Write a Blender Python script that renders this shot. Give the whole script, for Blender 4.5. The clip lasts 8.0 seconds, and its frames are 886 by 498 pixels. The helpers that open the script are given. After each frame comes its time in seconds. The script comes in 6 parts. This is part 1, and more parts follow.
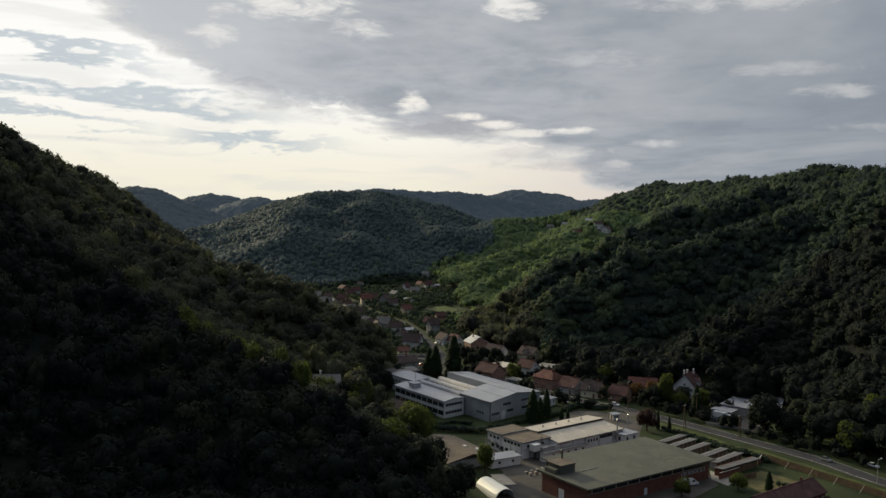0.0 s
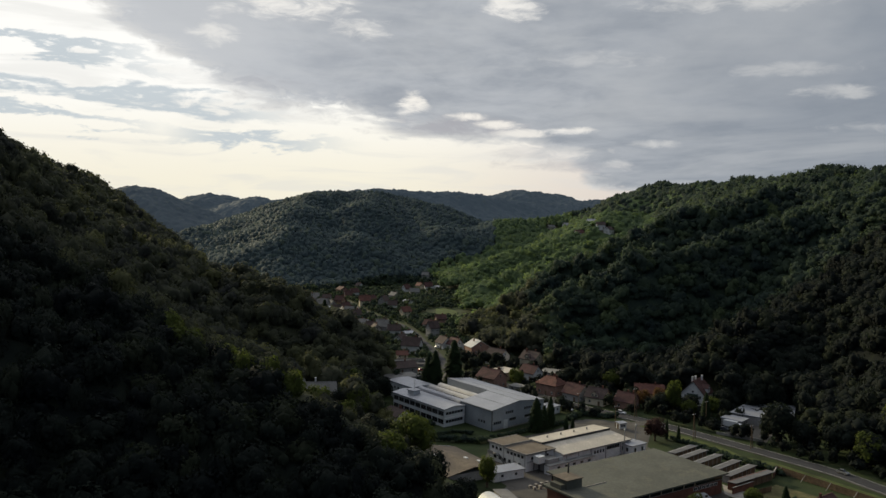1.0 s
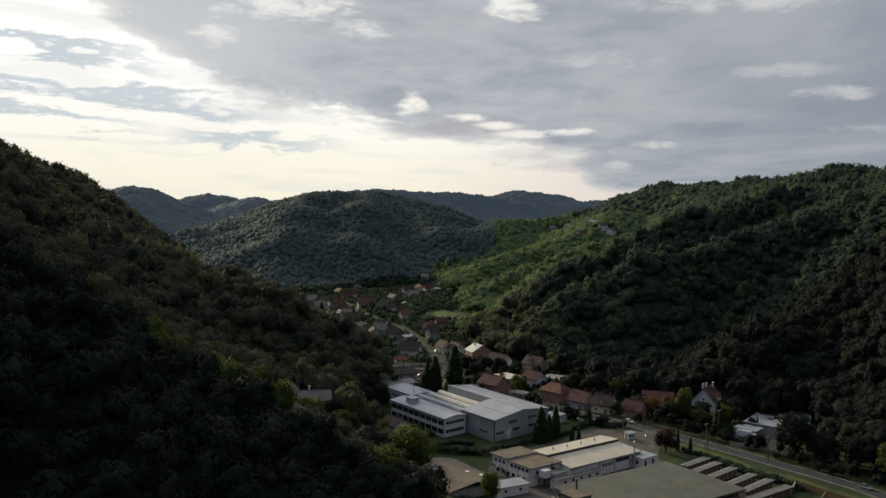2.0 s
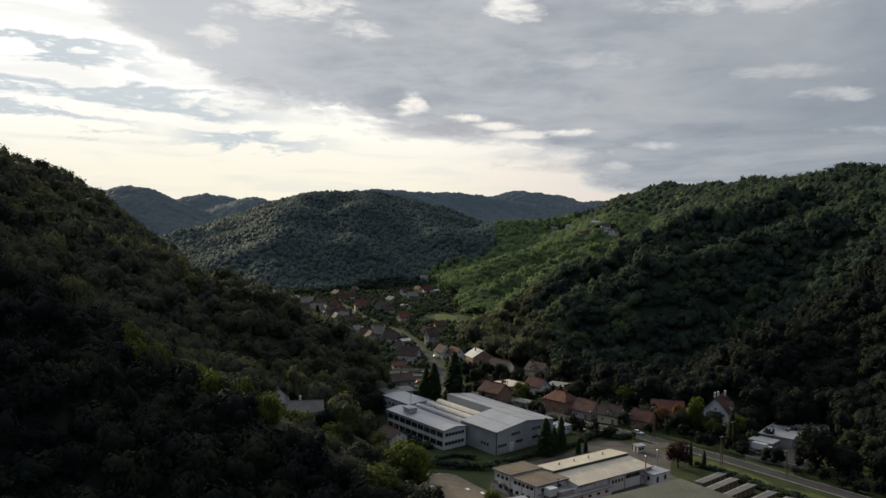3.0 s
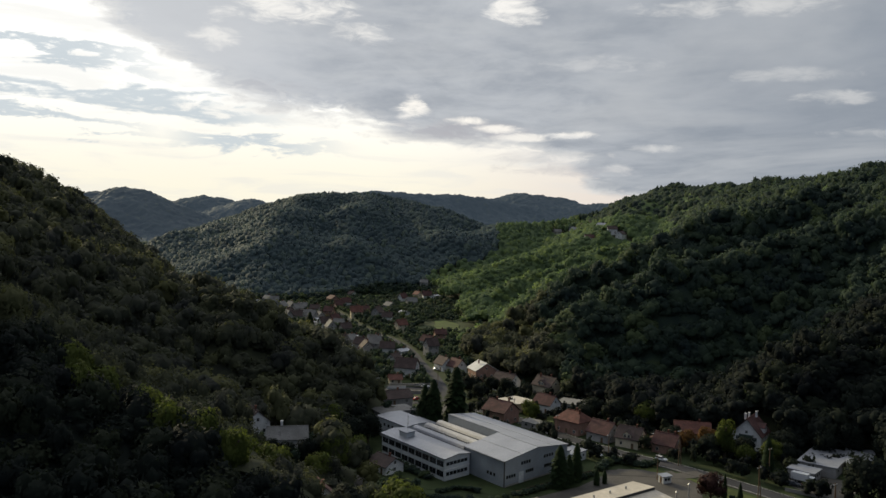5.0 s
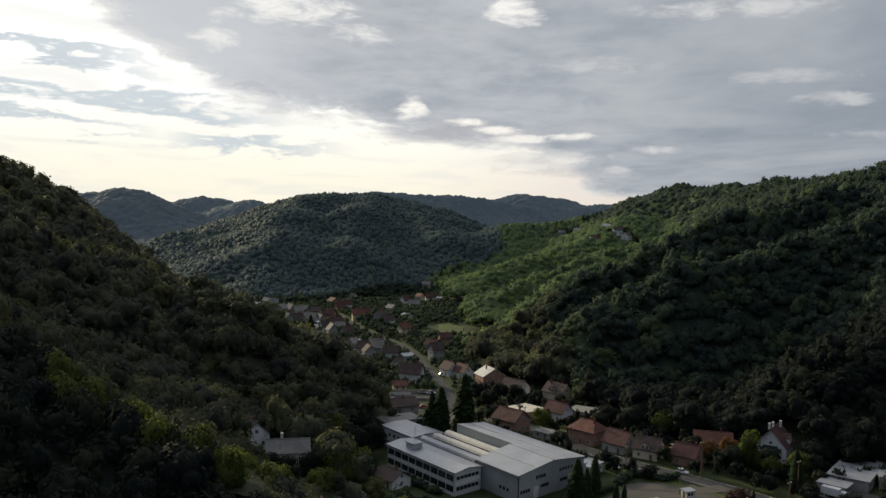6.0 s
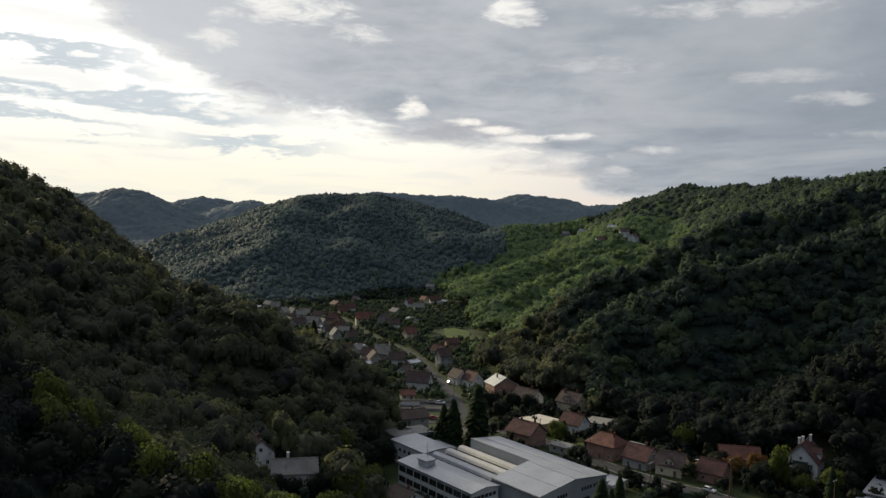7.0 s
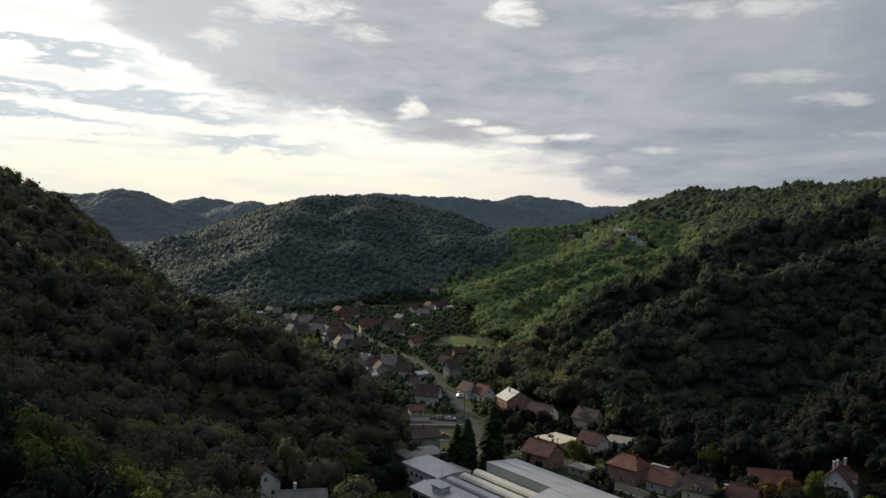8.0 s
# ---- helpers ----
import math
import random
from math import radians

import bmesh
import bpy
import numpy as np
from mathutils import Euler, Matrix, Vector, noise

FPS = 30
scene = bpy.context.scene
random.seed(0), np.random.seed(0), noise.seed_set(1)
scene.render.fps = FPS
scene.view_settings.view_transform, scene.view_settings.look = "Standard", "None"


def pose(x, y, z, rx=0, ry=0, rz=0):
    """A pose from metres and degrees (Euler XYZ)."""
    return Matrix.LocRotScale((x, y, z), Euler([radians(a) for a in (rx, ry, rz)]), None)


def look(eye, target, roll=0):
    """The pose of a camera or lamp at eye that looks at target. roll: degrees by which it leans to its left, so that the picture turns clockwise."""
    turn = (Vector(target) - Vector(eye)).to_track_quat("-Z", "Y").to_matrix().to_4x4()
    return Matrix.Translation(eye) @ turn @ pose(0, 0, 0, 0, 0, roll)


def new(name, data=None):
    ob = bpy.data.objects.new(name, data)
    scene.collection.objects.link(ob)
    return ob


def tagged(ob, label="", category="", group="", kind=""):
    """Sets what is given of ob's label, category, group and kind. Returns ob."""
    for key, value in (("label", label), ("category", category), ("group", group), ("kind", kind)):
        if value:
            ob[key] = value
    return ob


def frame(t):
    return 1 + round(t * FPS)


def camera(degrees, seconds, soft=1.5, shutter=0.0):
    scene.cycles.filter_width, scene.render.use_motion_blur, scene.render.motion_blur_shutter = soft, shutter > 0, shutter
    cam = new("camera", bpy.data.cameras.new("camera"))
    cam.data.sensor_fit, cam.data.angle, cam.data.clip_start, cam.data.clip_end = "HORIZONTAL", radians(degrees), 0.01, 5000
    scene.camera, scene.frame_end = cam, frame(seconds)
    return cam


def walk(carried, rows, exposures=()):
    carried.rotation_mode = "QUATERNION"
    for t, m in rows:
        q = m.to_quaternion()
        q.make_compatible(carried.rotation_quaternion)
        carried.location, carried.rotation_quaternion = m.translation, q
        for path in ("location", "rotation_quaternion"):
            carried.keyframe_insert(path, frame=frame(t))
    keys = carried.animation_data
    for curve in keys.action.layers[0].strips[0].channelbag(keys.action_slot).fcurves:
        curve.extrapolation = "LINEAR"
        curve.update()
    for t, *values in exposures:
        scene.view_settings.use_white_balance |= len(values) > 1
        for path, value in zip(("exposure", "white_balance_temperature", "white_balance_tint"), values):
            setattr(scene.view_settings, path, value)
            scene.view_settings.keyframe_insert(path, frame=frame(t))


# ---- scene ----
cam = camera(54.0, 8.0)
PATH = [
    (0, (0.452, 1.244, 90.898), (0.447, 3.241, 90.792), 1.2),
    (0.5, (0.256, 7.644, 91.01), (0.251, 9.641, 90.904), 1.3),
    (1, (0.29, 14.992, 91.092), (0.285, 16.99, 90.986), 1.3),
    (1.5, (0.117, 22.669, 90.903), (0.112, 24.666, 90.798), 1.3),
    (3, (0.232, 49.369, 90.182), (0.228, 51.367, 90.079), 1.4),
    (3.5, (0.357, 58.68, 89.925), (0.352, 60.678, 89.824), 1.4),
    (4, (0.444, 67.778, 89.47), (0.439, 69.775, 89.372), 1.5),
    (4.5, (0.399, 76.757, 89.318), (0.394, 78.755, 89.22), 1.5),
    (6, (-3.366, 101.639, 88.168), (-3.37, 103.637, 88.074), 1.5),
    (6.5, (-5.757, 109.067, 87.878), (-5.761, 111.065, 87.784), 1.6),
    (7, (-8.07, 117.198, 89.215), (-8.073, 119.196, 89.121), 1.5),
    (7.5, (-10.62, 125.364, 90.66), (-10.622, 127.361, 90.566), 1.6),
    (8, (-12.941, 133.533, 92.376), (-12.944, 135.531, 92.282), 1.6),
]
walk(cam, [(t, look(eye, target, roll)) for t, eye, target, roll in PATH], [(0, -0.08), (2, 0.0), (8, 0.08)])


# ---- light ----
SUN_AZ, SUN_EL = -38.0, 17.5      # degrees right of +y, and above the horizon
sun_dir = Vector((math.sin(radians(SUN_AZ)) * math.cos(radians(SUN_EL)), math.cos(radians(SUN_AZ)) * math.cos(radians(SUN_EL)), math.sin(radians(SUN_EL))))
sun_data = bpy.data.lights.new("sun", "SUN")
sun_data.energy, sun_data.angle, sun_data.color = 4.0, radians(4), (1.0, 0.86, 0.55)
sun = new("sun", sun_data)
sun.matrix_world = look(sun_dir * 100, (0, 0, 0))


class Nodes:
    """Short words for building a node tree."""

    def __init__(self, tree):
        self.tree = tree
        tree.nodes.clear()

    def add(self, kind, **values):
        node = self.tree.nodes.new(kind)
        for key, value in values.items():
            setattr(node, key, value)
        return node

    def link(self, a, b):
        self.tree.links.new(a, b)

    def put(self, socket, value):
        if isinstance(value, bpy.types.NodeSocket):
            self.link(value, socket)
        else:
            socket.default_value = value

    def math(self, op, a, b=0.0, c=0.0, clamp=False):
        node = self.add("ShaderNodeMath", operation=op, use_clamp=clamp)
        for n, v in enumerate((a, b, c)):
            self.put(node.inputs[n], v)
        return node.outputs[0]

    def ramp(self, x, lo, hi):
        """0 below lo, 1 above hi, smooth between."""
        node = self.add("ShaderNodeMapRange", interpolation_type="SMOOTHSTEP")
        for n, v in enumerate((x, lo, hi, 0.0, 1.0)):
            self.put(node.inputs[n], v)
        return node.outputs[0]

    def mix(self, f, a, b, blend="MIX"):
        node = self.add("ShaderNodeMix", data_type="RGBA", blend_type=blend)
        self.put(node.inputs[0], f)
        self.put(node.inputs[6], a if isinstance(a, bpy.types.NodeSocket) else (*a, 1))
        self.put(node.inputs[7], b if isinstance(b, bpy.types.NodeSocket) else (*b, 1))
        return node.outputs[2]

    def noise(self, vector, scale, detail=3.0, rough=0.5, distortion=0.0):
        node = self.add("ShaderNodeTexNoise")
        if vector is not None:
            self.link(vector, node.inputs["Vector"])
        node.inputs["Scale"].default_value, node.inputs["Detail"].default_value = scale, detail
        node.inputs["Roughness"].default_value, node.inputs["Distortion"].default_value = rough, distortion
        return node.outputs["Fac"]


world = bpy.data.worlds.new("sky")
scene.world = world
world.use_nodes = True
w = Nodes(world.node_tree)
way = w.add("ShaderNodeTexCoord").outputs["Generated"]
sep = w.add("ShaderNodeSeparateXYZ")
w.link(way, sep.inputs[0])
dx, dy, dz = sep.outputs
sky = w.add("ShaderNodeTexSky", sky_type="NISHITA", sun_disc=False, sun_elevation=radians(SUN_EL), sun_rotation=radians(SUN_AZ))
clear = w.mix(1.0, sky.outputs[0], (0.11, 0.11, 0.11), "MULTIPLY")
# the cloud layer, seen as a flat sheet overhead
up = w.math("ADD", w.math("MAXIMUM", dz, 0.0), 0.07)
sheet = w.add("ShaderNodeCombineXYZ")
w.link(w.math("DIVIDE", dx, up), sheet.inputs[0])
w.link(w.math("DIVIDE", dy, up), sheet.inputs[1])
stretch = w.add("ShaderNodeMapping")
w.link(sheet.outputs[0], stretch.inputs[0])
stretch.inputs["Rotation"].default_value = (0, 0, radians(28))
stretch.inputs["Scale"].default_value = (1.0, 0.62, 1.0)
big = w.noise(stretch.outputs[0], 0.55, 5.0, 0.55, 0.4)
small = w.noise(stretch.outputs[0], 2.0, 6.0, 0.6, 0.3)
wisps = w.add("ShaderNodeMapping")
w.link(way, wisps.inputs[0])
wisps.inputs["Scale"].default_value = (3.0, 3.0, 22.0)
wisps.inputs["Rotation"].default_value = (0, radians(-9), 0)
streak = w.noise(wisps.outputs[0], 2.3, 5.0, 0.55, 0.5)
cumulus = w.add("ShaderNodeMapping")
w.link(way, cumulus.inputs[0])
cumulus.inputs["Scale"].default_value = (5.0, 5.0, 15.0)
puff = w.noise(cumulus.outputs[0], 1.6, 6.0, 0.58, 0.3)
# nearness to the brightest part of the veil
near = w.math("ADD", w.math("ADD", w.math("MULTIPLY", dx, -0.306), w.math("MULTIPLY", dy, 0.888)), w.math("MULTIPLY", dz, 0.342))
glow = w.ramp(near, 0.78, 0.93)
front = w.ramp(near, 0.28, 0.72)
rag = w.math("SUBTRACT", puff, 0.5)
shred = w.math("SUBTRACT", w.noise(cumulus.outputs[0], 6.5, 6.0, 0.62, 0.6), 0.5)
thin = w.math("SUBTRACT", streak, 0.5)


def streamer(x0, z0, slope, half, left, right):
    """A long thin streak of cloud edge: 1 on it, 0 off it, ragged by the noise."""
    middle = w.math("ADD", z0 - slope * x0, w.math("MULTIPLY", dx, slope))
    off = w.math("ABSOLUTE", w.math("ADD", w.math("SUBTRACT", dz, middle), w.math("ADD", w.math("MULTIPLY", thin, 0.07), w.math("MULTIPLY", shred, 0.035))))
    body = w.ramp(off, half * 1.15, half * 0.2)
    return w.math("MULTIPLY", body, w.math("MULTIPLY", w.ramp(dx, left - 0.04, left + 0.04), w.ramp(dx, right + 0.08, right - 0.05)))


def opening(x0, z0, wide, high, strength):
    """A ragged hole in the bank."""
    a = w.math("POWER", w.math("DIVIDE", w.math("SUBTRACT", dx, x0), wide), 2.0)
    b = w.math("POWER", w.math("DIVIDE", w.math("SUBTRACT", dz, z0), high), 2.0)
    r = w.math("ADD", w.math("ADD", a, b), w.math("ADD", w.math("MULTIPLY", shred, 6.0), w.math("MULTIPLY", rag, 4.0)))
    return w.math("MULTIPLY", w.math("MULTIPLY", w.ramp(r, 1.9, -0.9), strength), w.ramp(dy, 0.0, 0.3))


# the grey bank, whose lower edge falls in steps from upper left to the horizon on the right
brink = 0.30
for x0, x1, drop in ((-0.50, -0.37, 0.100), (-0.37, -0.31, 0.047), (-0.31, -0.26, 0.029), (-0.26, -0.20, 0.018), (-0.20, -0.12, 0.013), (-0.12, -0.06, 0.017), (-0.06, 0.057, 0.010), (0.057, 0.134, 0.019), (0.134, 0.17, 0.030), (0.17, 0.30, 0.05)):
    step_down = w.math("MULTIPLY", w.math("DIVIDE", w.math("SUBTRACT", dx, x0), x1 - x0, clamp=True), drop)
    brink = w.math("SUBTRACT", brink, step_down)
edge = w.math("SUBTRACT", dz, brink)
edge = w.math("ADD", edge, w.math("MULTIPLY", rag, 0.050))
edge = w.math("ADD", edge, w.math("MULTIPLY", thin, 0.030))
edge = w.math("ADD", edge, w.math("MULTIPLY", shred, 0.052))
bank = w.ramp(edge, -0.006, 0.016)
# bright veil of cloud round the sun, thin grey streaks and blue gaps in it
veil = w.mix(glow, (0.80, 0.82, 0.83), (1.05, 1.04, 1.0))
low = w.ramp(dz, 0.14, 0.0)
veil = w.mix(w.math("MULTIPLY", low, 0.85), veil, w.mix(w.ramp(dx, -0.1, 0.25), (0.93, 0.87, 0.69), (0.76, 0.66, 0.59)))
veil = w.mix(w.math("MULTIPLY", w.ramp(streak, 0.46, 0.66), 0.4), veil, (0.74, 0.74, 0.72))
gap = streamer(-0.33, 0.106, -0.075, 0.012, -0.6, -0.22)
for streak_of_blue in ((-0.40, 0.151, -0.15, 0.007, -0.6, -0.345), (-0.23, 0.064, -0.07, 0.010, -0.29, -0.16), (-0.44, 0.082, -0.10, 0.007, -0.6, -0.36)):
    gap = w.math("MAXIMUM", gap, streamer(*streak_of_blue))
veil = w.mix(w.math("MULTIPLY", gap, 0.85), veil, (0.53, 0.60, 0.65))
grey = w.mix(w.ramp(small, 0.30, 0.70), (0.33, 0.36, 0.405), (0.49, 0.515, 0.55))
grey = w.mix(w.math("MULTIPLY", w.ramp(shred, -0.12, 0.2), 0.22), grey, (0.50, 0.52, 0.54))
grey = w.mix(w.math("MULTIPLY", w.ramp(streak, 0.48, 0.68), 0.4), grey, (0.52, 0.54, 0.56))
grey = w.mix(w.math("MULTIPLY", w.ramp(dx, 0.02, 0.42), 0.72), grey, (0.235, 0.27, 0.32))
grey = w.mix(w.math("MULTIPLY", w.ramp(dx, -0.02, -0.34), 0.7), grey, (0.66, 0.68, 0.71))
grey = w.mix(w.math("MULTIPLY", w.ramp(big, 0.45, 0.62), 0.4), grey, (0.55, 0.565, 0.58))
holes = opening(-0.172, 0.216, 0.062, 0.017, 1.0)
for hole in ((-0.098, 0.190, 0.030, 0.010, 0.8), (0.068, 0.219, 0.026, 0.013, 1.0), (-0.044, 0.108, 0.018, 0.010, 1.0), (0.138, 0.0835, 0.024, 0.003, 0.8), (0.232, 0.0705, 0.026, 0.004, 0.45), (0.19, 0.047, 0.016, 0.007, 0.6),
             (0.134, 0.054, 0.03, 0.006, 0.5), (0.401, 0.123, 0.03, 0.006, 0.5), (0.295, 0.218, 0.08, 0.008, 0.45), (-0.254, 0.178, 0.022, 0.011, 0.7), (0.433, 0.087, 0.04, 0.005, 0.4), (0.359, 0.149, 0.05, 0.006, 0.3), (0.166, 0.162, 0.05, 0.008, 0.25)):
    holes = w.math("MAXIMUM", holes, opening(*hole))
grey = w.mix(w.math("MULTIPLY", holes, w.ramp(near, 0.45, 0.85)), grey, (0.90, 0.88, 0.84))
rim = w.math("MULTIPLY", w.ramp(edge, 0.036, 0.0), w.ramp(shred, -0.08, 0.12))
grey = w.mix(w.math("MULTIPLY", rim, 0.55), grey, (0.93, 0.90, 0.84))
cloud = w.mix(bank, veil, grey)
# the dark ragged cloud before the bright horizon, with lit rims
for x0, z0, wide, high, deep in ((0.012, 0.089, 0.055, 0.012, 0.9), (-0.03, 0.080, 0.05, 0.006, 0.6), (0.11, 0.058, 0.05, 0.006, 0.45), (-0.20, 0.128, 0.05, 0.008, 0.4), (0.14, 0.045, 0.07, 0.006, 0.5)):
    cloud = w.mix(opening(x0, z0, wide, high, deep), cloud, (0.43, 0.43, 0.46))
for x0, z0, wide, high, lit in ((-0.040, 0.113, 0.014, 0.010, 1.0), (0.020, 0.0985, 0.022, 0.004, 1.0), (0.052, 0.090, 0.022, 0.004, 0.9), (0.085, 0.080, 0.025, 0.004, 0.8), (0.135, 0.060, 0.05, 0.006, 0.5), (0.145, 0.086, 0.018, 0.0025, 0.7)):
    cloud = w.mix(opening(x0, z0, wide, high, lit), cloud, (0.97, 0.93, 0.86))
cover = w.ramp(big, 0.14, 0.30)
cloud = w.mix(cover, clear, cloud)
# away from the sun the cloud is thick and dull
dull = w.mix(w.ramp(small, 0.3, 0.7), (0.112, 0.155, 0.235), (0.155, 0.200, 0.280))
dull = w.mix(w.ramp(dz, 0.25, 0.75), dull, (0.32, 0.35, 0.40))
total = w.mix(front, dull, cloud)
# overhead, towards the sun, the veil is thin and brilliant
thin_veil = w.math("MULTIPLY", w.ramp(dz, 0.29, 0.55), w.ramp(near, 0.45, 0.92))
total = w.mix(thin_veil, total, (1.6, 1.62, 1.64))
back = w.add("ShaderNodeBackground")
w.link(total, back.inputs[0])
back.inputs[1].default_value = 1.0
w.link(back.outputs[0], w.add("ShaderNodeOutputWorld").inputs[0])

# ---- materials ----


def material(name, base, rough=0.8, vary=0.25, coarse=0.25, fine=6.0, bump=0.15, metal=0.0, second=None, spot=0.5, litter=None):
    """A painted, stony or earthy surface: two scales of tone, a second colour in patches, and fine relief."""
    m = bpy.data.materials.new(name)
    m.use_nodes = True
    n = Nodes(m.node_tree)
    where = n.add("ShaderNodeNewGeometry").outputs["Position"]
    one, two = n.noise(where, coarse, 4.0, 0.6), n.noise(where, fine, 3.0, 0.6)
    dark, light = [c * (1 - vary) for c in base], [min(c * (1 + vary), 0.95) for c in base]
    colour = n.mix(n.ramp(one, 0.3, 0.7), dark, light)
    if second:
        colour = n.mix(n.ramp(n.noise(where, coarse * 2.7, 5.0, 0.65), spot, spot + 0.12), colour, second)
    colour = n.mix(n.math("MULTIPLY", n.ramp(two, 0.3, 0.75), 0.45), colour, [c * 0.55 for c in base])
    if litter:
        part_z = n.add("ShaderNodeSeparateXYZ")
        n.link(where, part_z.inputs[0])
        colour = n.mix(n.ramp(part_z.outputs[2], 1.5, 5.0), colour, litter)
    shader = n.add("ShaderNodeBsdfPrincipled")
    n.link(colour, shader.inputs["Base Color"])
    shader.inputs["Metallic"].default_value = metal
    shader.inputs["Specular IOR Level"].default_value = 0.5 if rough < 0.78 else 0.12
    n.link(n.math("ADD", rough - 0.08, n.math("MULTIPLY", one, 0.16)), shader.inputs["Roughness"])
    if bump:
        b = n.add("ShaderNodeBump")
        b.inputs["Strength"].default_value, b.inputs["Distance"].default_value = bump, 0.06
        n.link(two, b.inputs["Height"])
        n.link(b.outputs[0], shader.inputs["Normal"])
    n.link(shader.outputs[0], n.add("ShaderNodeOutputMaterial").inputs[0])
    return m


def foliage(name, dark, light, through_share=0.35, scale=0.09, relief_size=0.15, air=None):
    """Leaves: tone from tree to tree and from spray to spray, light passing through."""
    m = bpy.data.materials.new(name)
    m.use_nodes = True
    n = Nodes(m.node_tree)
    geo = n.add("ShaderNodeNewGeometry")
    tone = n.add("ShaderNodeAttribute", attribute_name="tone").outputs["Fac"]
    drift = n.ramp(n.noise(geo.outputs["Position"], scale, 3.0, 0.65), 0.3, 0.7)
    colour = n.mix(n.math("ADD", n.math("MULTIPLY", tone, 0.6), n.math("MULTIPLY", drift, 0.4)), dark, light)
    colour = n.mix(n.math("MULTIPLY", geo.outputs["Random Per Island"], 0.18), colour, [c * 0.6 for c in dark])
    colour = n.mix(n.ramp(tone, 0.8, 1.0), colour, [light[0] * 1.08, light[1] * 1.02, light[2] * 0.85])
    a, b = n.add("ShaderNodeBsdfPrincipled"), n.add("ShaderNodeBsdfTranslucent")
    n.link(colour, a.inputs["Base Color"])
    a.inputs["Roughness"].default_value = 0.75
    a.inputs["Specular IOR Level"].default_value = 0.05
    if air:  # a faint emission paints the haze before the far backdrop
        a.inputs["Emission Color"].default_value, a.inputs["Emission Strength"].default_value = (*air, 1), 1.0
    n.link(n.mix(1.0, colour, (1.12, 1.15, 0.82), "MULTIPLY"), b.inputs[0])
    relief = n.add("ShaderNodeBump")
    relief.inputs["Strength"].default_value, relief.inputs["Distance"].default_value = 0.4, relief_size
    n.link(n.noise(geo.outputs["Position"], 1.6, 4.0, 0.7), relief.inputs["Height"])
    n.link(relief.outputs[0], a.inputs["Normal"])
    both = n.add("ShaderNodeMixShader")
    both.inputs[0].default_value = through_share
    n.link(a.outputs[0], both.inputs[1])
    n.link(b.outputs[0], both.inputs[2])
    n.link(both.outputs[0], n.add("ShaderNodeOutputMaterial").inputs[0])
    return m


# near woods lie in shade; their leaf colour is darkened to show it
M_LEAF_SHADED = foliage("leaves_shaded", (0.008, 0.011, 0.013), (0.026, 0.034, 0.025), 0.40)
# the blue undertone of these leaves stands in for thin haze
M_LEAF = foliage("leaves_broad", (0.025, 0.039, 0.040), (0.067, 0.095, 0.054), 0.40)
M_LEAF_MIXED = foliage("leaves_mixed", (0.031, 0.035, 0.035), (0.100, 0.108, 0.055), 0.42)
# bluish tint stands in for the haze before the closing hill
M_LEAF_HAZY = foliage("leaves_hazy", (0.036, 0.055, 0.064), (0.057, 0.082, 0.078), 0.12, 0.03, 0.1)
# base colour and glow of the two backdrops carry painted haze
M_BACKDROP = foliage("hazy_ridges", (0.044, 0.060, 0.074), (0.054, 0.072, 0.086), 0.3, 0.02, 0.0, (0.030, 0.042, 0.054))
M_BACKDROP_NEAR = foliage("hazy_hill", (0.040, 0.056, 0.068), (0.058, 0.078, 0.084), 0.2, 0.02, 0.0, (0.022, 0.029, 0.038))
# brighter than the other leaves: sunlight on the eastern slopes put into the colour
M_LEAF_SUNLIT = foliage("leaves_sunlit", (0.072, 0.112, 0.066), (0.165, 0.228, 0.092), 0.50, 0.05, 0.1)
M_LEAF_LIGHT = foliage("leaves_light", (0.050, 0.070, 0.019), (0.112, 0.134, 0.036), 0.48)
M_LEAF_RUST = foliage("leaves_rust", (0.10, 0.055, 0.02), (0.16, 0.085, 0.03), 0.35)
M_LEAF_PURPLE = foliage("leaves_purple", (0.03, 0.016, 0.016), (0.05, 0.026, 0.022), 0.2)
M_NEEDLE = foliage("needles", (0.014, 0.026, 0.012), (0.028, 0.044, 0.018), 0.15)
M_BARK = material("bark", (0.09, 0.07, 0.05), 0.9, 0.3, 1.0, 9.0, 0.5)
M_GROUND = material("meadow_soil", (0.030, 0.043, 0.016), 0.95, 0.35, 0.06, 2.5, 0.4, second=(0.055, 0.052, 0.030), spot=0.58, litter=(0.04, 0.045, 0.024))
M_GRASS = material("mown_grass", (0.062, 0.078, 0.024), 0.95, 0.4, 0.16, 3.0, 0.4, second=(0.085, 0.078, 0.038), spot=0.56)
M_MEADOW = material("meadow_grass", (0.058, 0.082, 0.022), 0.95, 0.35, 0.10, 2.0, 0.4, second=(0.075, 0.085, 0.030), spot=0.55)
M_ASPHALT = material("asphalt", (0.043, 0.043, 0.047), 0.88, 0.2, 0.15, 4.0, 0.2, second=(0.055, 0.055, 0.058), spot=0.58)
M_YARD = material("yard_concrete", (0.082, 0.076, 0.068), 0.85, 0.25, 0.12, 2.5, 0.25, second=(0.092, 0.085, 0.075), spot=0.55)
M_METAL_ROOF = material("pale_sheet_roof", (0.24, 0.25, 0.28), 0.52, 0.15, 0.12, 1.6, 0.08, metal=0.25, second=(0.27, 0.27, 0.27), spot=0.6)
M_SHEET = material("bright_sheet_roof", (0.46, 0.46, 0.45), 0.75, 0.12, 0.3, 2.0, 0.1)
M_CLAD = material("grey_cladding", (0.27, 0.30, 0.33), 0.5, 0.1, 0.2, 3.0, 0.05)
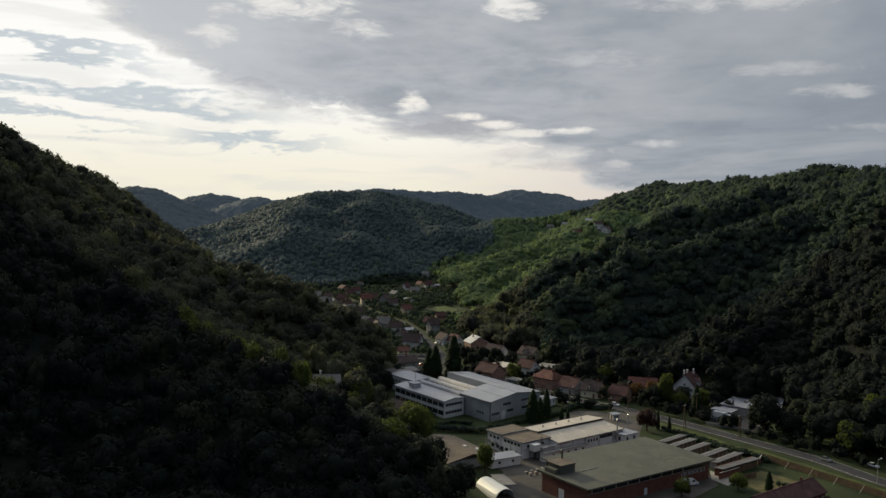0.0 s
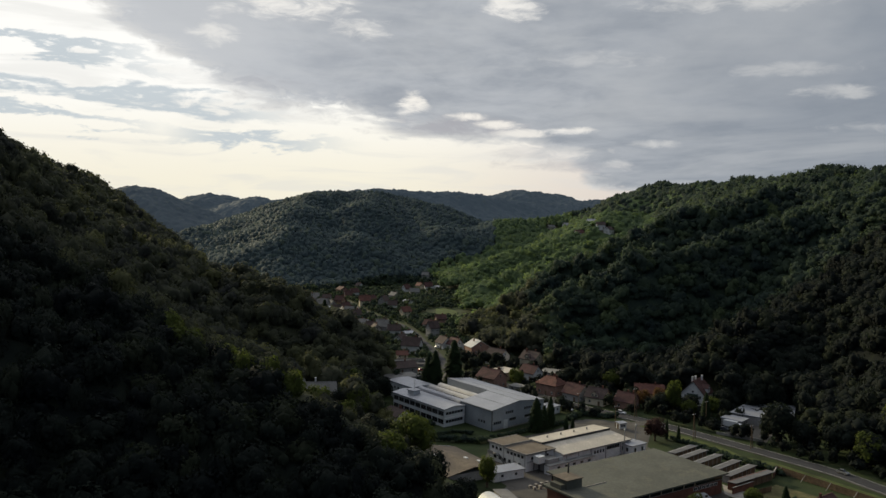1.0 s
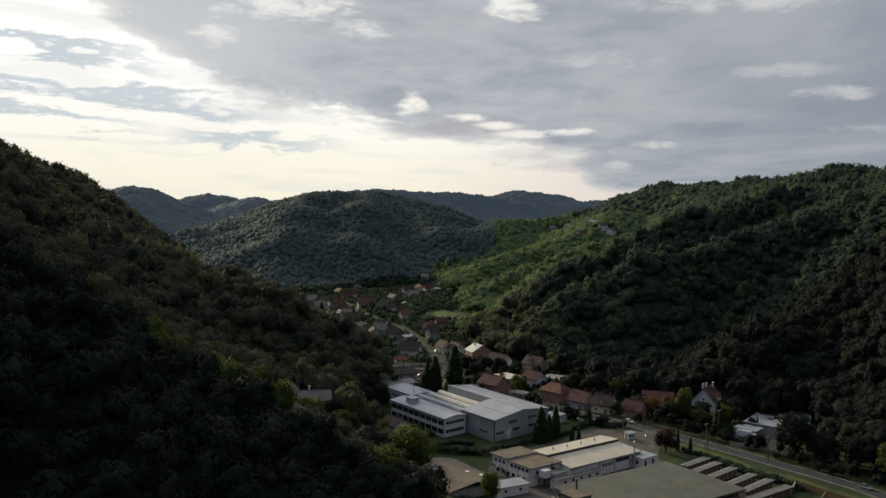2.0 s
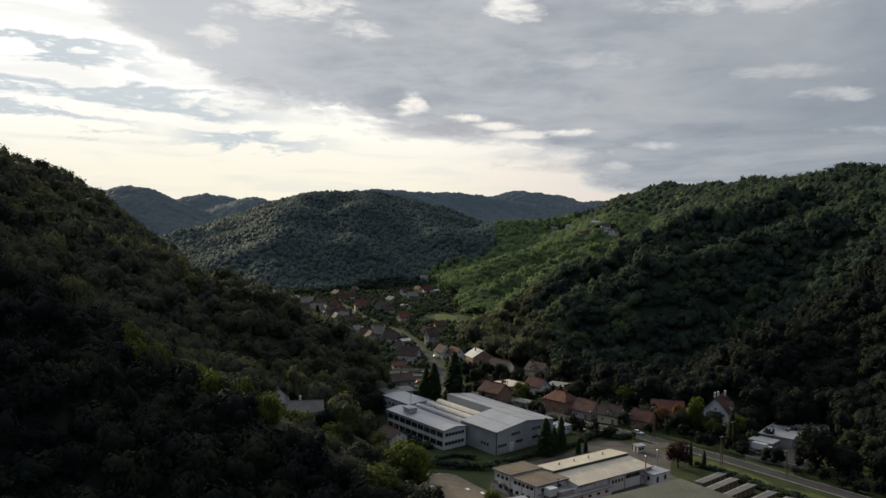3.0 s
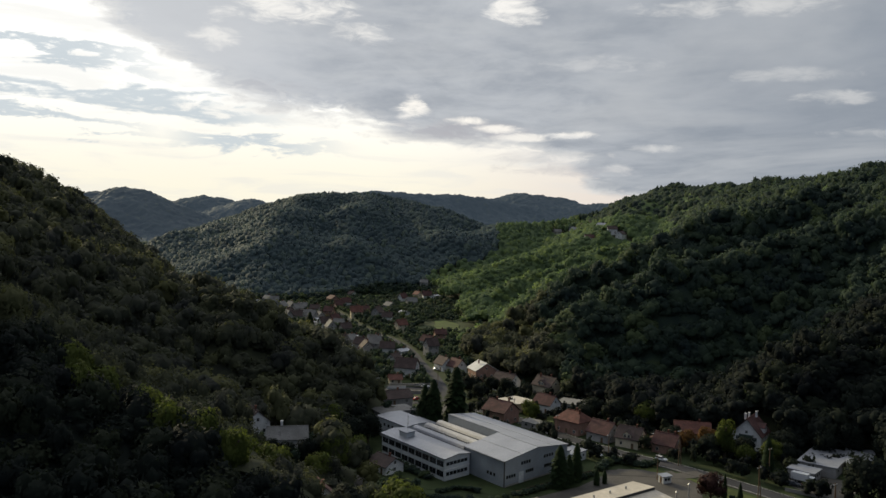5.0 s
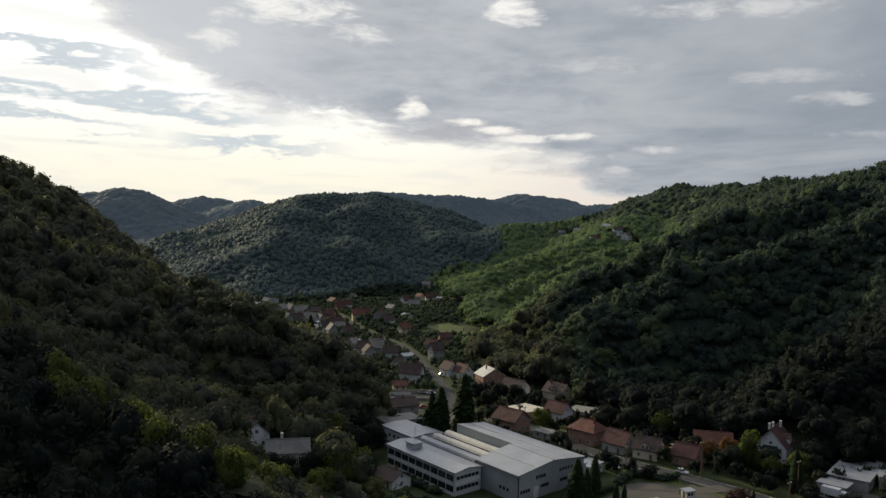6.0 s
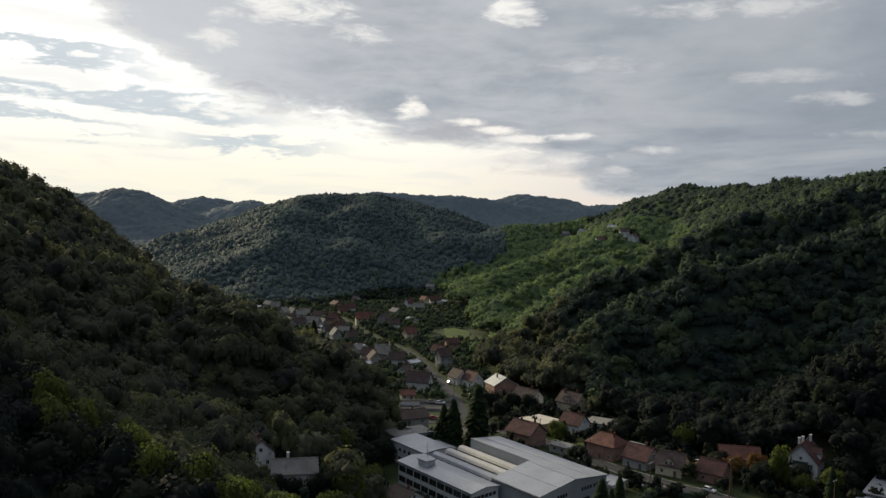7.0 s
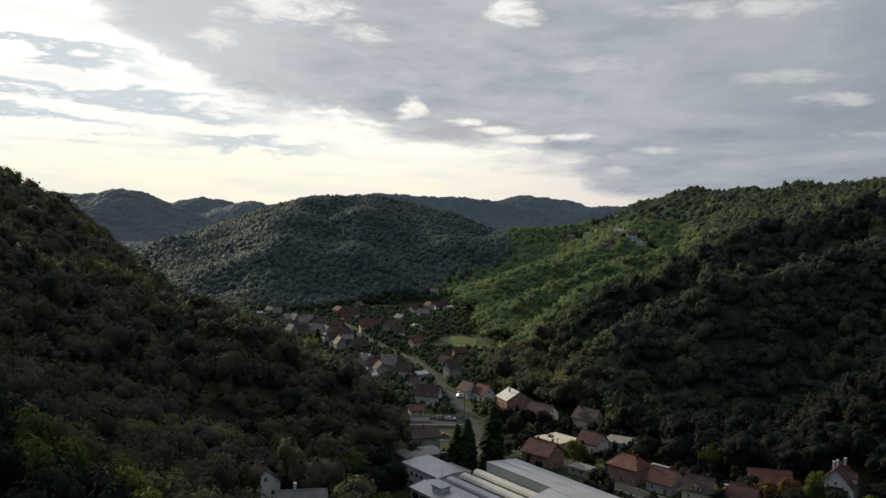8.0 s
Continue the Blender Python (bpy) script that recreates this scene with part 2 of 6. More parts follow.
M_CLAD_LIGHT = material("light_cladding", (0.50, 0.53, 0.55), 0.55, 0.12, 0.2, 3.0, 0.05, second=(0.40, 0.41, 0.41), spot=0.6)
M_WHITE = material("white_render", (0.66, 0.66, 0.65), 0.85, 0.12, 0.3, 3.0, 0.1, second=(0.45, 0.44, 0.42), spot=0.6)
M_CREAM = material("cream_render", (0.58, 0.51, 0.38), 0.85, 0.12, 0.3, 3.0, 0.1, second=(0.42, 0.37, 0.28), spot=0.6)
M_OCHRE = material("ochre_render", (0.42, 0.33, 0.22), 0.85, 0.15, 0.3, 3.0, 0.1)
M_GREY_RENDER = material("grey_render", (0.33, 0.32, 0.31), 0.88, 0.18, 0.3, 3.0, 0.12)
M_BRICK = material("red_brick", (0.15, 0.068, 0.05), 0.85, 0.25, 0.5, 7.0, 0.3, second=(0.11, 0.055, 0.045), spot=0.55)
M_PINK_BRICK = material("hollow_brick", (0.30, 0.185, 0.145), 0.85, 0.2, 0.4, 6.0, 0.3)
M_TILE = material("red_roof_tile", (0.098, 0.050, 0.046), 0.8, 0.35, 0.35, 5.0, 0.4, second=(0.068, 0.044, 0.042), spot=0.5)
M_TILE_BRIGHT = material("orange_roof_tile", (0.150, 0.070, 0.055), 0.8, 0.32, 0.35, 5.0, 0.4, second=(0.100, 0.054, 0.047), spot=0.52)
M_TILE_DARK = material("weathered_roof_tile", (0.085, 0.062, 0.058), 0.82, 0.3, 0.35, 5.0, 0.4, second=(0.06, 0.05, 0.045), spot=0.5)
M_GREEN_ROOF = material("mossy_felt_roof", (0.108, 0.110, 0.092), 0.9, 0.16, 0.08, 1.2, 0.15, second=(0.124, 0.122, 0.096), spot=0.52)
M_TAN_ROOF = material("tan_sheet_roof", (0.44, 0.39, 0.31), 0.6, 0.14, 0.12, 1.4, 0.1, second=(0.56, 0.51, 0.43), spot=0.56)
M_BAY = material("weathered_bay_roof", (0.40, 0.385, 0.37), 0.6, 0.14, 0.12, 1.4, 0.1, second=(0.36, 0.33, 0.30), spot=0.56)
M_FELT = material("brown_felt_roof", (0.155, 0.128, 0.10), 0.9, 0.2, 0.2, 2.0, 0.2, second=(0.18, 0.15, 0.115), spot=0.55)
M_GARAGE_ROOF = material("tarred_roof_felt", (0.115, 0.115, 0.12), 0.85, 0.2, 0.3, 3.0, 0.2, second=(0.16, 0.155, 0.15), spot=0.58)
M_DRY_GRASS = material("dry_grass", (0.105, 0.095, 0.045), 0.95, 0.4, 0.25, 3.0, 0.4, second=(0.065, 0.085, 0.025), spot=0.52)
M_SLATE = material("fibre_cement_roof", (0.20, 0.195, 0.185), 0.85, 0.2, 0.3, 3.0, 0.2, second=(0.14, 0.135, 0.13), spot=0.55)
M_CONCRETE = material("concrete", (0.30, 0.28, 0.25), 0.85, 0.2, 0.4, 4.0, 0.2)
M_DARK = material("dark_metal", (0.03, 0.032, 0.035), 0.5, 0.2, 0.5, 5.0, 0.05)
M_WOOD = material("weathered_wood", (0.16, 0.11, 0.07), 0.85, 0.3, 0.7, 8.0, 0.3)
M_SHUTTER = material("green_paint", (0.03, 0.055, 0.045), 0.6, 0.2, 0.8, 6.0, 0.1)
M_STEEL = material("galvanised_steel", (0.42, 0.43, 0.44), 0.4, 0.12, 0.5, 5.0, 0.05, metal=0.7)


def plain(name, base, rough, metal=0.0):
    m = bpy.data.materials.new(name)
    m.use_nodes = True
    p = m.node_tree.nodes["Principled BSDF"]
    p.inputs["Base Color"].default_value = (*base, 1)
    p.inputs["Roughness"].default_value, p.inputs["Metallic"].default_value = rough, metal
    return m


M_GLASS = plain("window_glass", (0.012, 0.015, 0.018), 0.08)
M_FRAME = plain("white_window_frame", (0.6, 0.6, 0.58), 0.5)
M_CAR_WHITE = plain("white_car_paint", (0.62, 0.63, 0.64), 0.25)
M_CAR_GREY = plain("silver_car_paint", (0.30, 0.31, 0.32), 0.25, 0.5)
M_CAR_DARK = plain("dark_car_paint", (0.03, 0.035, 0.045), 0.25)
M_CAR_RED = plain("red_car_paint", (0.30, 0.03, 0.025), 0.25)
M_RUBBER = plain("tyre_rubber", (0.015, 0.015, 0.015), 0.8)
M_LINE = plain("road_paint", (0.55, 0.55, 0.52), 0.7)
M_TARP = plain("tunnel_sheet", (0.62, 0.62, 0.58), 0.45)

# ---- the shape of the land ----
# Crest lines: x, y, z of the crest, the fall to either side and the rounding at the top.
CRESTS = [
    ([(-330, -80, 144), (-265, 120, 128), (-206, 300, 118), (-212, 459, 98), (-250, 633, 83), (-300, 750, 55), (-350, 860, 30)], 0.92, 20),
    # spurs of the western slope
    ([(-205, 462, 92), (-142, 458, 54), (-116, 466, 44.5), (-86, 440, 40), (-58, 448, 26), (-40, 446, 14)], 0.80, 12),
    ([(-235, 585, 62), (-170, 585, 26), (-125, 600, 10)], 0.55, 14),
    ([(-196, 330, 104), (-150, 292, 74), (-110, 278, 54), (-80, 268, 42), (-56, 268, 34.5), (-46, 267, 27.5), (-36, 262, 13)], 0.66, 14),
    # the shelf with two houses
    ([(-110, 358, 36), (-76, 360, 20), (-60, 358, 15.5), (-42, 348, 13.5), (-37, 346, 5)], 0.75, 8),
    # the eastern slope and its spurs
    ([(430, 150, 135), (330, 380, 124), (300, 550, 114), (285, 640, 110), (300, 800, 110), (335, 1000, 116), (306, 1235, 115), (300, 1500, 100)], 0.80, 25),
    ([(298, 545, 108), (225, 540, 78), (160, 552, 59), (113, 546, 54), (76, 540, 34), (58, 534, 17), (46, 530, 4)], 1.1, 4),
    ([(285, 640, 108), (200, 626, 88), (147, 618, 76), (84, 622, 43), (50, 628, 14), (20, 636, 2)], 1.1, 4),
    ([(290, 745, 100), (195, 698, 68), (120, 676, 46), (77, 682, 33), (44, 700, 8)], 0.85, 6),
    ([(300, 840, 102), (200, 812, 70), (124, 832, 45), (80, 812, 27), (42, 800, 12)], 0.7, 8),
    ([(310, 470, 112), (236, 462, 70), (190, 458, 44), (166, 452, 34), (146, 440, 20), (128, 434, 4)], 0.85, 12),
    ([(306, 1235, 114), (172, 1045, 58), (92, 1000, 30), (30, 940, 14), (8, 880, 6)], 0.42, 20),
    ([(330, 1420, 104), (180, 1374, 64), (110, 1300, 60), (62, 1215, 56), (28, 1120, 34), (6, 1050, 12)], 0.42, 18),
    # the steep wooded hill that closes the valley, with three ribs towards the village
    ([(-350, 1130, 14), (-325, 1190, 40), (-278, 1265, 50), (-238, 1340, 76), (-208, 1400, 97), (-95, 1410, 99), (-62, 1385, 93), (-30, 1290, 74), (2, 1150, 50), (2, 1090, 30), (-14, 1050, 8)], 0.40, 24),
    ([(-205, 1400, 96), (-196, 1180, 74), (-184, 1010, 42), (-172, 905, 10)], 0.46, 16),
    ([(-110, 1405, 98), (-112, 1200, 76), (-104, 1060, 42), (-94, 968, 8)], 0.46, 16),
    ([(-325, 1190, 38), (-290, 1080, 26), (-240, 960, 10)], 0.42, 16),
    ([(-1300, 2000, 100), (-929, 2080, 76), (-861, 2080, 86), (-801, 2080, 98), (-743, 2080, 107), (-710, 2080, 102), (-673, 2076, 88), (-633, 2060, 68), (-593, 2020, 42), (-560, 1960, 14)], 0.42, 14),
    ([(-1500, 2650, 110), (-900, 2700, 84), (-809, 2700, 75), (-769, 2700, 87), (-720, 2700, 94), (-681, 2700, 88), (-620, 2700, 75), (-542, 2500, 86), (-509, 2500, 79), (-360, 2600, 74)], 0.35, 20),
    ([(-300, 2050, 96), (-140, 2150, 108), (-44, 2200, 112), (66, 2250, 101), (220, 2350, 86)], 0.55, 30),
    ([(-100, 2850, 100), (120, 2850, 106), (232, 2850, 128), (345, 2850, 117), (432, 2850, 98), (640, 2800, 106), (900, 2600, 120)], 0.35, 40),
]


def crest_height(x, y, line, fall, rounding):
    best = np.full(x.shape, -1e6)
    for (x0, y0, z0), (x1, y1, z1) in zip(line, line[1:]):
        length = (x1 - x0) ** 2 + (y1 - y0) ** 2
        t = np.clip(((x - x0) * (x1 - x0) + (y - y0) * (y1 - y0)) / length, 0, 1)
        d = np.hypot(x - x0 - t * (x1 - x0), y - y0 - t * (y1 - y0))
        best = np.maximum(best, z0 + t * (z1 - z0) - fall * (np.sqrt(d * d + rounding * rounding) - rounding))
    return best


def ripple(x, y):
    """Gullies and swells, some tens of metres across."""
    return (np.sin(x / 23 + 1.3 * np.sin(y / 31)) + np.sin(y / 19 + 1.7 * np.sin(x / 37 + 1)) + 0.6 * np.sin((x + y) / 11 + np.sin((x - y) / 17))) / 2.6


def land(x, y):
    x, y = np.asarray(x, float), np.asarray(y, float)
    soft = 4.0
    total = np.ones(x.shape)
    for line, fall, rounding in CRESTS:
        total = total + np.exp(np.clip(crest_height(x, y, line, fall, rounding), -400, 400) / soft)
    h = soft * np.log(total)
    h = np.maximum(h - 1.2, 0)
    # the depot stands on a level bench cut into the foot of the slope
    h = h * np.clip((np.hypot(x - 141, y - 385) - 16) / 34, 0, 1)
    return h + 6.5 * ripple(x * 0.75, y * 0.75) * np.clip(h / 35, 0, 1)


def ground_z(x, y):
    return float(land(np.array([x]), np.array([y]))[0])


def array_mesh(name, verts, corners, sides, mat):
    """A mesh from arrays: points, and corners of faces that all have as many sides."""
    me = bpy.data.meshes.new(name)
    count = len(corners) // sides
    me.vertices.add(len(verts))
    me.vertices.foreach_set("co", np.ascontiguousarray(verts, np.float32).ravel())
    me.loops.add(len(corners))
    me.loops.foreach_set("vertex_index", np.ascontiguousarray(corners, np.int32))
    me.polygons.add(count)
    me.polygons.foreach_set("loop_start", np.arange(0, len(corners), sides, dtype=np.int32))
    me.update(calc_edges=True)
    me.materials.append(mat)
    return new(name, me)


def spread(lo, hi, n, middle, power):
    """n values from lo to hi, close together round the middle."""
    t = np.linspace(-1, 1, n)
    s = np.sign(t) * np.abs(t) ** power
    return np.where(s < 0, middle + s * (middle - lo), middle + s * (hi - middle))


gx, gy = spread(-4000, 4000, 240, 20, 2.2), spread(-900, 4900, 300, 380, 1.9)
X, Y = np.meshgrid(gx, gy)
Z = land(X, Y)
nx, ny = len(gx), len(gy)
a = (np.arange(ny - 1)[:, None] * nx + np.arange(nx - 1)[None]).ravel()
quads = np.stack([a, a + 1, a + nx + 1, a + nx], 1)
ground = array_mesh("ground", np.stack([X.ravel(), Y.ravel(), Z.ravel()], 1), quads.ravel(), 4, M_GROUND)
ground.data.shade_smooth()
tagged(ground, "grassy valley floor rising into wooded hills", "ground", kind="structure")

# ---- woods ----
ICO = bmesh.new()
bmesh.ops.create_icosphere(ICO, subdivisions=1, radius=1)
ICO_V = np.array([v.co[:] for v in ICO.verts])
ICO_F = np.array([[v.index for v in f.verts] for f in ICO.faces])
ICO.free()


ICO = bmesh.new()
bmesh.ops.create_icosphere(ICO, subdivisions=2, radius=1)
ICO2_V = np.array([v.co[:] for v in ICO.verts])
ICO2_F = np.array([[v.index for v in f.verts] for f in ICO.faces])
ICO.free()


def far_crown(rng, leaves, leaf):
    """A crown seen from far off: one knobbly body with a few sprays."""
    body = ICO_V * (0.85 + rng.uniform(-0.2, 0.22, len(ICO_V)))[:, None]
    v, f, o = crown_shape(rng, 5, leaves, leaf, 0)
    return np.concatenate([body, v]), np.concatenate([ICO_F, f + len(body)]), np.concatenate([ICO_V, o])


def crown_shape(rng, lobes, leaves, leaf, cores=9, fine=False):
    """A broad crown of unit radius whose middle is the origin: clumps with leaf sprays on them. Returns points, triangles and outward directions."""
    centres = [np.array([0, 0, 0.12])]
    radii = [0.72]
    for k in range(lobes):
        ang, up = 2.4 * k + rng.uniform(-0.5, 0.5), rng.uniform(-0.45, 0.75)
        out = math.sqrt(max(0.1, 1 - up * up)) * rng.uniform(0.48, 0.66)
        centres.append(np.array([out * math.cos(ang), out * math.sin(ang), up * 0.75]))
        radii.append(rng.uniform(0.3, 0.48) if lobes > 8 else rng.uniform(0.38, 0.58))
    centres, radii = np.array(centres), np.array(radii)
    verts, faces, outward, base = [], [], [], 0
    if cores:
        for c, r in zip(centres[:cores], radii):
            iv, jf = (ICO2_V, ICO2_F) if fine else (ICO_V, ICO_F)
            bump = 1 + rng.uniform(-0.16, 0.14, len(iv))
            verts.append(c + iv * (r * 0.8 * bump)[:, None])
            faces.append(jf + base)
            outward.append(iv + rng.normal(size=iv.shape) * 0.15)
            base += len(iv)
    pick = rng.choice(len(radii), leaves * 3, p=radii ** 2 / (radii ** 2).sum())
    d = rng.normal(size=(leaves * 3, 3))
    d /= np.linalg.norm(d, axis=1)[:, None]
    at = centres[pick] + d * (radii[pick] * rng.uniform(0.86, 1.12, leaves * 3))[:, None]
    far = np.linalg.norm(at[:, None] - centres[None], axis=2) / radii[None]
    far[np.arange(len(at)), pick] = 9
    keep = np.flatnonzero((far.min(1) > 0.85) & (at[:, 2] > -0.62))[:leaves]
    at, d = at[keep], d[keep]
    normal = d + rng.normal(size=d.shape) * 0.3 + np.array([0, 0, 0.15])
    normal /= np.linalg.norm(normal, axis=1)[:, None]
    one = np.cross(normal, rng.normal(size=d.shape))
    one /= np.linalg.norm(one, axis=1)[:, None]
    two = np.cross(normal, one)
    a, b = leaf * rng.uniform(0.6, 1.3, (len(at), 1)), leaf * rng.uniform(0.5, 1.0, (len(at), 1))
    skew = rng.uniform(-0.4, 0.4, (len(at), 1))
    four = np.stack([at - one * a, at - two * b + one * a * skew - normal * leaf * 0.25, at + one * a, at + two * b - one * a * skew - normal * leaf * 0.25], 1)
    verts.append(four.reshape(-1, 3))
    leaf_out = d * 0.6 + at * 0.4 + np.array([0, 0, 0.25]) + rng.normal(size=d.shape) * 0.26
    outward.append(np.repeat(leaf_out, 4, axis=0))
    n = np.arange(len(at))[:, None] * 4 + base
    faces.append(np.concatenate([n + [0, 1, 2], n + [0, 2, 3]]))
    outward = np.concatenate(outward)
    return np.concatenate(verts), np.concatenate(faces), outward / np.linalg.norm(outward, axis=1)[:, None]


def leafy(ob, outward, tone):
    """Soft shading across the sprays of a crown, and one tone for each tree."""
    ob.data.shade_smooth()
    ob.data.normals_split_custom_set_from_vertices(outward)
    ob.data.attributes.new("tone", "FLOAT", "POINT").data.foreach_set("value", np.ascontiguousarray(tone, np.float32))


def conifer_shape(rng, tiers, per, spread_out):
    """A spruce of unit height and radius spread_out: drooping sprays in tiers round a spindle."""
    verts, faces, base = [], [], 0
    for k in range(tiers):
        z = 0.1 + 0.88 * k / tiers
        r = spread_out * min(1.0, 1.5 * (1 - z) ** 0.62) * rng.uniform(0.8, 1.15) + 0.012
        for j in range(per):
            ang = 2 * math.pi * (j + rng.uniform(0, 0.7)) / per + k
            out = np.array([math.cos(ang), math.sin(ang), 0])
            side = np.array([-out[1], out[0], 0])
            rr = r * rng.uniform(0.7, 1.15)
            root, tip = np.array([0, 0, z + 0.035]), out * rr + np.array([0, 0, z - 0.35 * rr])
            mid = (root * 0.45 + tip * 0.55)
            wdt = rr * rng.uniform(0.32, 0.5)
            verts += [root, mid + side * wdt, tip, mid - side * wdt]
            faces += [(base, base + 1, base + 2), (base, base + 2, base + 3)]
            base += 4
    ring = [(0.6 * spread_out * math.cos(i * 1.047), 0.6 * spread_out * math.sin(i * 1.047), 0.1) for i in range(6)]
    verts += [np.array(p) for p in ring] + [np.array([0, 0, 0.97])]
    faces += [(base + i, base + (i + 1) % 6, base + 6) for i in range(6)]
    return np.array(verts), np.array(faces)


def gather(shapes, rng, places, sizes, lift, slope=None, calm=0.0):
    """Copies of the shapes, turned and scaled, joined into points, triangles, outward directions and a tone for each copy.
    slope, calm: the normal of the ground under each copy, and the share by which the leaves lie along it, as in a closed canopy."""
    verts, faces, outward, tones, base = [], [], [], [], 0
    which = rng.integers(0, len(shapes), len(places))
    tone = rng.uniform(0, 1, len(places))
    for k, (v, f, o) in enumerate(shapes):
        sel = np.flatnonzero(which == k)
        if not len(sel):
            continue
        ang = rng.uniform(0, 2 * math.pi, len(sel))
        c, s = np.cos(ang)[:, None], np.sin(ang)[:, None]
        px, py, pz = v[:, 0][None], v[:, 1][None], v[:, 2][None]
        size = sizes[sel]
        out = np.stack([(c * px - s * py) * size[:, :1] + places[sel, :1], (s * px + c * py) * size[:, :1] + places[sel, 1:2],
                        pz * size[:, 1:2] + places[sel, 2:3] + lift * size[:, 1:2]], 2)
        verts.append(out.reshape(-1, 3))
        turned = np.stack([c * o[:, 0] - s * o[:, 1], s * o[:, 0] + c * o[:, 1], np.repeat(o[:, 2][None], len(sel), 0)], 2)
        if slope is not None:
            turned = turned * (1 - calm) + slope[sel][:, None] * calm
            turned /= np.linalg.norm(turned, axis=2)[:, :, None]
        outward.append(turned.reshape(-1, 3))
        tones.append(np.repeat(tone[sel], len(v)))
        faces.append((f[None] + (np.arange(len(sel)) * len(v))[:, None, None] + base).reshape(-1, 3))
        base += len(sel) * len(v)
    return np.concatenate(verts), np.concatenate(faces), np.concatenate(outward), np.concatenate(tones)


def scatter(rng, x0, x1, y0, y1, step):
    """Jittered places on a grid."""
    xs, ys = np.meshgrid(np.arange(x0, x1, step), np.arange(y0, y1, step))
    xs = xs + (np.arange(xs.shape[0]) % 2)[:, None] * step / 2
    p = np.stack([xs.ravel(), ys.ravel()], 1)
    return p + rng.uniform(-0.44, 0.44, p.shape) * step


# Meadows, gardens and house plots that the woods leave free: x, y, radius.
CLEARINGS = [(-49, 337, 7), (-59, 347, 8), (194, 1293, 13), (203, 1269, 13), (180, 1302, 13), (186, 1050, 13), (159, 1041, 13), (186, 1116, 13), (158, 1308, 13), (193, 1035, 13), (-47, 352, 9), (-60, 361, 7), (-30, 303, 7), (-17, 372, 9), (119, 414, 13), (98, 421, 10), (12, 690, 26), (30, 715, 22), (-2, 660, 22),
             (-68, 922, 16), (-20, 760, 40), (-70, 700, 34), (-95, 800, 40), (-19, 985, 12), (20, 528, 11), (8, 551, 9), (50, 500, 10), (35, 508, 12), (63, 421, 12), (72, 413, 11), (-30, 365, 12),
             (83, 407, 10), (58, 470, 12), (-30, 560, 26), (-20, 400, 18), (-15, 350, 10), (139, 389, 11), (146, 397, 8), (152, 388, 10), (153, 398, 6), (133, 370, 12), (140, 360, 12), (122, 372, 8), (-29, 284, 6), (-25, 297, 8), (-23, 310, 8), (-22, 322, 7), (-23, 331, 6), (-25, 337, 5), (-25, 352, 5), (-24, 367, 5), (-29, 291, 7), (-43, 338, 8), (-44, 329, 6), (-57, 348, 7), (0, 620, 20), (-5, 300, 12), (3, 285, 14), (-18, 455, 18), (-25, 490, 18)]


def village_back(x):
    """Where the village ends at the foot of the hill that closes the valley."""
    return np.interp(x, [-185, -160, -121, -88, -66, -38, 0, 30], [850, 862, 888, 940, 972, 985, 985, 950])


def on_closing_hill(p):
    return (p[:, 1] > village_back(p[:, 0]) - 4) & (p[:, 0] < np.interp(p[:, 1], [985, 1040, 1075, 1120, 1640], [-25, -8, 38, 60, 106]) + 8 * ripple(p[:, 0], p[:, 1]))


def wooded(p):
    """Where the woods stand: on the slopes, with a ragged lower edge and some clearings."""
    h = land(p[:, 0], p[:, 1])
    edge = 4.0 + 3.0 * ripple(p[:, 0] * 1.7, p[:, 1] * 1.7)
    far = p[:, 1] > 640
    edge = np.where(far, edge + 3, edge)
    inside = np.abs(p[:, 0] - 5) < 0.56 * (p[:, 1] + 30) + 45
    free = np.ones(len(p), bool)
    for cx, cy, r in CLEARINGS:
        free &= np.hypot(p[:, 0] - cx, p[:, 1] - cy) > r
    # trees also fill the foot of the slopes, up to the gardens
    east = np.interp(p[:, 1], [300, 330, 350, 380, 402, 425, 440, 470, 500, 540, 590, 640, 700, 780, 860, 950], [162, 150, 148, 152, 132, 104, 84, 68, 54, 28, 15, 9, 18, 12, 14, 2])
    west = np.interp(p[:, 1], [250, 270, 300, 330, 345, 400, 430, 460, 480, 560, 600, 640, 700, 760, 820, 880], [2, -7, -21, -22, -32, -36, -42, -36, -46, -50, -74, -88, -120, -140, -166, -182])
    back = village_back(p[:, 0])
    foot = (p[:, 0] > east + np.maximum(300 - p[:, 1], 0) * 0.6) & (p[:, 1] > 230) | (p[:, 0] < west) & (p[:, 1] > 230) | (p[:, 1] > back)
    return inside & free & ((h > edge) | foot)


def in_sight(p):
    """Slopes that face the valley; the far sides of the crests stay bare of single trees."""
    west = np.interp(p[:, 1], [380, 540, 660, 700, 740, 780, 940, 1140, 1340, 1500], [-225, -255, -275, -238, -192, -208, -275, -395, -470, -560])
    return (p[:, 0] > west) & (np.abs(p[:, 0]) < 0.53 * p[:, 1] + 28) & (p[:, 0] < 345)


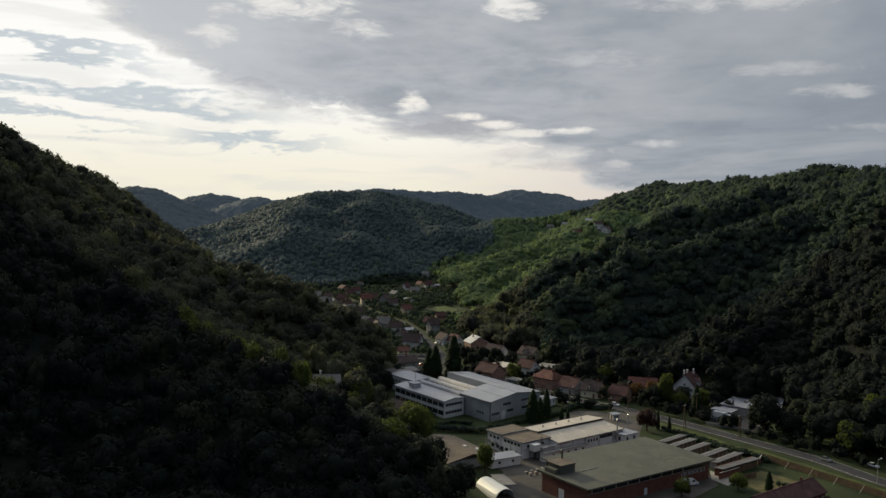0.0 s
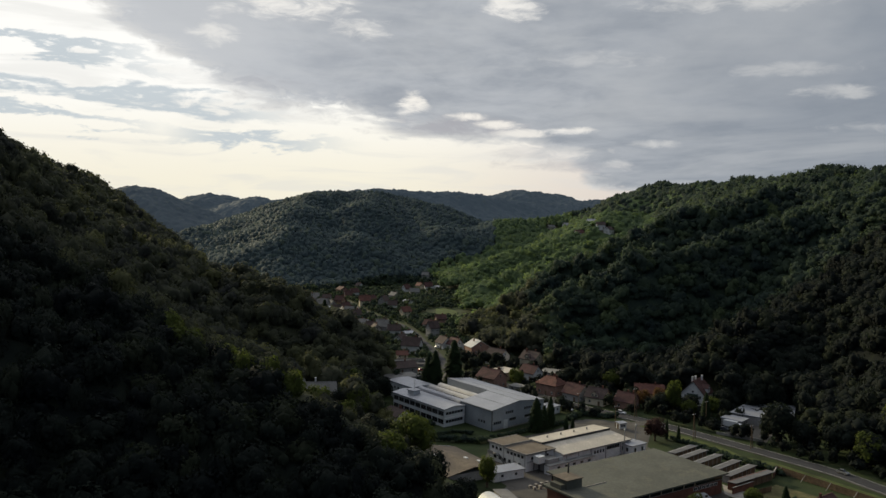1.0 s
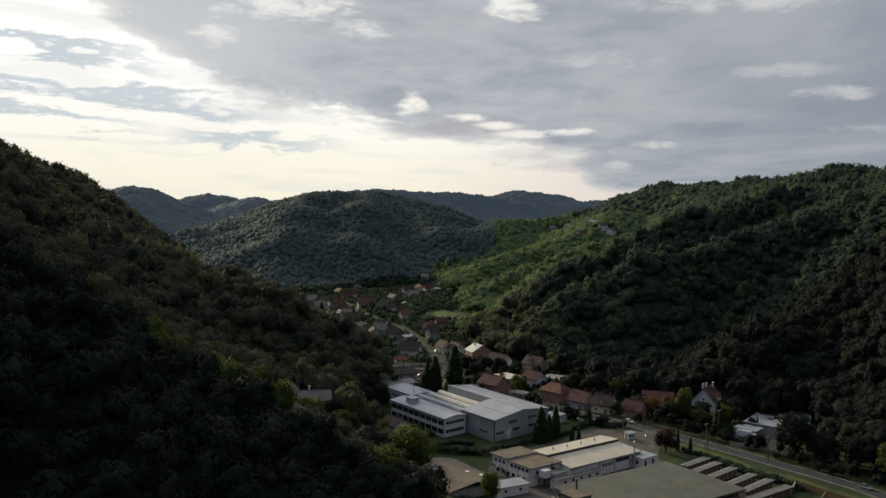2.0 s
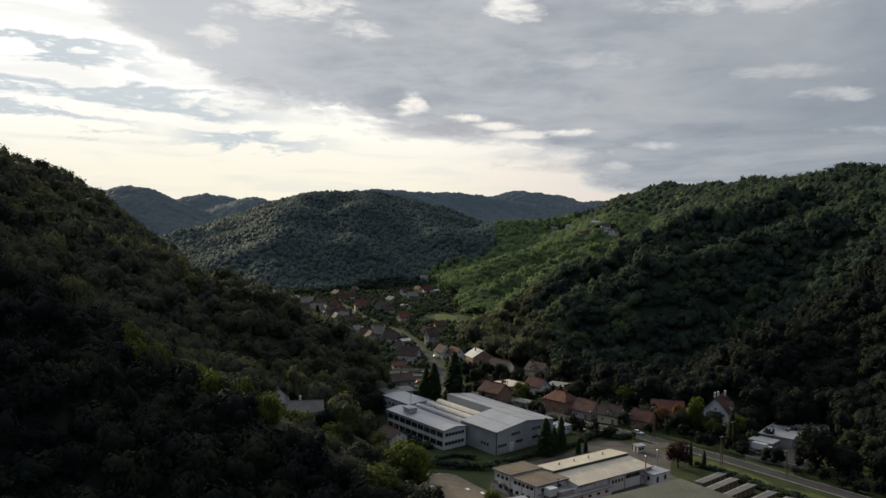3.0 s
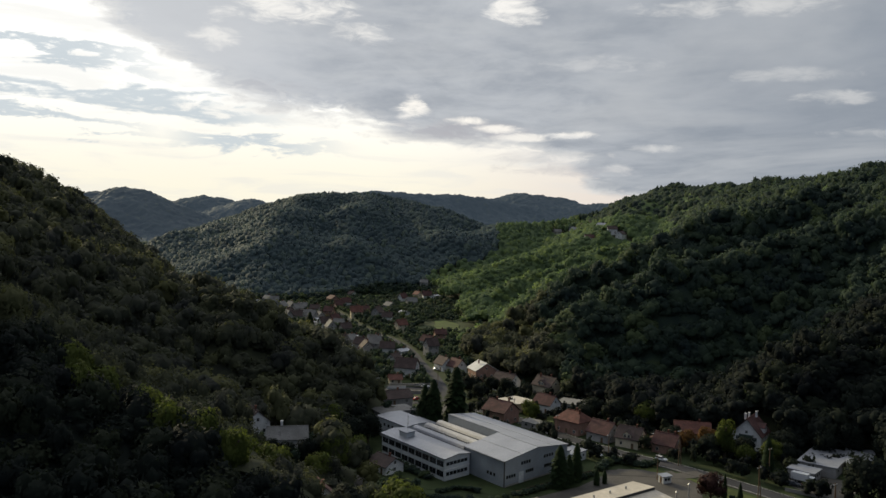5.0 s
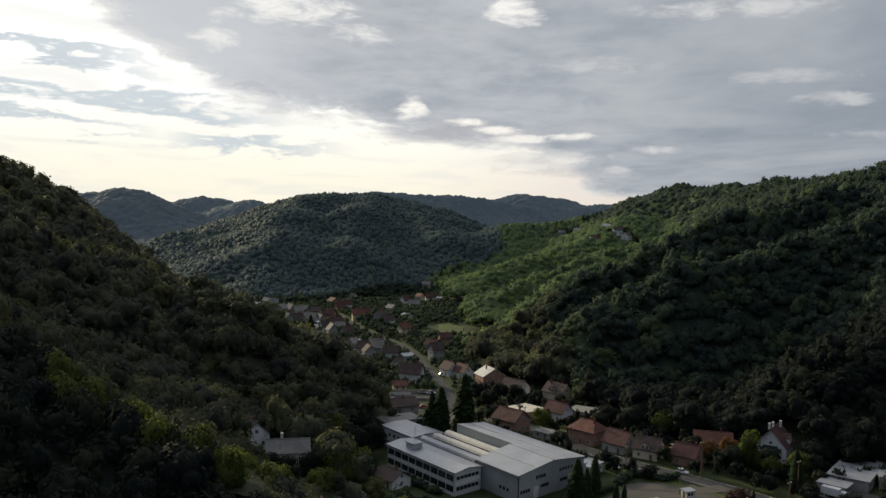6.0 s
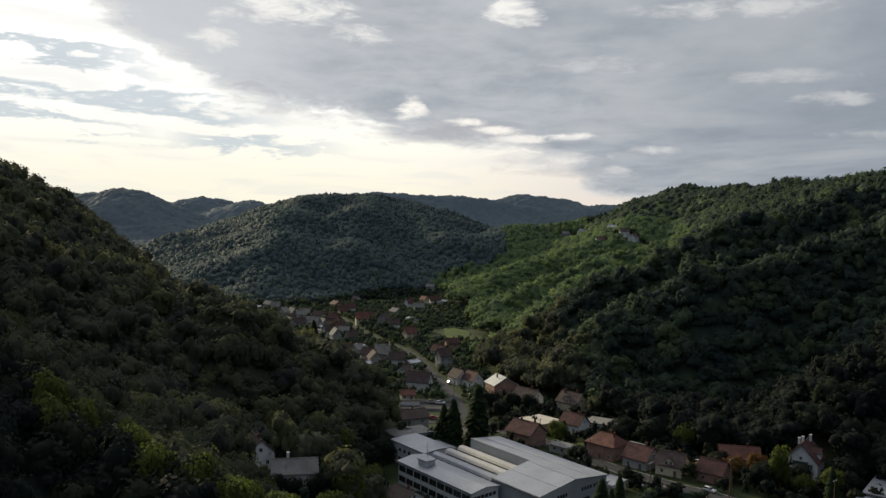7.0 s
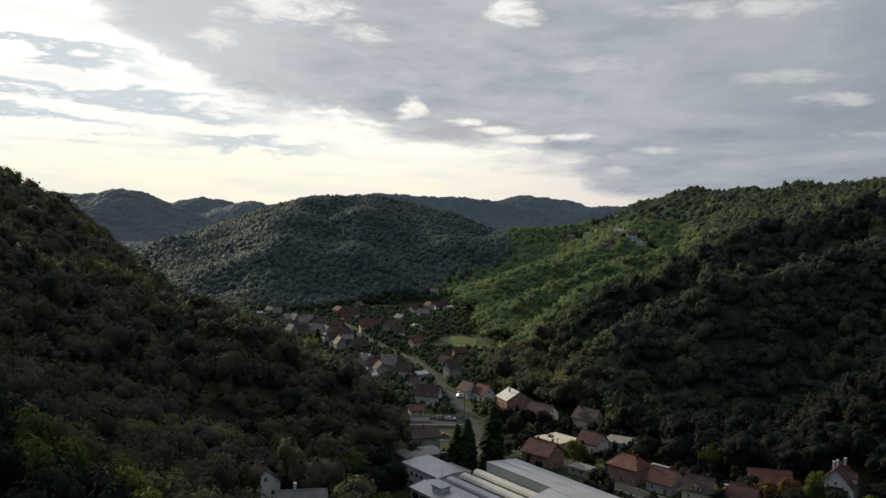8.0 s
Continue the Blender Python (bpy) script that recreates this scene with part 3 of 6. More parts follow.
def woods(name, label, seed, box, step, shapes_for, radius, height, mat, east=0, band=None, from_x=-999, calm=0.5):
    rng = np.random.default_rng(seed)
    p = scatter(rng, *box, step)
    p = p[wooded(p) & in_sight(p) & (p[:, 0] > from_x)]
    if east:  # -1: the hill that closes the valley; 1: all but that hill
        p = p[on_closing_hill(p) == (east < 0)]
    if band:  # only between two heights of the ground, with a wavering limit
        level = land(p[:, 0], p[:, 1]) + 10 * ripple(p[:, 0] * 0.4, p[:, 1] * 0.4)
        p = p[(level >= band[0]) & (level < band[1])]
    if box[2] >= 1600:
        p = p[land(p[:, 0], p[:, 1]) > 30]
    z = land(p[:, 0], p[:, 1])
    places = np.column_stack([p, z])
    size = np.column_stack([rng.uniform(*radius, len(p)), rng.uniform(*height, len(p))])
    shapes = [crown_shape(rng, *shapes_for) if len(shapes_for) > 2 else far_crown(rng, *shapes_for) for _ in range(10)]
    lift = 1.25
    reach = 9.0
    dzx = (land(p[:, 0] + reach, p[:, 1]) - land(p[:, 0] - reach, p[:, 1])) / (2 * reach)
    dzy = (land(p[:, 0], p[:, 1] + reach) - land(p[:, 0], p[:, 1] - reach)) / (2 * reach)
    slope = np.column_stack([-dzx, -dzy, np.ones(len(p))])
    slope /= np.linalg.norm(slope, axis=1)[:, None]
    v, f, out, tone = gather(shapes, rng, places, size, lift, slope, calm)
    ob = array_mesh(name, v, f.ravel(), 3, mat)
    leafy(ob, out, tone)
    tagged(ob, label, "woods", kind="stuff")
    return places


woods("woods", "dense green broadleaf woods, darkened as shaded, on the steep near slope", 1, (-260, -55, 90, 292), 5.8, (11, 330, 0.085, 8), (3.2, 7.0), (4.2, 7.6), M_LEAF_SHADED, calm=0.15)
woods("woods", "dense green broadleaf woods, darkened as shaded, on the steep near slope", 41, (-55, 40, 90, 262), 5.8, (11, 330, 0.085, 8), (3.2, 7.0), (4.2, 7.6), M_LEAF_SHADED, calm=0.15)
woods("woods", "dense dark green broadleaf woods on the valley slopes", 2, (-290, 60, 345, 640), 6.2, (9, 110, 0.11, 9), (4.2, 8.2), (4.4, 8.4), M_LEAF_MIXED, calm=0.3)
woods("woods", "dense green broadleaf woods, darkened as shaded, above the roadside houses", 9, (60, 330, 262, 490), 6.2, (9, 110, 0.11, 9), (4.2, 8.2), (4.4, 8.2), M_LEAF_SHADED, calm=0.3)
woods("woods", "broadleaf woods on the lit spur", 11, (60, 330, 490, 640), 6.2, (9, 110, 0.11, 9), (4.2, 8.2), (4.4, 8.2), M_LEAF, calm=0.3)
woods("woods", "broadleaf woods at the foot of the steep slope", 10, (-230, -55, 292, 345), 6.2, (11, 330, 0.075, 8), (3.6, 7.6), (4.2, 8.4), M_LEAF_MIXED, calm=0.2)
woods("woods", "broadleaf woods at the foot of the steep slope", 42, (-55, 60, 262, 345), 5.6, (11, 330, 0.075, 8), (3.0, 5.6), (3.2, 5.2), M_LEAF_MIXED, calm=0.2)
woods("woods", "light green broadleaf woods painted sunlit on the farther slopes", 3, (-400, 345, 640, 1000), 6.0, (6, 30, 0.17, 4), (3.8, 6.8), (4.2, 6.4), M_LEAF_SUNLIT, 1, (-9, 62), -60)
woods("woods", "dark broadleaf woods west of the village", 33, (-400, -60, 640, 900), 6.0, (6, 30, 0.17, 4), (3.8, 6.8), (4.2, 6.4), M_LEAF, 1)
# above this height the darker leaves paint the shade below the crest
woods("woods", "broadleaf woods below the eastern crest, coloured as shaded", 31, (-400, 345, 640, 1000), 6.0, (6, 30, 0.17, 4), (3.8, 6.8), (4.2, 6.4), M_LEAF, 1, (62, 999))


def canopy(name, label, seed, box, step, cell, tree, mat, least, swell=1.0, hill=0):
    """The roof of a far wood as one sheet: a dome for each crown, seen from far off."""
    rng = np.random.default_rng(seed)
    x, y = np.meshgrid(np.arange(box[0], box[1], step), np.arange(box[2], box[3], step))
    x, y = x + rng.uniform(-0.3, 0.3, x.shape) * step, y + rng.uniform(-0.3, 0.3, y.shape) * step
    size = 512
    jx, jy, jz = rng.uniform(0.1, 0.9, (size, size)), rng.uniform(0.1, 0.9, (size, size)), rng.uniform(0, 1, (size, size))
    top, tone = np.zeros(x.shape), np.zeros(x.shape)
    cx, cy = np.floor(x / cell).astype(int), np.floor(y / cell).astype(int)
    for a in (-1, 0, 1):
        for b in (-1, 0, 1):
            i, j = (cx + a) % size, (cy + b) % size
            d2 = ((x - (cx + a + jx[i, j]) * cell) ** 2 + (y - (cy + b + jy[i, j]) * cell) ** 2) / (0.72 * cell) ** 2
            dome = np.sqrt(np.clip(1 - d2, 0, 1)) * cell * 0.75 + jz[i, j] * cell * 0.6
            tone = np.where(dome > top, (jz[i, j] * 7) % 1, tone)
            top = np.maximum(top, dome)
    h = land(x, y)
    z = h + tree + top * swell + rng.uniform(-0.3, 0.3, x.shape)
    rows, cols = x.shape
    n = (np.arange(rows - 1)[:, None] * cols + np.arange(cols - 1)[None])
    good = (h > least) & (np.abs(x - 5) < 0.56 * (y + 30) + 60)
    if name == "woods":
        good &= wooded(np.stack([x.ravel(), y.ravel()], 1)).reshape(x.shape)
    if hill:  # as in woods()
        good &= (on_closing_hill(np.stack([x.ravel(), y.ravel()], 1)) == (hill < 0)).reshape(x.shape)
    good[:-1, :-1] &= good[1:, :-1] & good[:-1, 1:] & good[1:, 1:]
    n = n[good[:-1, :-1]]
    quads = np.stack([n, n + 1, n + cols + 1, n + cols], 1)
    used = np.unique(quads)
    new_no = np.full(rows * cols, -1)
    new_no[used] = np.arange(len(used))
    points = np.stack([x.ravel(), y.ravel(), z.ravel()], 1)[used]
    ob = array_mesh(name, points, new_no[quads].ravel(), 4, mat)
    ob.data.shade_smooth()
    ob.data.attributes.new("tone", "FLOAT", "POINT").data.foreach_set("value", np.ascontiguousarray(tone.ravel()[used], np.float32))
    tagged(ob, label, "woods" if name == "woods" else "backdrop", kind="stuff" if name == "woods" else "structure")


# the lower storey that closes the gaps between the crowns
canopy("woods", "understorey of the near woods in shade colour", 14, (-260, -55, 90, 292), 2.8, 5.0, 4.6, M_LEAF_SHADED, -1, 0.6)
canopy("woods", "understorey of the near woods in shade colour", 43, (-55, 60, 90, 262), 2.8, 5.0, 4.6, M_LEAF_SHADED, -1, 0.6)
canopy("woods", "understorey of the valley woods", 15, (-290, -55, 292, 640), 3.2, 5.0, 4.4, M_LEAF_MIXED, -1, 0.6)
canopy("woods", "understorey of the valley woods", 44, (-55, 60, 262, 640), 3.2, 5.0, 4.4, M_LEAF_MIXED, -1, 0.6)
canopy("woods", "understorey of the roadside woods in shade colour", 20, (60, 330, 262, 490), 3.2, 5.0, 4.4, M_LEAF_SHADED, -1, 0.6)
canopy("woods", "understorey of the woods on the lit spur", 21, (60, 330, 490, 640), 3.2, 5.0, 4.4, M_LEAF, -1, 0.6)
canopy("woods", "understorey of the woods west of the village", 34, (-400, -60, 640, 900), 3.4, 5.5, 5.4, M_LEAF, -1, 0.6, 1)
canopy("woods", "understorey of the sunlit-coloured light green woods", 16, (-60, 345, 640, 1000), 3.4, 5.5, 5.4, M_LEAF_SUNLIT, -1, 0.6, 1)
canopy("woods", "close roof of crowns on the hill that closes the valley", 17, (-640, 120, 840, 1640), 4.0, 6.0, 1.6, M_LEAF_HAZY, -1, 0.6, -1)
canopy("woods", "understorey of the hillside woods", 18, (20, 345, 1000, 1300), 4.0, 6.0, 3.6, M_LEAF_SUNLIT, -1, 0.6, 1)
canopy("backdrop", "wooded hill behind the valley mouth, thin bluish haze painted in", 35, (-1300, -400, 1640, 2330), 4.6, 8.0, 3.0, M_BACKDROP_NEAR, -1)
canopy("backdrop", "distant wooded ridges, bluish haze painted in", 5, (-400, 1150, 1640, 3000), 5.2, 9.0, 3.0, M_BACKDROP, 6)
canopy("backdrop", "distant wooded ridges, bluish haze painted in", 36, (-1500, -400, 2330, 3000), 5.2, 9.0, 3.0, M_BACKDROP, 6)
woods("woods", "dense haze-tinted woods on the hill that closes the valley", 6, (-640, 120, 840, 1640), 5.6, (9, 0.26), (2.4, 5.0), (3.0, 5.2), M_LEAF_HAZY, -1, calm=0.7)
woods("woods", "light green woods painted sunlit on the hillside below the ridge", 7, (-20, 345, 1000, 1640), 7.2, (14, 0.2), (3.2, 6.0), (3.2, 6.0), M_LEAF_SUNLIT, 1, (-9, 70))
# the dark bluish leaf tone paints this ridge's shade and haze
woods("woods", "woods on the far eastern ridge, shade and haze in colour", 32, (-20, 345, 1000, 1640), 7.2, (14, 0.2), (3.2, 6.0), (3.2, 6.4), M_LEAF, 1, (70, 999))

# ---- small tools for building ----
def part(name, bm, mat, parent, label="", smooth=False):
    """Link a bmesh as one mesh under a thing or a part."""
    me = bpy.data.meshes.new(name)
    bmesh.ops.recalc_face_normals(bm, faces=bm.faces)
    bm.to_mesh(me)
    bm.free()
    me.materials.append(mat)
    if smooth:
        me.shade_smooth()
    ob = new(name, me)
    ob.parent = parent
    return tagged(ob, label)


def share(name, me, parent, m=None, label=""):
    """One more object on a mesh that others use as well."""
    ob = new(name, me)
    ob.parent = parent
    if m is not None:
        ob.matrix_basis = m
    return tagged(ob, label)


def thing(name, label, category, x, y, rz=0.0, group="", z=None, kind=""):
    ob = new(name)
    ob.empty_display_size = 0.5
    ob.matrix_basis = pose(x, y, ground_z(x, y) if z is None else z, 0, 0, rz)
    return tagged(ob, label, category, group, kind)


def box(bm, x0, x1, y0, y1, z0, z1):
    v = [bm.verts.new(p) for p in ((x0, y0, z0), (x1, y0, z0), (x1, y1, z0), (x0, y1, z0), (x0, y0, z1), (x1, y0, z1), (x1, y1, z1), (x0, y1, z1))]
    for f in ((0, 3, 2, 1), (4, 5, 6, 7), (0, 1, 5, 4), (1, 2, 6, 5), (2, 3, 7, 6), (3, 0, 4, 7)):
        bm.faces.new([v[i] for i in f])
    return bm


def boxes(*each):
    bm = bmesh.new()
    for b in each:
        box(bm, *b)
    return bm


def extrude(bm, outline, along, a, b):
    """A prism: the outline of (across, up) pairs, drawn out along 'x' or 'y' from a to b."""
    def place(u, v, w):
        return (w, u, v) if along == "x" else (u, w, v)
    one = [bm.verts.new(place(u, v, a)) for u, v in outline]
    two = [bm.verts.new(place(u, v, b)) for u, v in outline]
    bm.faces.new(one[::-1])
    bm.faces.new(two)
    n = len(outline)
    for i in range(n):
        bm.faces.new((one[i], one[(i + 1) % n], two[(i + 1) % n], two[i]))
    return bm


def tube(bm, x, y, z0, z1, r0, r1, sides=8):
    ring = [(math.cos(2 * math.pi * k / sides), math.sin(2 * math.pi * k / sides)) for k in range(sides)]
    low = [bm.verts.new((x + r0 * c, y + r0 * s, z0)) for c, s in ring]
    top = [bm.verts.new((x + r1 * c, y + r1 * s, z1)) for c, s in ring]
    bm.faces.new(low[::-1])
    bm.faces.new(top)
    for i in range(sides):
        bm.faces.new((low[i], low[(i + 1) % sides], top[(i + 1) % sides], top[i]))
    return bm


def beam(bm, a, b, r=0.05):
    """A square bar from a to b."""
    a, b = Vector(a), Vector(b)
    d = (b - a).normalized()
    s = d.cross(Vector((0, 0, 1)) if abs(d.z) < 0.9 else Vector((1, 0, 0))).normalized() * r
    t = d.cross(s).normalized() * r
    one = [bm.verts.new(a + p) for p in (s + t, s - t, -s - t, -s + t)]
    two = [bm.verts.new(b + p) for p in (s + t, s - t, -s - t, -s + t)]
    bm.faces.new(one)
    bm.faces.new(two[::-1])
    for i in range(4):
        bm.faces.new((one[i], two[i], two[(i + 1) % 4], one[(i + 1) % 4]))
    return bm


def data_of(bm, name, mat):
    me = bpy.data.meshes.new(name)
    bmesh.ops.recalc_face_normals(bm, faces=bm.faces)
    bm.to_mesh(me)
    bm.free()
    me.materials.append(mat)
    return me


# A window one metre wide and high that looks along -y; its frame stands proud of the wall and the pane lies back in it.
PANE_ME = data_of(boxes((-0.46, 0.46, -0.03, 0.0, -0.46, 0.46)), "pane", M_GLASS)
FRAME_ME = data_of(boxes((-0.5, 0.5, -0.07, 0.0, 0.44, 0.5), (-0.5, 0.5, -0.07, 0.0, -0.5, -0.44), (-0.5, -0.44, -0.07, 0.0, -0.44, 0.44), (0.44, 0.5, -0.07, 0.0, -0.44, 0.44), (-0.025, 0.025, -0.06, 0.0, -0.44, 0.44)), "window_frame", M_FRAME)
DARK_FRAME_ME = data_of(boxes((-0.5, 0.5, -0.07, 0.0, 0.45, 0.5), (-0.5, 0.5, -0.07, 0.0, -0.5, -0.45), (-0.5, -0.46, -0.07, 0.0, -0.45, 0.45), (0.46, 0.5, -0.07, 0.0, -0.45, 0.45), (-0.02, 0.02, -0.06, 0.0, -0.45, 0.45)), "window_frame", M_DARK)
DOOR_ME = data_of(boxes((-0.5, 0.5, -0.06, 0.0, 0.0, 1.0), (-0.42, 0.42, -0.08, -0.055, 0.08, 0.46), (-0.42, 0.42, -0.08, -0.055, 0.54, 0.92)), "door", M_WOOD)
RIBS = [(0.0, 0.0), (0.0, 1.0)] + [(-0.06 - 0.04 * (k % 2), 1.0 - k / 9) for k in range(10)]
GATE_ME = data_of(extrude(bmesh.new(), RIBS, "x", -0.5, 0.5), "gate", M_CLAD_LIGHT)


def window(parent, x, y, z, wide, high, facing, dark=False):
    """facing: degrees by which the window is turned from looking along -y."""
    m = Matrix.LocRotScale((x, y, z), Euler((0, 0, radians(facing))), (wide, 1, high))
    w_ob = share("window", DARK_FRAME_ME if dark else FRAME_ME, parent, m)
    share("pane", PANE_ME, w_ob)
    return w_ob


def row(parent, a, b, z, n, wide, high, facing, dark=False):
    """n windows spread evenly over the wall from a to b."""
    for k in range(n):
        t = (k + 0.5) / n
        window(parent, a[0] + t * (b[0] - a[0]), a[1] + t * (b[1] - a[1]), z, wide, high, facing, dark)


def slab(bm, corners, thick):
    """A plate whose upper face has the given corners."""
    top = [bm.verts.new(c) for c in corners]
    low = [bm.verts.new((c[0], c[1], c[2] - thick)) for c in corners]
    bm.faces.new(top)
    bm.faces.new(low[::-1])
    n = len(corners)
    for i in range(n):
        bm.faces.new((top[i], low[i], low[(i + 1) % n], top[(i + 1) % n]))
    return bm


# ---- roads, yards and lawns ----
def smooth_line(points, step=3.0):
    """A soft curve through the points."""
    p = [Vector(q) for q in points]
    p = [p[0] * 2 - p[1]] + p + [p[-1] * 2 - p[-2]]
    out = []
    for i in range(1, len(p) - 2):
        n = max(2, int((p[i + 1] - p[i]).length / step))
        for k in range(n):
            t = k / n
            out.append(0.5 * (2 * p[i] + (p[i + 1] - p[i - 1]) * t + (2 * p[i - 1] - 5 * p[i] + 4 * p[i + 1] - p[i + 2]) * t * t + (3 * p[i] - p[i - 1] - 3 * p[i + 1] + p[i + 2]) * t ** 3))
    return out + [p[-2]]


def ribbon(points, width, lift, shift=0.0, thick=0.25):
    """A strip along the line, laid on the ground, with a rim that goes down into it."""
    line = smooth_line(points)
    bm = bmesh.new()
    rows = []
    for i, p in enumerate(line):
        d = (line[min(i + 1, len(line) - 1)] - line[max(i - 1, 0)]).normalized()
        side = Vector((-d.y, d.x))
        a, b = p + side * (shift + width / 2), p + side * (shift - width / 2)
        z = ground_z(*p) + lift
        rows.append([bm.verts.new((a.x, a.y, z)), bm.verts.new((b.x, b.y, z)), bm.verts.new((a.x, a.y, z - thick)), bm.verts.new((b.x, b.y, z - thick))])
    for r, s in zip(rows, rows[1:]):
        bm.faces.new((r[0], r[1], s[1], s[0]))
        bm.faces.new((r[0], s[0], s[2], r[2]))
        bm.faces.new((r[1], r[3], s[3], s[1]))
    return bm


def patch(name, label, outline, lift, mat, category):
    bm = bmesh.new()
    slab(bm, [(x, y, lift) for x, y in outline], 0.3)
    ob = part(name, bm, mat, None)
    tagged(ob, label, category, kind="structure")
    return ob


MAIN = [(212, 190), (178, 240), (149.5, 291), (139, 314), (122, 338), (101, 366), (84, 386), (66, 403), (52, 419), (40, 438), (28, 455), (14, 468), (3, 483), (1, 505), (-3, 535), (-11, 573), (-21, 625), (-33, 660), (-52, 700), (-70, 745), (-88, 800), (-112, 850)]
tagged(part("road", ribbon(MAIN[:13], 7.2, 0.10), M_ASPHALT, None), "grey asphalt main road through the valley", "road", kind="structure")
tagged(part("road", ribbon(MAIN[12:], 4.6, 0.095), M_ASPHALT, None), "narrow grey asphalt village road", "road", kind="structure")
tagged(part("verge", ribbon(MAIN[:9], 0.9, 0.16, 4.2), M_YARD, None), "pale gravel and kerb verge beside the road", "verge", kind="structure")
for shift in (-3.4, 3.4):
    tagged(part("road_marking", ribbon(MAIN[:12], 0.10, 0.11, shift, 0.02), M_LINE, None), "faded white edge line on asphalt", "road marking", kind="structure")
tagged(part("lane", ribbon([(-30, 280), (-27, 297), (-24, 324), (-25, 345), (-24, 369), (-25, 392)], 3.6, 0.25), M_YARD, None), "narrow pale lane between trees", "lane", kind="structure")
tagged(part("side_road", ribbon([(3, 483), (-10, 477), (-24, 468), (-36, 458)], 4.5, 0.12), M_ASPHALT, None), "narrow asphalt side road by the parking place", "road", kind="structure")
tagged(part("side_road", ribbon([(5, 478), (3.5, 468), (2, 455), (2, 440)], 6.0, 0.13), M_YARD, None), "pale access road between the tall conifers", "road", kind="structure")
tagged(part("side_road", ribbon([(90, 380), (80, 376), (68, 378), (56, 378)], 6.0, 0.115), M_YARD, None), "pale dusty entrance to the factory yard", "road", kind="structure")
patch("yard", "worn concrete factory yard", [(20, 343), (45, 362), (62, 383), (80, 382), (86, 366), (79, 342), (84, 326), (92, 300), (92, 283), (60, 248), (22, 244), (10, 262), (22, 292), (14, 310)], 0.05, M_YARD, "yard")
patch("parking_place", "grey asphalt parking place beside the road", [(-28, 508), (-4, 512), (0, 497), (-14, 493), (-28, 495)], 0.07, M_ASPHALT, "parking place")
patch("parking_place", "gravel parking place in front of low sheds", [(112, 378), (128, 386), (140, 372), (128, 352), (118, 364)], 0.06, M_YARD, "parking place")
patch("ramp", "pale concrete apron beside the brick hall", [(93.9, 298.8), (91.5, 289), (95, 282.5), (100.5, 289)], 0.12, M_CONCRETE, "apron")
patch("lawn", "bright mown grass strip along the road", [(113, 331), (121, 325.5), (131, 309), (146, 283), (160, 259), (150, 262), (141, 276), (126, 300), (117, 316)], 0.06, M_GRASS, "lawn")
patch("lawn", "bright grass verge between road and yard", [(63, 397), (78, 381), (94, 364), (108, 345), (112, 332), (104, 336), (92, 352), (84, 372), (68, 384), (58, 396)], 0.055, M_GRASS, "lawn")
patch("lawn", "rough dark lawn in front of the grey hall", [(-6, 356), (18, 352), (42, 368), (50, 384), (36, 372), (19, 357), (3, 366)], 0.06, M_GROUND, "lawn")
patch("lawn", "small dry garden lawn between brick walls", [(100, 288), (112, 300), (124, 285), (112, 272), (104, 276)], 0.06, M_DRY_GRASS, "lawn")
patch("lawn", "small lawn behind a roadside fence", [(-26, 494), (-17, 493), (-16, 486), (-25, 482)], 0.06, M_GRASS, "lawn")
patch("meadow", "bright green meadow below the woods", [(-7, 758), (1, 761), (8, 750), (12, 738), (11, 722), (14, 708), (9, 692), (3, 682), (-3, 686), (-5, 700), (-9, 716), (-6, 738)], 0.4, M_MEADOW, "meadow")
patch("meadow", "bright green meadow at the edge of the village", [(-82, 934), (-62, 946), (-54, 922), (-62, 902), (-78, 910)], 0.6, M_MEADOW, "meadow")
patch("lawn", "garden lawn between houses", [(32, 452), (44, 458), (50, 448), (40, 440)], 0.06, M_GRASS, "lawn")

# ---- the grey factory hall and the blocks joined to it ----
HX, HY, HRZ, LEAN = 20.6, 359.0, 44.5, 0.14


def hall_point(u, v):
    c, s = math.cos(radians(HRZ)), math.sin(radians(HRZ))
    u = u + LEAN * v
    return HX + c * u - s * v, HY + s * u + c * v


def lean(t):
    """The plots run askew: every part of the building is sheared in plan, windows are moved and turned with their wall."""
    shear = Matrix(((1, LEAN, 0, 0), (0, 1, 0, 0), (0, 0, 1, 0), (0, 0, 0, 1)))
    for ob in t.children_recursive:
        if ob.data.users == 1:
            ob.data.transform(shear)
        elif ob.name.startswith(("window", "gate")):
            place, turn, size = ob.matrix_basis.decompose()
            side = abs(turn.to_euler().z) > 0.3 and abs(turn.to_euler().z) < 2.8
            ob.matrix_basis = Matrix.LocRotScale(shear @ place, Euler((0, 0, turn.to_euler().z - (math.atan(LEAN) if side else 0))), size)


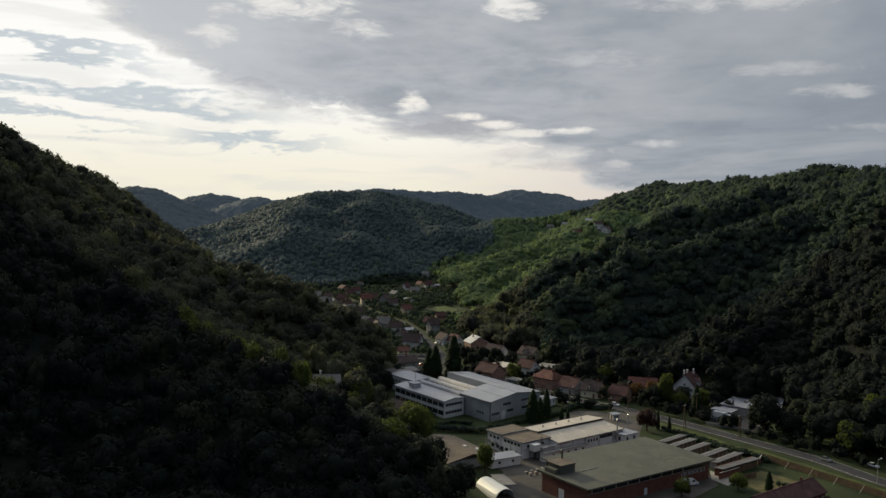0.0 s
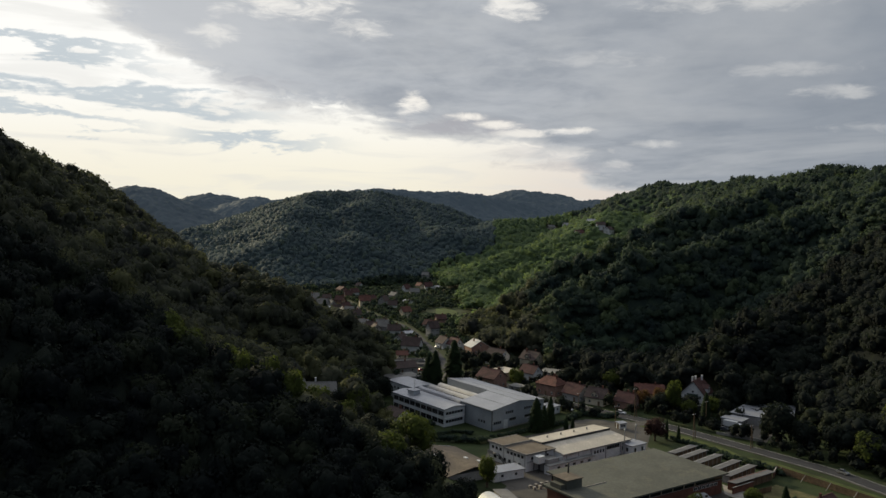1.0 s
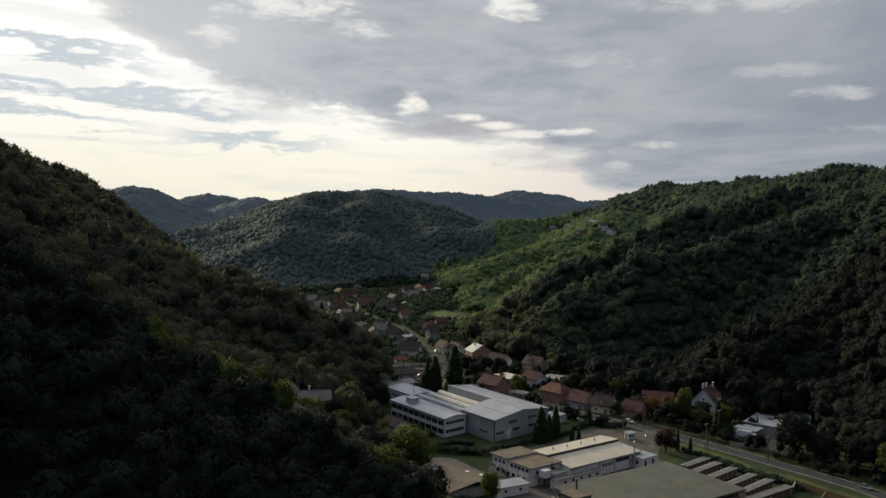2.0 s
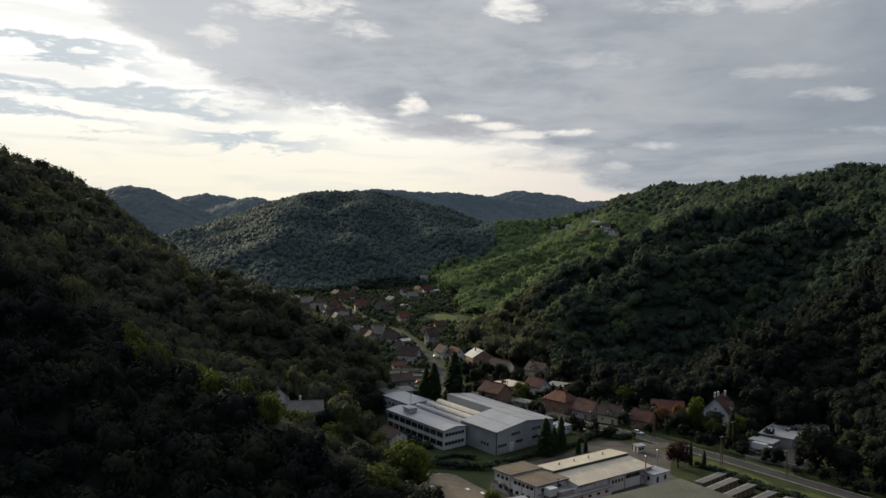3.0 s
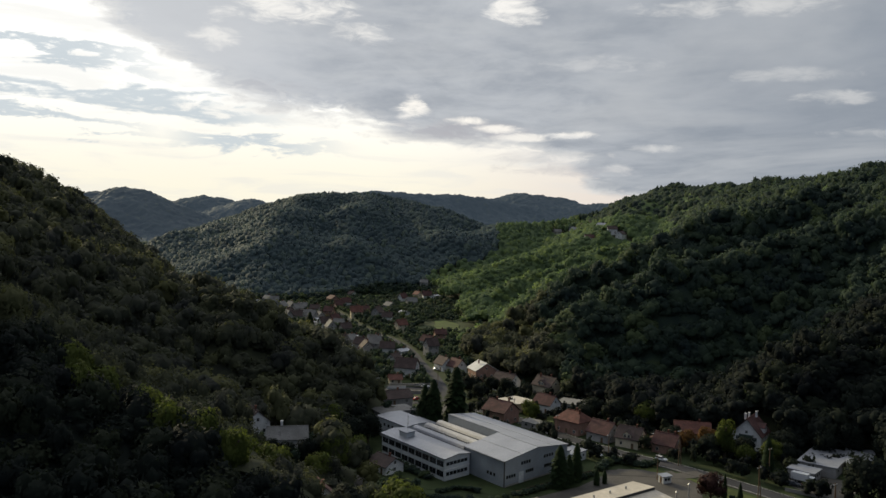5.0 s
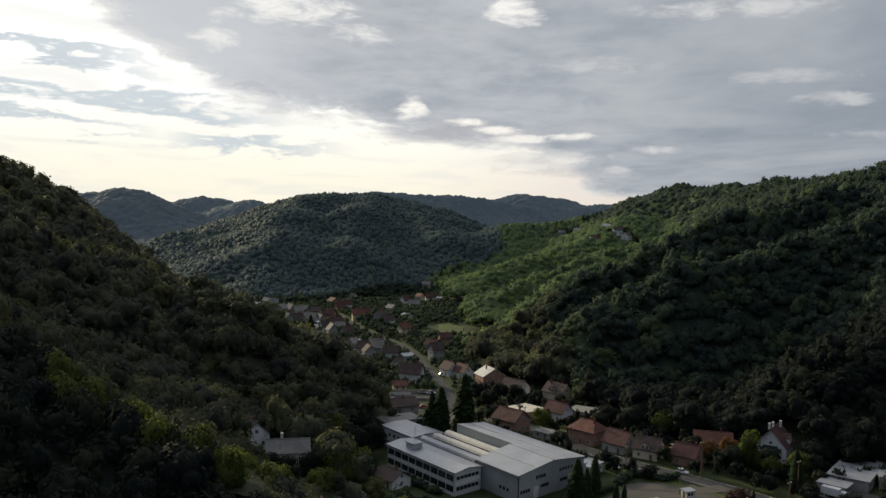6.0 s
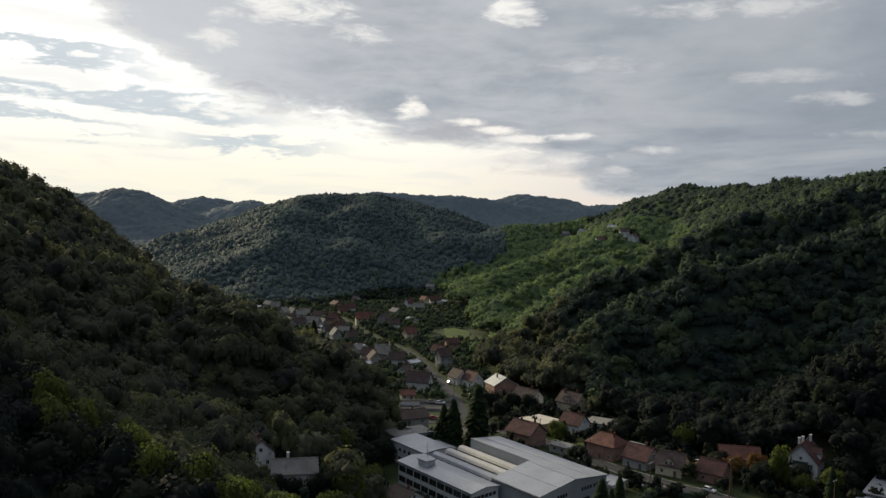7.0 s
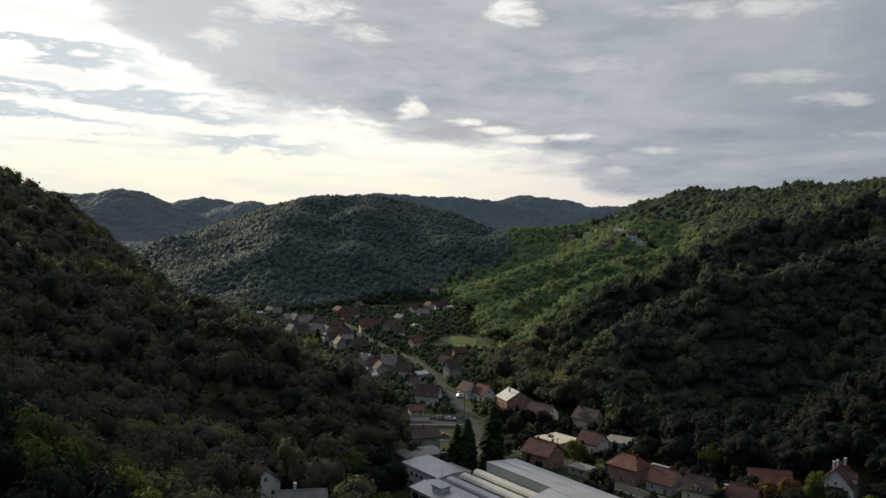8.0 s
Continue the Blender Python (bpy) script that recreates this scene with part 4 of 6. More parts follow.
def factory_hall():
    t = thing("factory_hall", "large grey metal-clad factory hall with a low gable roof", "factory", HX, HY, HRZ, z=0.0)
    part("front_wall", extrude(bmesh.new(), [(0, -0.3), (32.5, -0.3), (32.5, 8.4), (16.5, 10.2), (0, 8.4)], "y", 0, 20.4), M_CLAD, t, "grey metal cladding")
    part("wing_wall", extrude(bmesh.new(), [(18, -0.3), (32.5, -0.3), (32.5, 8.4), (18, 10.0)], "y", 20.4, 51), M_CLAD, t)
    bm = bmesh.new()
    slab(bm, [(-0.35, -0.35, 8.62), (16.5, -0.35, 10.47), (16.5, 20.7, 10.47), (-0.35, 20.7, 8.62)], 0.22)
    part("roof_slope", bm, M_METAL_ROOF, t, "pale weathered sheet-metal roof")
    bm = bmesh.new()
    slab(bm, [(16.5, -0.35, 10.47), (32.85, -0.35, 8.62), (32.85, 51.3, 8.62), (18, 51.3, 10.3), (18, 20.7, 10.3), (16.5, 20.7, 10.47)], 0.22)
    part("roof_slope", bm, M_METAL_ROOF, t, "pale weathered sheet-metal roof")
    for x, y0, y1, z0 in ((8.2, -0.3, 20.6, 9.56), (24.6, -0.3, 51.2, 9.56), (16.5, -0.3, 20.6, 10.48)):
        part("seam", boxes((x - 0.07, x + 0.07, y0, y1, z0, z0 + 0.09)), M_STEEL, t)
    part("corner_trim", boxes((-0.08, 0.2, -0.1, 0.2, 0, 8.36)), M_DARK, t)
    part("plinth", boxes((-0.06, 32.56, -0.06, 0.3, -0.3, 0.5)), M_CONCRETE, t)
    part("gutter", boxes((-0.5, -0.36, -0.3, 20.6, 8.36, 8.5)), M_STEEL, t)
    for a, b, z in (((8, 0), (13, 0), 6.4), ((19.5, 0), (25, 0), 6.6), ((25.5, 0), (31, 0), 6.6), ((0.8, 0), (5.6, 0), 3.1), ((10.5, 0), (14.5, 0), 3.3), ((20, 0), (24, 0), 3.3)):
        row(t, a, b, z, 4, 0.85, 1.05, 0, True)
    row(t, (0, 9), (0, 4), 3.0, 3, 0.9, 1.0, -90, True)
    share("gate", GATE_ME, t, Matrix.LocRotScale((8.3, 0, 0.1), None, (2.4, 1, 3.6)), "pale roller gate")
    share("gate", GATE_ME, t, Matrix.LocRotScale((18, 41, 0.1), Euler((0, 0, radians(-90))), (3.0, 1, 3.0)))
    part("side_porch", boxes((32.5, 37.5, 3.0, 9.0, -0.2, 4.6)), M_CLAD_LIGHT, t)
    part("porch_roof", boxes((32.5, 37.9, 2.6, 9.4, 4.6, 4.9)), M_METAL_ROOF, t)
    return t


def office_block():
    x, y = hall_point(-12.5, 16.8)
    t = thing("office_block", "long two-storey pale office block with window bands", "factory", x, y, HRZ, z=0.0)
    part("wall", extrude(bmesh.new(), [(0, -0.3), (11.6, -0.3), (11.6, 7.3), (5.8, 8.0), (0, 7.3)], "y", 0, 37.5), M_CLAD_LIGHT, t, "pale panel walls")
    bm = bmesh.new()
    slab(bm, [(-0.5, -0.5, 7.48), (5.8, -0.5, 8.26), (5.8, 38, 8.26), (-0.5, 38, 7.48)], 0.24)
    part("roof_slope", bm, M_METAL_ROOF, t, "pale sheet-metal roof")
    bm = bmesh.new()
    slab(bm, [(5.8, -0.5, 8.26), (11.8, -0.5, 7.5), (11.8, 38, 7.5), (5.8, 38, 8.26)], 0.24)
    part("roof_slope", bm, M_METAL_ROOF, t, "pale sheet-metal roof")
    for k in range(9):
        y0 = 0.5 + 4.1 * k
        for z in (2.1, 5.4):
            for j in range(2):
                window(t, 0, y0 + 1.05 + 1.85 * j, z, 1.75, 1.9, -90, True)
        part("pilaster", boxes((-0.14, 0.0, y0 - 0.28, y0 + 0.02, 0, 7.2)), M_CLAD_LIGHT, t)
    row(t, (0.6, 0), (10.6, 0), 5.5, 6, 1.4, 1.1, 0, True)
    row(t, (0.6, 0), (10.6, 0), 2.2, 6, 1.4, 1.2, 0, True)
    part("band", boxes((-0.1, 11.7, -0.1, 0.0, 3.5, 3.8)), M_WHITE, t)
    hut = part("roof_hut", boxes((2.6, 6.4, 25.5, 30.0, 7.4, 9.6)), M_CLAD_LIGHT, t, "pale lift hut on the roof")
    part("hut_roof", boxes((2.2, 6.8, 25.1, 30.4, 9.6, 9.85)), M_METAL_ROOF, hut)
    mast = tube(bmesh.new(), 5.0, 28, 9.8, 15.2, 0.09, 0.05)
    for z in (11.8, 13.0, 14.2):
        beam(mast, (4.3, 28, z), (5.7, 28, z), 0.05)
        beam(mast, (5.0, 27.4, z + 0.4), (5.0, 28.6, z + 0.4), 0.05)
    part("antenna", mast, M_STEEL, hut, "steel antenna mast")
    return t


def workshop():
    x, y = hall_point(-0.6, 20.2)
    t = thing("workshop", "workshop under three rounded pale roof bays", "factory", x, y, HRZ, z=0.0)
    part("wall", boxes((0.05, 18.2, 0.6, 30.5, -0.3, 7.0)), M_CLAD_LIGHT, t)
    for k in range(3):
        x0 = 0.1 + 6.05 * k
        outline = [(x0, 7.0), (x0, 7.5), (x0 + 0.5, 8.35), (x0 + 1.3, 8.75), (x0 + 2.4, 8.7), (x0 + 3.8, 8.2), (x0 + 5.2, 7.5), (x0 + 6.0, 7.15), (x0 + 6.0, 7.0)]
        bay = part("roof_bay", extrude(bmesh.new(), outline, "y", 0.4, 31), M_METAL_ROOF if k == 0 else M_BAY, t, "rounded pale roof bay")
        part("skylight_band", boxes((x0 - 0.03, x0 + 0.25, 1.5, 30, 7.15, 7.6)), M_GLASS, bay)
        part("gutter", boxes((x0 + 5.7, x0 + 6.0, 0.6, 30.8, 7.2, 7.3)), M_DARK, bay)
    for yy in (4, 11, 18, 25):
        part("roof_vent", tube(bmesh.new(), 5.6, yy, 7.2, 8.3, 0.25, 0.25, 8), M_STEEL, t)
    return t


def back_block():
    x, y = hall_point(-0.5, 55.0)
    t = thing("storage_block", "pale flat-roofed block behind the workshop", "factory", x, y, HRZ, z=0.0)
    part("wall", boxes((0, 12, 0, 20, -0.3, 7.3)), M_CLAD_LIGHT, t)
    bm = bmesh.new()
    slab(bm, [(-0.4, -0.4, 7.6), (6, -0.4, 7.95), (6, 20.4, 7.95), (-0.4, 20.4, 7.6)], 0.3)
    part("roof_slope", bm, M_METAL_ROOF, t)
    bm = bmesh.new()
    slab(bm, [(6, -0.4, 7.95), (12.4, -0.4, 7.6), (12.4, 20.4, 7.6), (6, 20.4, 7.95)], 0.3)
    part("roof_slope", bm, M_METAL_ROOF, t)
    part("annex_wall", boxes((12, 17.5, 3.0, 14.0, -0.3, 5.4)), M_CLAD_LIGHT, t)
    part("annex_roof", boxes((12.41, 17.9, 2.6, 14.4, 5.4, 5.65)), M_METAL_ROOF, t)
    row(t, (0, 16), (0, 2), 5.2, 5, 1.2, 1.1, -90, True)
    row(t, (0, 16), (0, 2), 2.2, 5, 1.2, 1.1, -90, True)
    return t


for build in (factory_hall, office_block, workshop, back_block):
    lean(build())


# ---- the white factory, its annexes and the brick hall ----
def white_factory():
    t = thing("white_factory", "white rendered factory under flat tan roofs", "factory", 17.7, 322.0, 38.4, z=0.0)
    left = part("west_wall", boxes((0, 13.3, -19, -7.8, -0.3, 6.0), (0, 13.3, -7.8, 0, -0.3, 6.4)), M_WHITE, t, "stained white rendered wall")
    part("west_roof", boxes((-0.35, 13.6, -19.4, -7.9, 6.0, 6.25)), M_FELT, t, "tan gravelled flat roof")
    part("west_roof", boxes((-0.35, 13.6, -7.8, 0.35, 6.4, 6.7)), M_FELT, t, "tan gravelled flat roof")
    for b in ((-0.5, 13.75, -8.0, -7.75, 6.1, 6.82), (-0.5, -0.3, -7.75, 0.5, 6.3, 6.8), (-0.3, 13.75, 0.3, 0.5, 6.3, 6.8), (-0.5, -0.3, -19.6, -8.0, 5.9, 6.36), (-0.3, 13.75, -19.6, -19.35, 5.9, 6.36), (13.55, 13.75, -19.35, -8.0, 5.9, 6.36)):
        part("parapet", boxes(b), M_CONCRETE, t)
    part("hall_wall", boxes((13.3, 49, -13, -5.3, -0.3, 6.3), (13.3, 49, -23.4, -13, -0.3, 5.0)), M_WHITE, t, "stained white rendered wall")
    bm = bmesh.new()
    slab(bm, [(13.2, -13.2, 7.0), (49.3, -13.2, 7.0), (49.3, -4.9, 6.5), (13.2, -4.9, 6.5)], 0.3)
    part("hall_roof", bm, M_TAN_ROOF, t, "pale tan sheet roof")
    bm = bmesh.new()
    slab(bm, [(13.2, -23.9, 5.15), (49.3, -23.9, 5.15), (49.3, -13.25, 6.2), (13.2, -13.25, 6.2)], 0.3)
    part("hall_roof", bm, M_TAN_ROOF, t, "pale tan sheet roof")
    part("clerestory", boxes((13.3, 49.0, -13.34, -13.2, 6.1, 6.75)), M_DARK, t)
    part("canopy", boxes((4, 27, -26.2, -23.95, 3.0, 3.2)), M_SLATE, t, "grey sheet canopy along the wall")
    part("canopy_wall", boxes((4.3, 26.5, -25.8, -23.5, -0.2, 2.9)), M_WHITE, t)
    row(t, (29, -23.4), (35, -23.4), 3.2, 4, 0.8, 1.1, 0, True)
    row(t, (36, -23.4), (43, -23.4), 3.8, 5, 1.25, 1.3, 0, True)
    for x0, x1, y0, z0 in ((13.2, 49.3, -24.06, 4.95), (13.2, 49.3, -13.3, 6.72), (-0.3, 13.6, -19.75, 5.95)):
        part("gutter", boxes((x0, x1, y0, y0 + 0.14, z0, z0 + 0.16)), M_DARK, t)
    for x in (15, 21, 27.2):
        part("pilaster", boxes((x, x + 0.3, -23.5, -23.38, 3.2, 4.9)), M_GREY_RENDER, t)
    for y in (-18.6, -13.0, -7.8, -0.4):
        part("pilaster", boxes((-0.1, 0.02, y, y + 0.3, 0, 5.9)), M_GREY_RENDER, t)
    part("pipe_run", beam(beam(bmesh.new(), (0.4, -19.2, 3.4), (13.2, -19.2, 3.4), 0.12), (6, -23.6, 4.45), (20, -23.6, 4.45), 0.1), M_STEEL, t)
    part("ladder", boxes((9.0, 9.06, -19.3, -19.1, 0.2, 6.9), (9.5, 9.56, -19.3, -19.1, 0.2, 6.9), *[(9.06, 9.5, -19.24, -19.18, 0.4 + 0.4 * k, 0.45 + 0.4 * k) for k in range(16)]), M_DARK, t)
    for x in (28, 35.5, 43.5):
        part("downpipe", boxes((x - 0.08, x + 0.08, -23.52, -23.38, 0, 5.0)), M_DARK, t)
    row(t, (7, -25.8), (26, -25.8), 1.9, 5, 1.3, 0.7, 0, True)
    row(t, (0, -1), (0, -7), 4.9, 3, 1.1, 1.0, -90, True)
    row(t, (0, -9), (0, -18), 4.8, 5, 1.2, 1.0, -90, True)
    row(t, (0, -2), (0, -17), 1.8, 6, 1.3, 1.1, -90, True)
    row(t, (1, -19), (12, -19), 4.4, 3, 1.1, 1.0, 0, True)
    part("balcony", boxes((-1.8, -0.02, -4, -1, 2.9, 3.1), (-1.8, -1.7, -4, -1, 3.1, 4.0)), M_CONCRETE, t)
    stair = bmesh.new()
    for k in range(14):
        box(stair, -1.3, -0.1, -6.0 - 0.32 * k, -5.7 - 0.32 * k, 3.0 - 0.2 * k, 3.06 - 0.2 * k)
    beam(stair, (-1.3, -5.7, 3.0), (-1.3, -10.5, 0.1), 0.07)
    beam(stair, (-1.3, -5.7, 4.0), (-1.3, -10.5, 1.1), 0.04)
    part("outside_stair", stair, M_DARK, t, "dark steel outside stair")
    tank = part("air_unit", boxes((2.5, 5.6, -22.5, -19.9, 3.2, 5.6)), M_FRAME, t, "white rooftop air unit on a frame")
    part("unit_frame", boxes((2.6, 2.8, -22.4, -22.2, 0, 3.2), (5.3, 5.5, -22.4, -22.2, 0, 3.2), (2.6, 2.8, -20.2, -20.0, 0, 3.2), (5.3, 5.5, -20.2, -20.0, 0, 3.2)), M_DARK, tank)
    part("silo_wall", boxes((5.7, 11.0, -24.0, -19.45, -0.2, 4.2)), M_GREY_RENDER, t)
    part("silo_roof", boxes((5.5, 11.2, -23.9, -19.42, 4.2, 4.35)), M_SLATE, t)
    for k, x in enumerate((20, 27, 34, 41)):
        part("roof_vent", tube(bmesh.new(), x, -9, 6.7, 7.6, 0.3, 0.3), M_STEEL, t)
    return t


def annex():
    c, s = math.cos(radians(38.4)), math.sin(radians(38.4))
    u, v = 44.6, -28.0
    t = thing("gatehouse", "small white flat-roofed annex with dark windows", "annex", 17.7 + c * u - s * v, 322 + s * u + c * v, 38.4, z=0.0)
    part("wall", boxes((0, 7.8, 0, 6.6, -0.2, 4.0)), M_WHITE, t)
    part("roof", boxes((-0.35, 8.15, -0.35, 6.5, 4.0, 4.25)), M_METAL_ROOF, t, "pale sheet roof")
    window(t, 1.8, 0, 2.2, 1.0, 1.9, 0, True)
    window(t, 5.8, 0, 2.4, 1.0, 1.5, 0, True)
    row(t, (0, 6), (0, 1), 2.4, 2, 1.0, 1.4, -90, True)
    for x, y in ((-0.8, 3.0), (8.5, 5.5)):
        f = thing("flue", "slender pale steel flue beside the annex", "chimney", *(t.matrix_basis @ Vector((x, y, 0)))[:2], 0, "flues", z=0.0)
        part("pipe", tube(bmesh.new(), 0, 0, 0, 9.6, 0.24, 0.22, 10), M_STEEL, f)
        part("cap", tube(bmesh.new(), 0, 0, 9.6, 10.0, 0.36, 0.1, 10), M_STEEL, f)


def brick_hall():
    t = thing("brick_hall", "low red brick hall under a wide mossy flat roof", "hall", 44.3, 255.3, 35.5, z=0.0)
    part("wall", boxes((1.2, 58.2, 1.4, 21.5, -0.3, 4.6), (10.2, 58.2, 21.5, 29.6, -0.3, 4.6)), M_BRICK, t, "red brick wall")
    part("window_band", boxes((1.3, 58.1, 1.5, 21.4, 4.6, 6.3), (10.3, 58.1, 21.4, 29.5, 4.6, 6.3)), M_GLASS, t, "dark glazed band under the eaves")
    bm = bmesh.new()
    slab(bm, [(0, 0, 6.75), (59.6, 0, 6.75), (59.6, 31, 7.15), (9.2, 31, 7.15), (9.2, 22.4, 7.04), (0, 22.4, 7.04)], 0.42)
    part("roof", bm, M_GREEN_ROOF, t, "grey-green mossy felt roof")
    part("fascia", boxes((-0.06, 59.66, -0.08, -0.01, 6.35, 6.78)), M_GREEN_ROOF, t)
    part("fascia", boxes((-0.08, -0.01, 0.0, 22.4, 6.36, 6.88)), M_GREEN_ROOF, t)
    for k in range(9):
        part("column", boxes((3 + 5.2 * k, 3.3 + 5.2 * k, 1.36, 1.48, 4.6, 6.32)), M_OCHRE, t)
    part("side_wall", boxes((1.12, 1.28, 1.4, 21.5, 4.55, 6.32)), M_BRICK, t)
    part("corner_wall", boxes((1.3, 2.7, 1.32, 1.48, 4.55, 6.32)), M_BRICK, t)
    part("sill_course", boxes((1.15, 58.25, 1.3, 1.42, 4.48, 4.6)), M_CONCRETE, t)
    row(t, (44, 1.4), (56, 1.4), 3.6, 6, 1.7, 1.0, 0)
    share("gate", GATE_ME, t, Matrix.LocRotScale((1.2, 12.5, 0), Euler((0, 0, radians(-90))), (2.4, 1, 3.2)))
    share("gate", GATE_ME, t, Matrix.LocRotScale((27, 1.4, 0), None, (1.4, 1, 2.2)))
    hut = part("roof_hut", boxes((2.6, 8.8, 14.6, 20.6, 6.9, 9.6), (0.9, 2.6, 15.4, 20.0, 6.9, 8.4)), M_GREEN_ROOF, t, "dark green hut on the roof")
    part("hut_roof", boxes((2.3, 9.1, 14.3, 20.9, 9.6, 9.8)), M_FELT, hut)
    part("stove_pipe", tube(bmesh.new(), 8.2, 20.0, 9.7, 12.4, 0.28, 0.28), M_DARK, hut)
    part("pipe_cap", tube(bmesh.new(), 8.2, 20.0, 12.5, 12.9, 0.42, 0.2), M_DARK, hut)
    part("roof_seam", boxes((9.1, 18, 13.6, 13.85, 6.9, 7.1)), M_CONCRETE, t)


def low_shed(name, label, x, y, rz, length, depth, high, wall, roof, windows=2, fall=0.25):
    t = thing(name, label, "shed", x, y, rz)
    part("wall", boxes((0, length, 0, depth, -0.8, high - 0.15)), wall, t)
    bm = bmesh.new()
    slab(bm, [(-0.35, -0.4, high), (length + 0.35, -0.4, high), (length + 0.35, depth + 0.4, high + fall), (-0.35, depth + 0.4, high + fall)], 0.2)
    part("roof", bm, roof, t)
    row(t, (0.5, 0), (length - 0.5, 0), high * 0.55, windows, 0.9, 0.8, 0, True)
    share("door", DOOR_ME, t, Matrix.LocRotScale((0, depth * 0.5, 0), Euler((0, 0, radians(-90))), (1.0, 1, 2.05)))
    return t


white_factory()
annex()
brick_hall()
low_shed("shed", "low white rendered shed with a pale roof", 18.0, 295.4, 30, 12.0, 5.5, 3.2, M_WHITE, M_METAL_ROOF, 2)
low_shed("shed", "small lean-to under a grey sheet roof", 24.0, 270.6, 108, 10.0, 4.0, 3.0, M_CONCRETE, M_SLATE, 1)
low_shed("shed", "white flat-roofed transformer building", 46.4, 387.2, 48, 9.0, 6.0, 3.4, M_WHITE, M_METAL_ROOF, 3)
low_shed("kiosk", "small white metal kiosk beside the yard entrance", 73.4, 367.2, 25, 3.4, 2.3, 2.5, M_FRAME, M_METAL_ROOF, 2)


def felt_barn():
    t = thing("barn", "wide low barn under a brown felt roof", "barn", 4.0, 308.5, -58, z=0.0)
    part("wall", boxes((-14, 14, -10, 10, -0.3, 3.0)), M_GREY_RENDER, t)
    for s in (1, -1):
        bm = bmesh.new()
        slab(bm, [(-14.6, s * 10.7, 2.95), (14.6, s * 10.7, 2.95), (14.6, 0, 4.9), (-14.6, 0, 4.9)][::s], 0.25)
        part("roof_slope", bm, M_FELT, t, "brown felt roof")
    for k, (u, v) in enumerate(((-4, -4), (3, 4), (8, 6))):
        part("roof_light", boxes((u - 0.8, u + 0.8, v - 0.5, v + 0.5, 3.9, 4.45)), M_FRAME, t)
    bm = bmesh.new()
    slab(bm, [(-17.5, 6, 3.2), (-14.7, 4, 4.2), (-14.7, 9, 3.4)], 0.2)
    part("awning", bm, M_TARP, t, "white awning at the barn's corner")


def arch_tunnel():
    """A shelter under bent sheet on hoops."""
    t = thing("arch_shelter", "arched shelter of pale corrugated sheet, open in front", "shelter", 20.6, 264.5, 116, z=0.0)
    bm, n = bmesh.new(), 12
    rings = []
    for k in range(23):
        x = 0.6 * k
        r = 3.5 + (0.07 if k % 2 else 0.0)
        rings.append([[bm.verts.new((x, q * math.cos(math.pi * i / n), q * 0.98 * math.sin(math.pi * i / n))) for i in range(n + 1)] for q in (r, r - 0.12)])
    for a, b in zip(rings, rings[1:]):
        for i in range(n):
            bm.faces.new((a[0][i], b[0][i], b[0][i + 1], a[0][i + 1]))
            bm.faces.new((a[1][i], a[1][i + 1], b[1][i + 1], b[1][i]))
    for e in (rings[0], rings[-1]):
        for i in range(n):
            bm.faces.new((e[0][i], e[0][i + 1], e[1][i + 1], e[1][i]))
    part("sheet", bm, M_TARP, t, "pale corrugated sheet")
    part("end_wall", extrude(bmesh.new(), [(3.3 * math.cos(math.pi * i / n), 3.25 * math.sin(math.pi * i / n)) for i in range(n + 1)], "x", 12.8, 13.0), M_WOOD, t)


felt_barn()
arch_tunnel()


def garage_row(x, y, rz, length, depth, high, roof, wall):
    t = thing("garage_row", "long low row of garages under a narrow flat roof", "garage", x, y, rz, "garage rows", z=0.0)
    part("back_wall", boxes((0, length, depth - 0.3, depth, -0.2, high - 0.2)), wall, t)
    for k in range(int(length / 3) + 1):
        part("partition", boxes((3 * k, 3 * k + 0.25, 0.3, depth - 0.3, -0.2, high - 0.2)), wall, t)
    for k in range(int(length / 3)):
        share("gate", GARAGE_ME, t, Matrix.LocRotScale((3 * k + 1.62, 0.42, 0), None, (2.7, 1, 2.2)))
    bm = bmesh.new()
    slab(bm, [(-0.4, -0.4, high), (length + 0.4, -0.4, high), (length + 0.4, depth + 0.3, high - 0.25), (-0.4, depth + 0.3, high - 0.25)], 0.2)
    part("roof", bm, roof, t)


GARAGE_ME = data_of(extrude(bmesh.new(), RIBS, "x", -0.5, 0.5), "gate", M_WOOD)
for gx0, gy0, glen in ((85.0, 325.0, 15.0), (85.2, 317.5, 18.0), (88.8, 311.8, 18.0), (93.0, 305.0, 18.0), (96.6, 299.6, 18.0)):
    garage_row(gx0, gy0, 44, glen, 2.7, 2.8, M_GARAGE_ROOF, M_GREY_RENDER)
garage_row(95.8, 291.4, 38, 22.0, 3.0, 3.0, M_GARAGE_ROOF, M_BRICK)


# ---- houses ----
CHIMNEY_ME = data_of(boxes((-0.3, 0.3, -0.3, 0.3, 0, 1.7), (-0.36, 0.36, -0.36, 0.36, 1.7, 1.82)), "chimney", M_BRICK)
WHITE_CHIMNEY_ME = data_of(boxes((-0.35, 0.35, -0.35, 0.35, 0, 2.2), (-0.42, 0.42, -0.42, 0.42, 2.2, 2.35)), "chimney", M_WHITE)


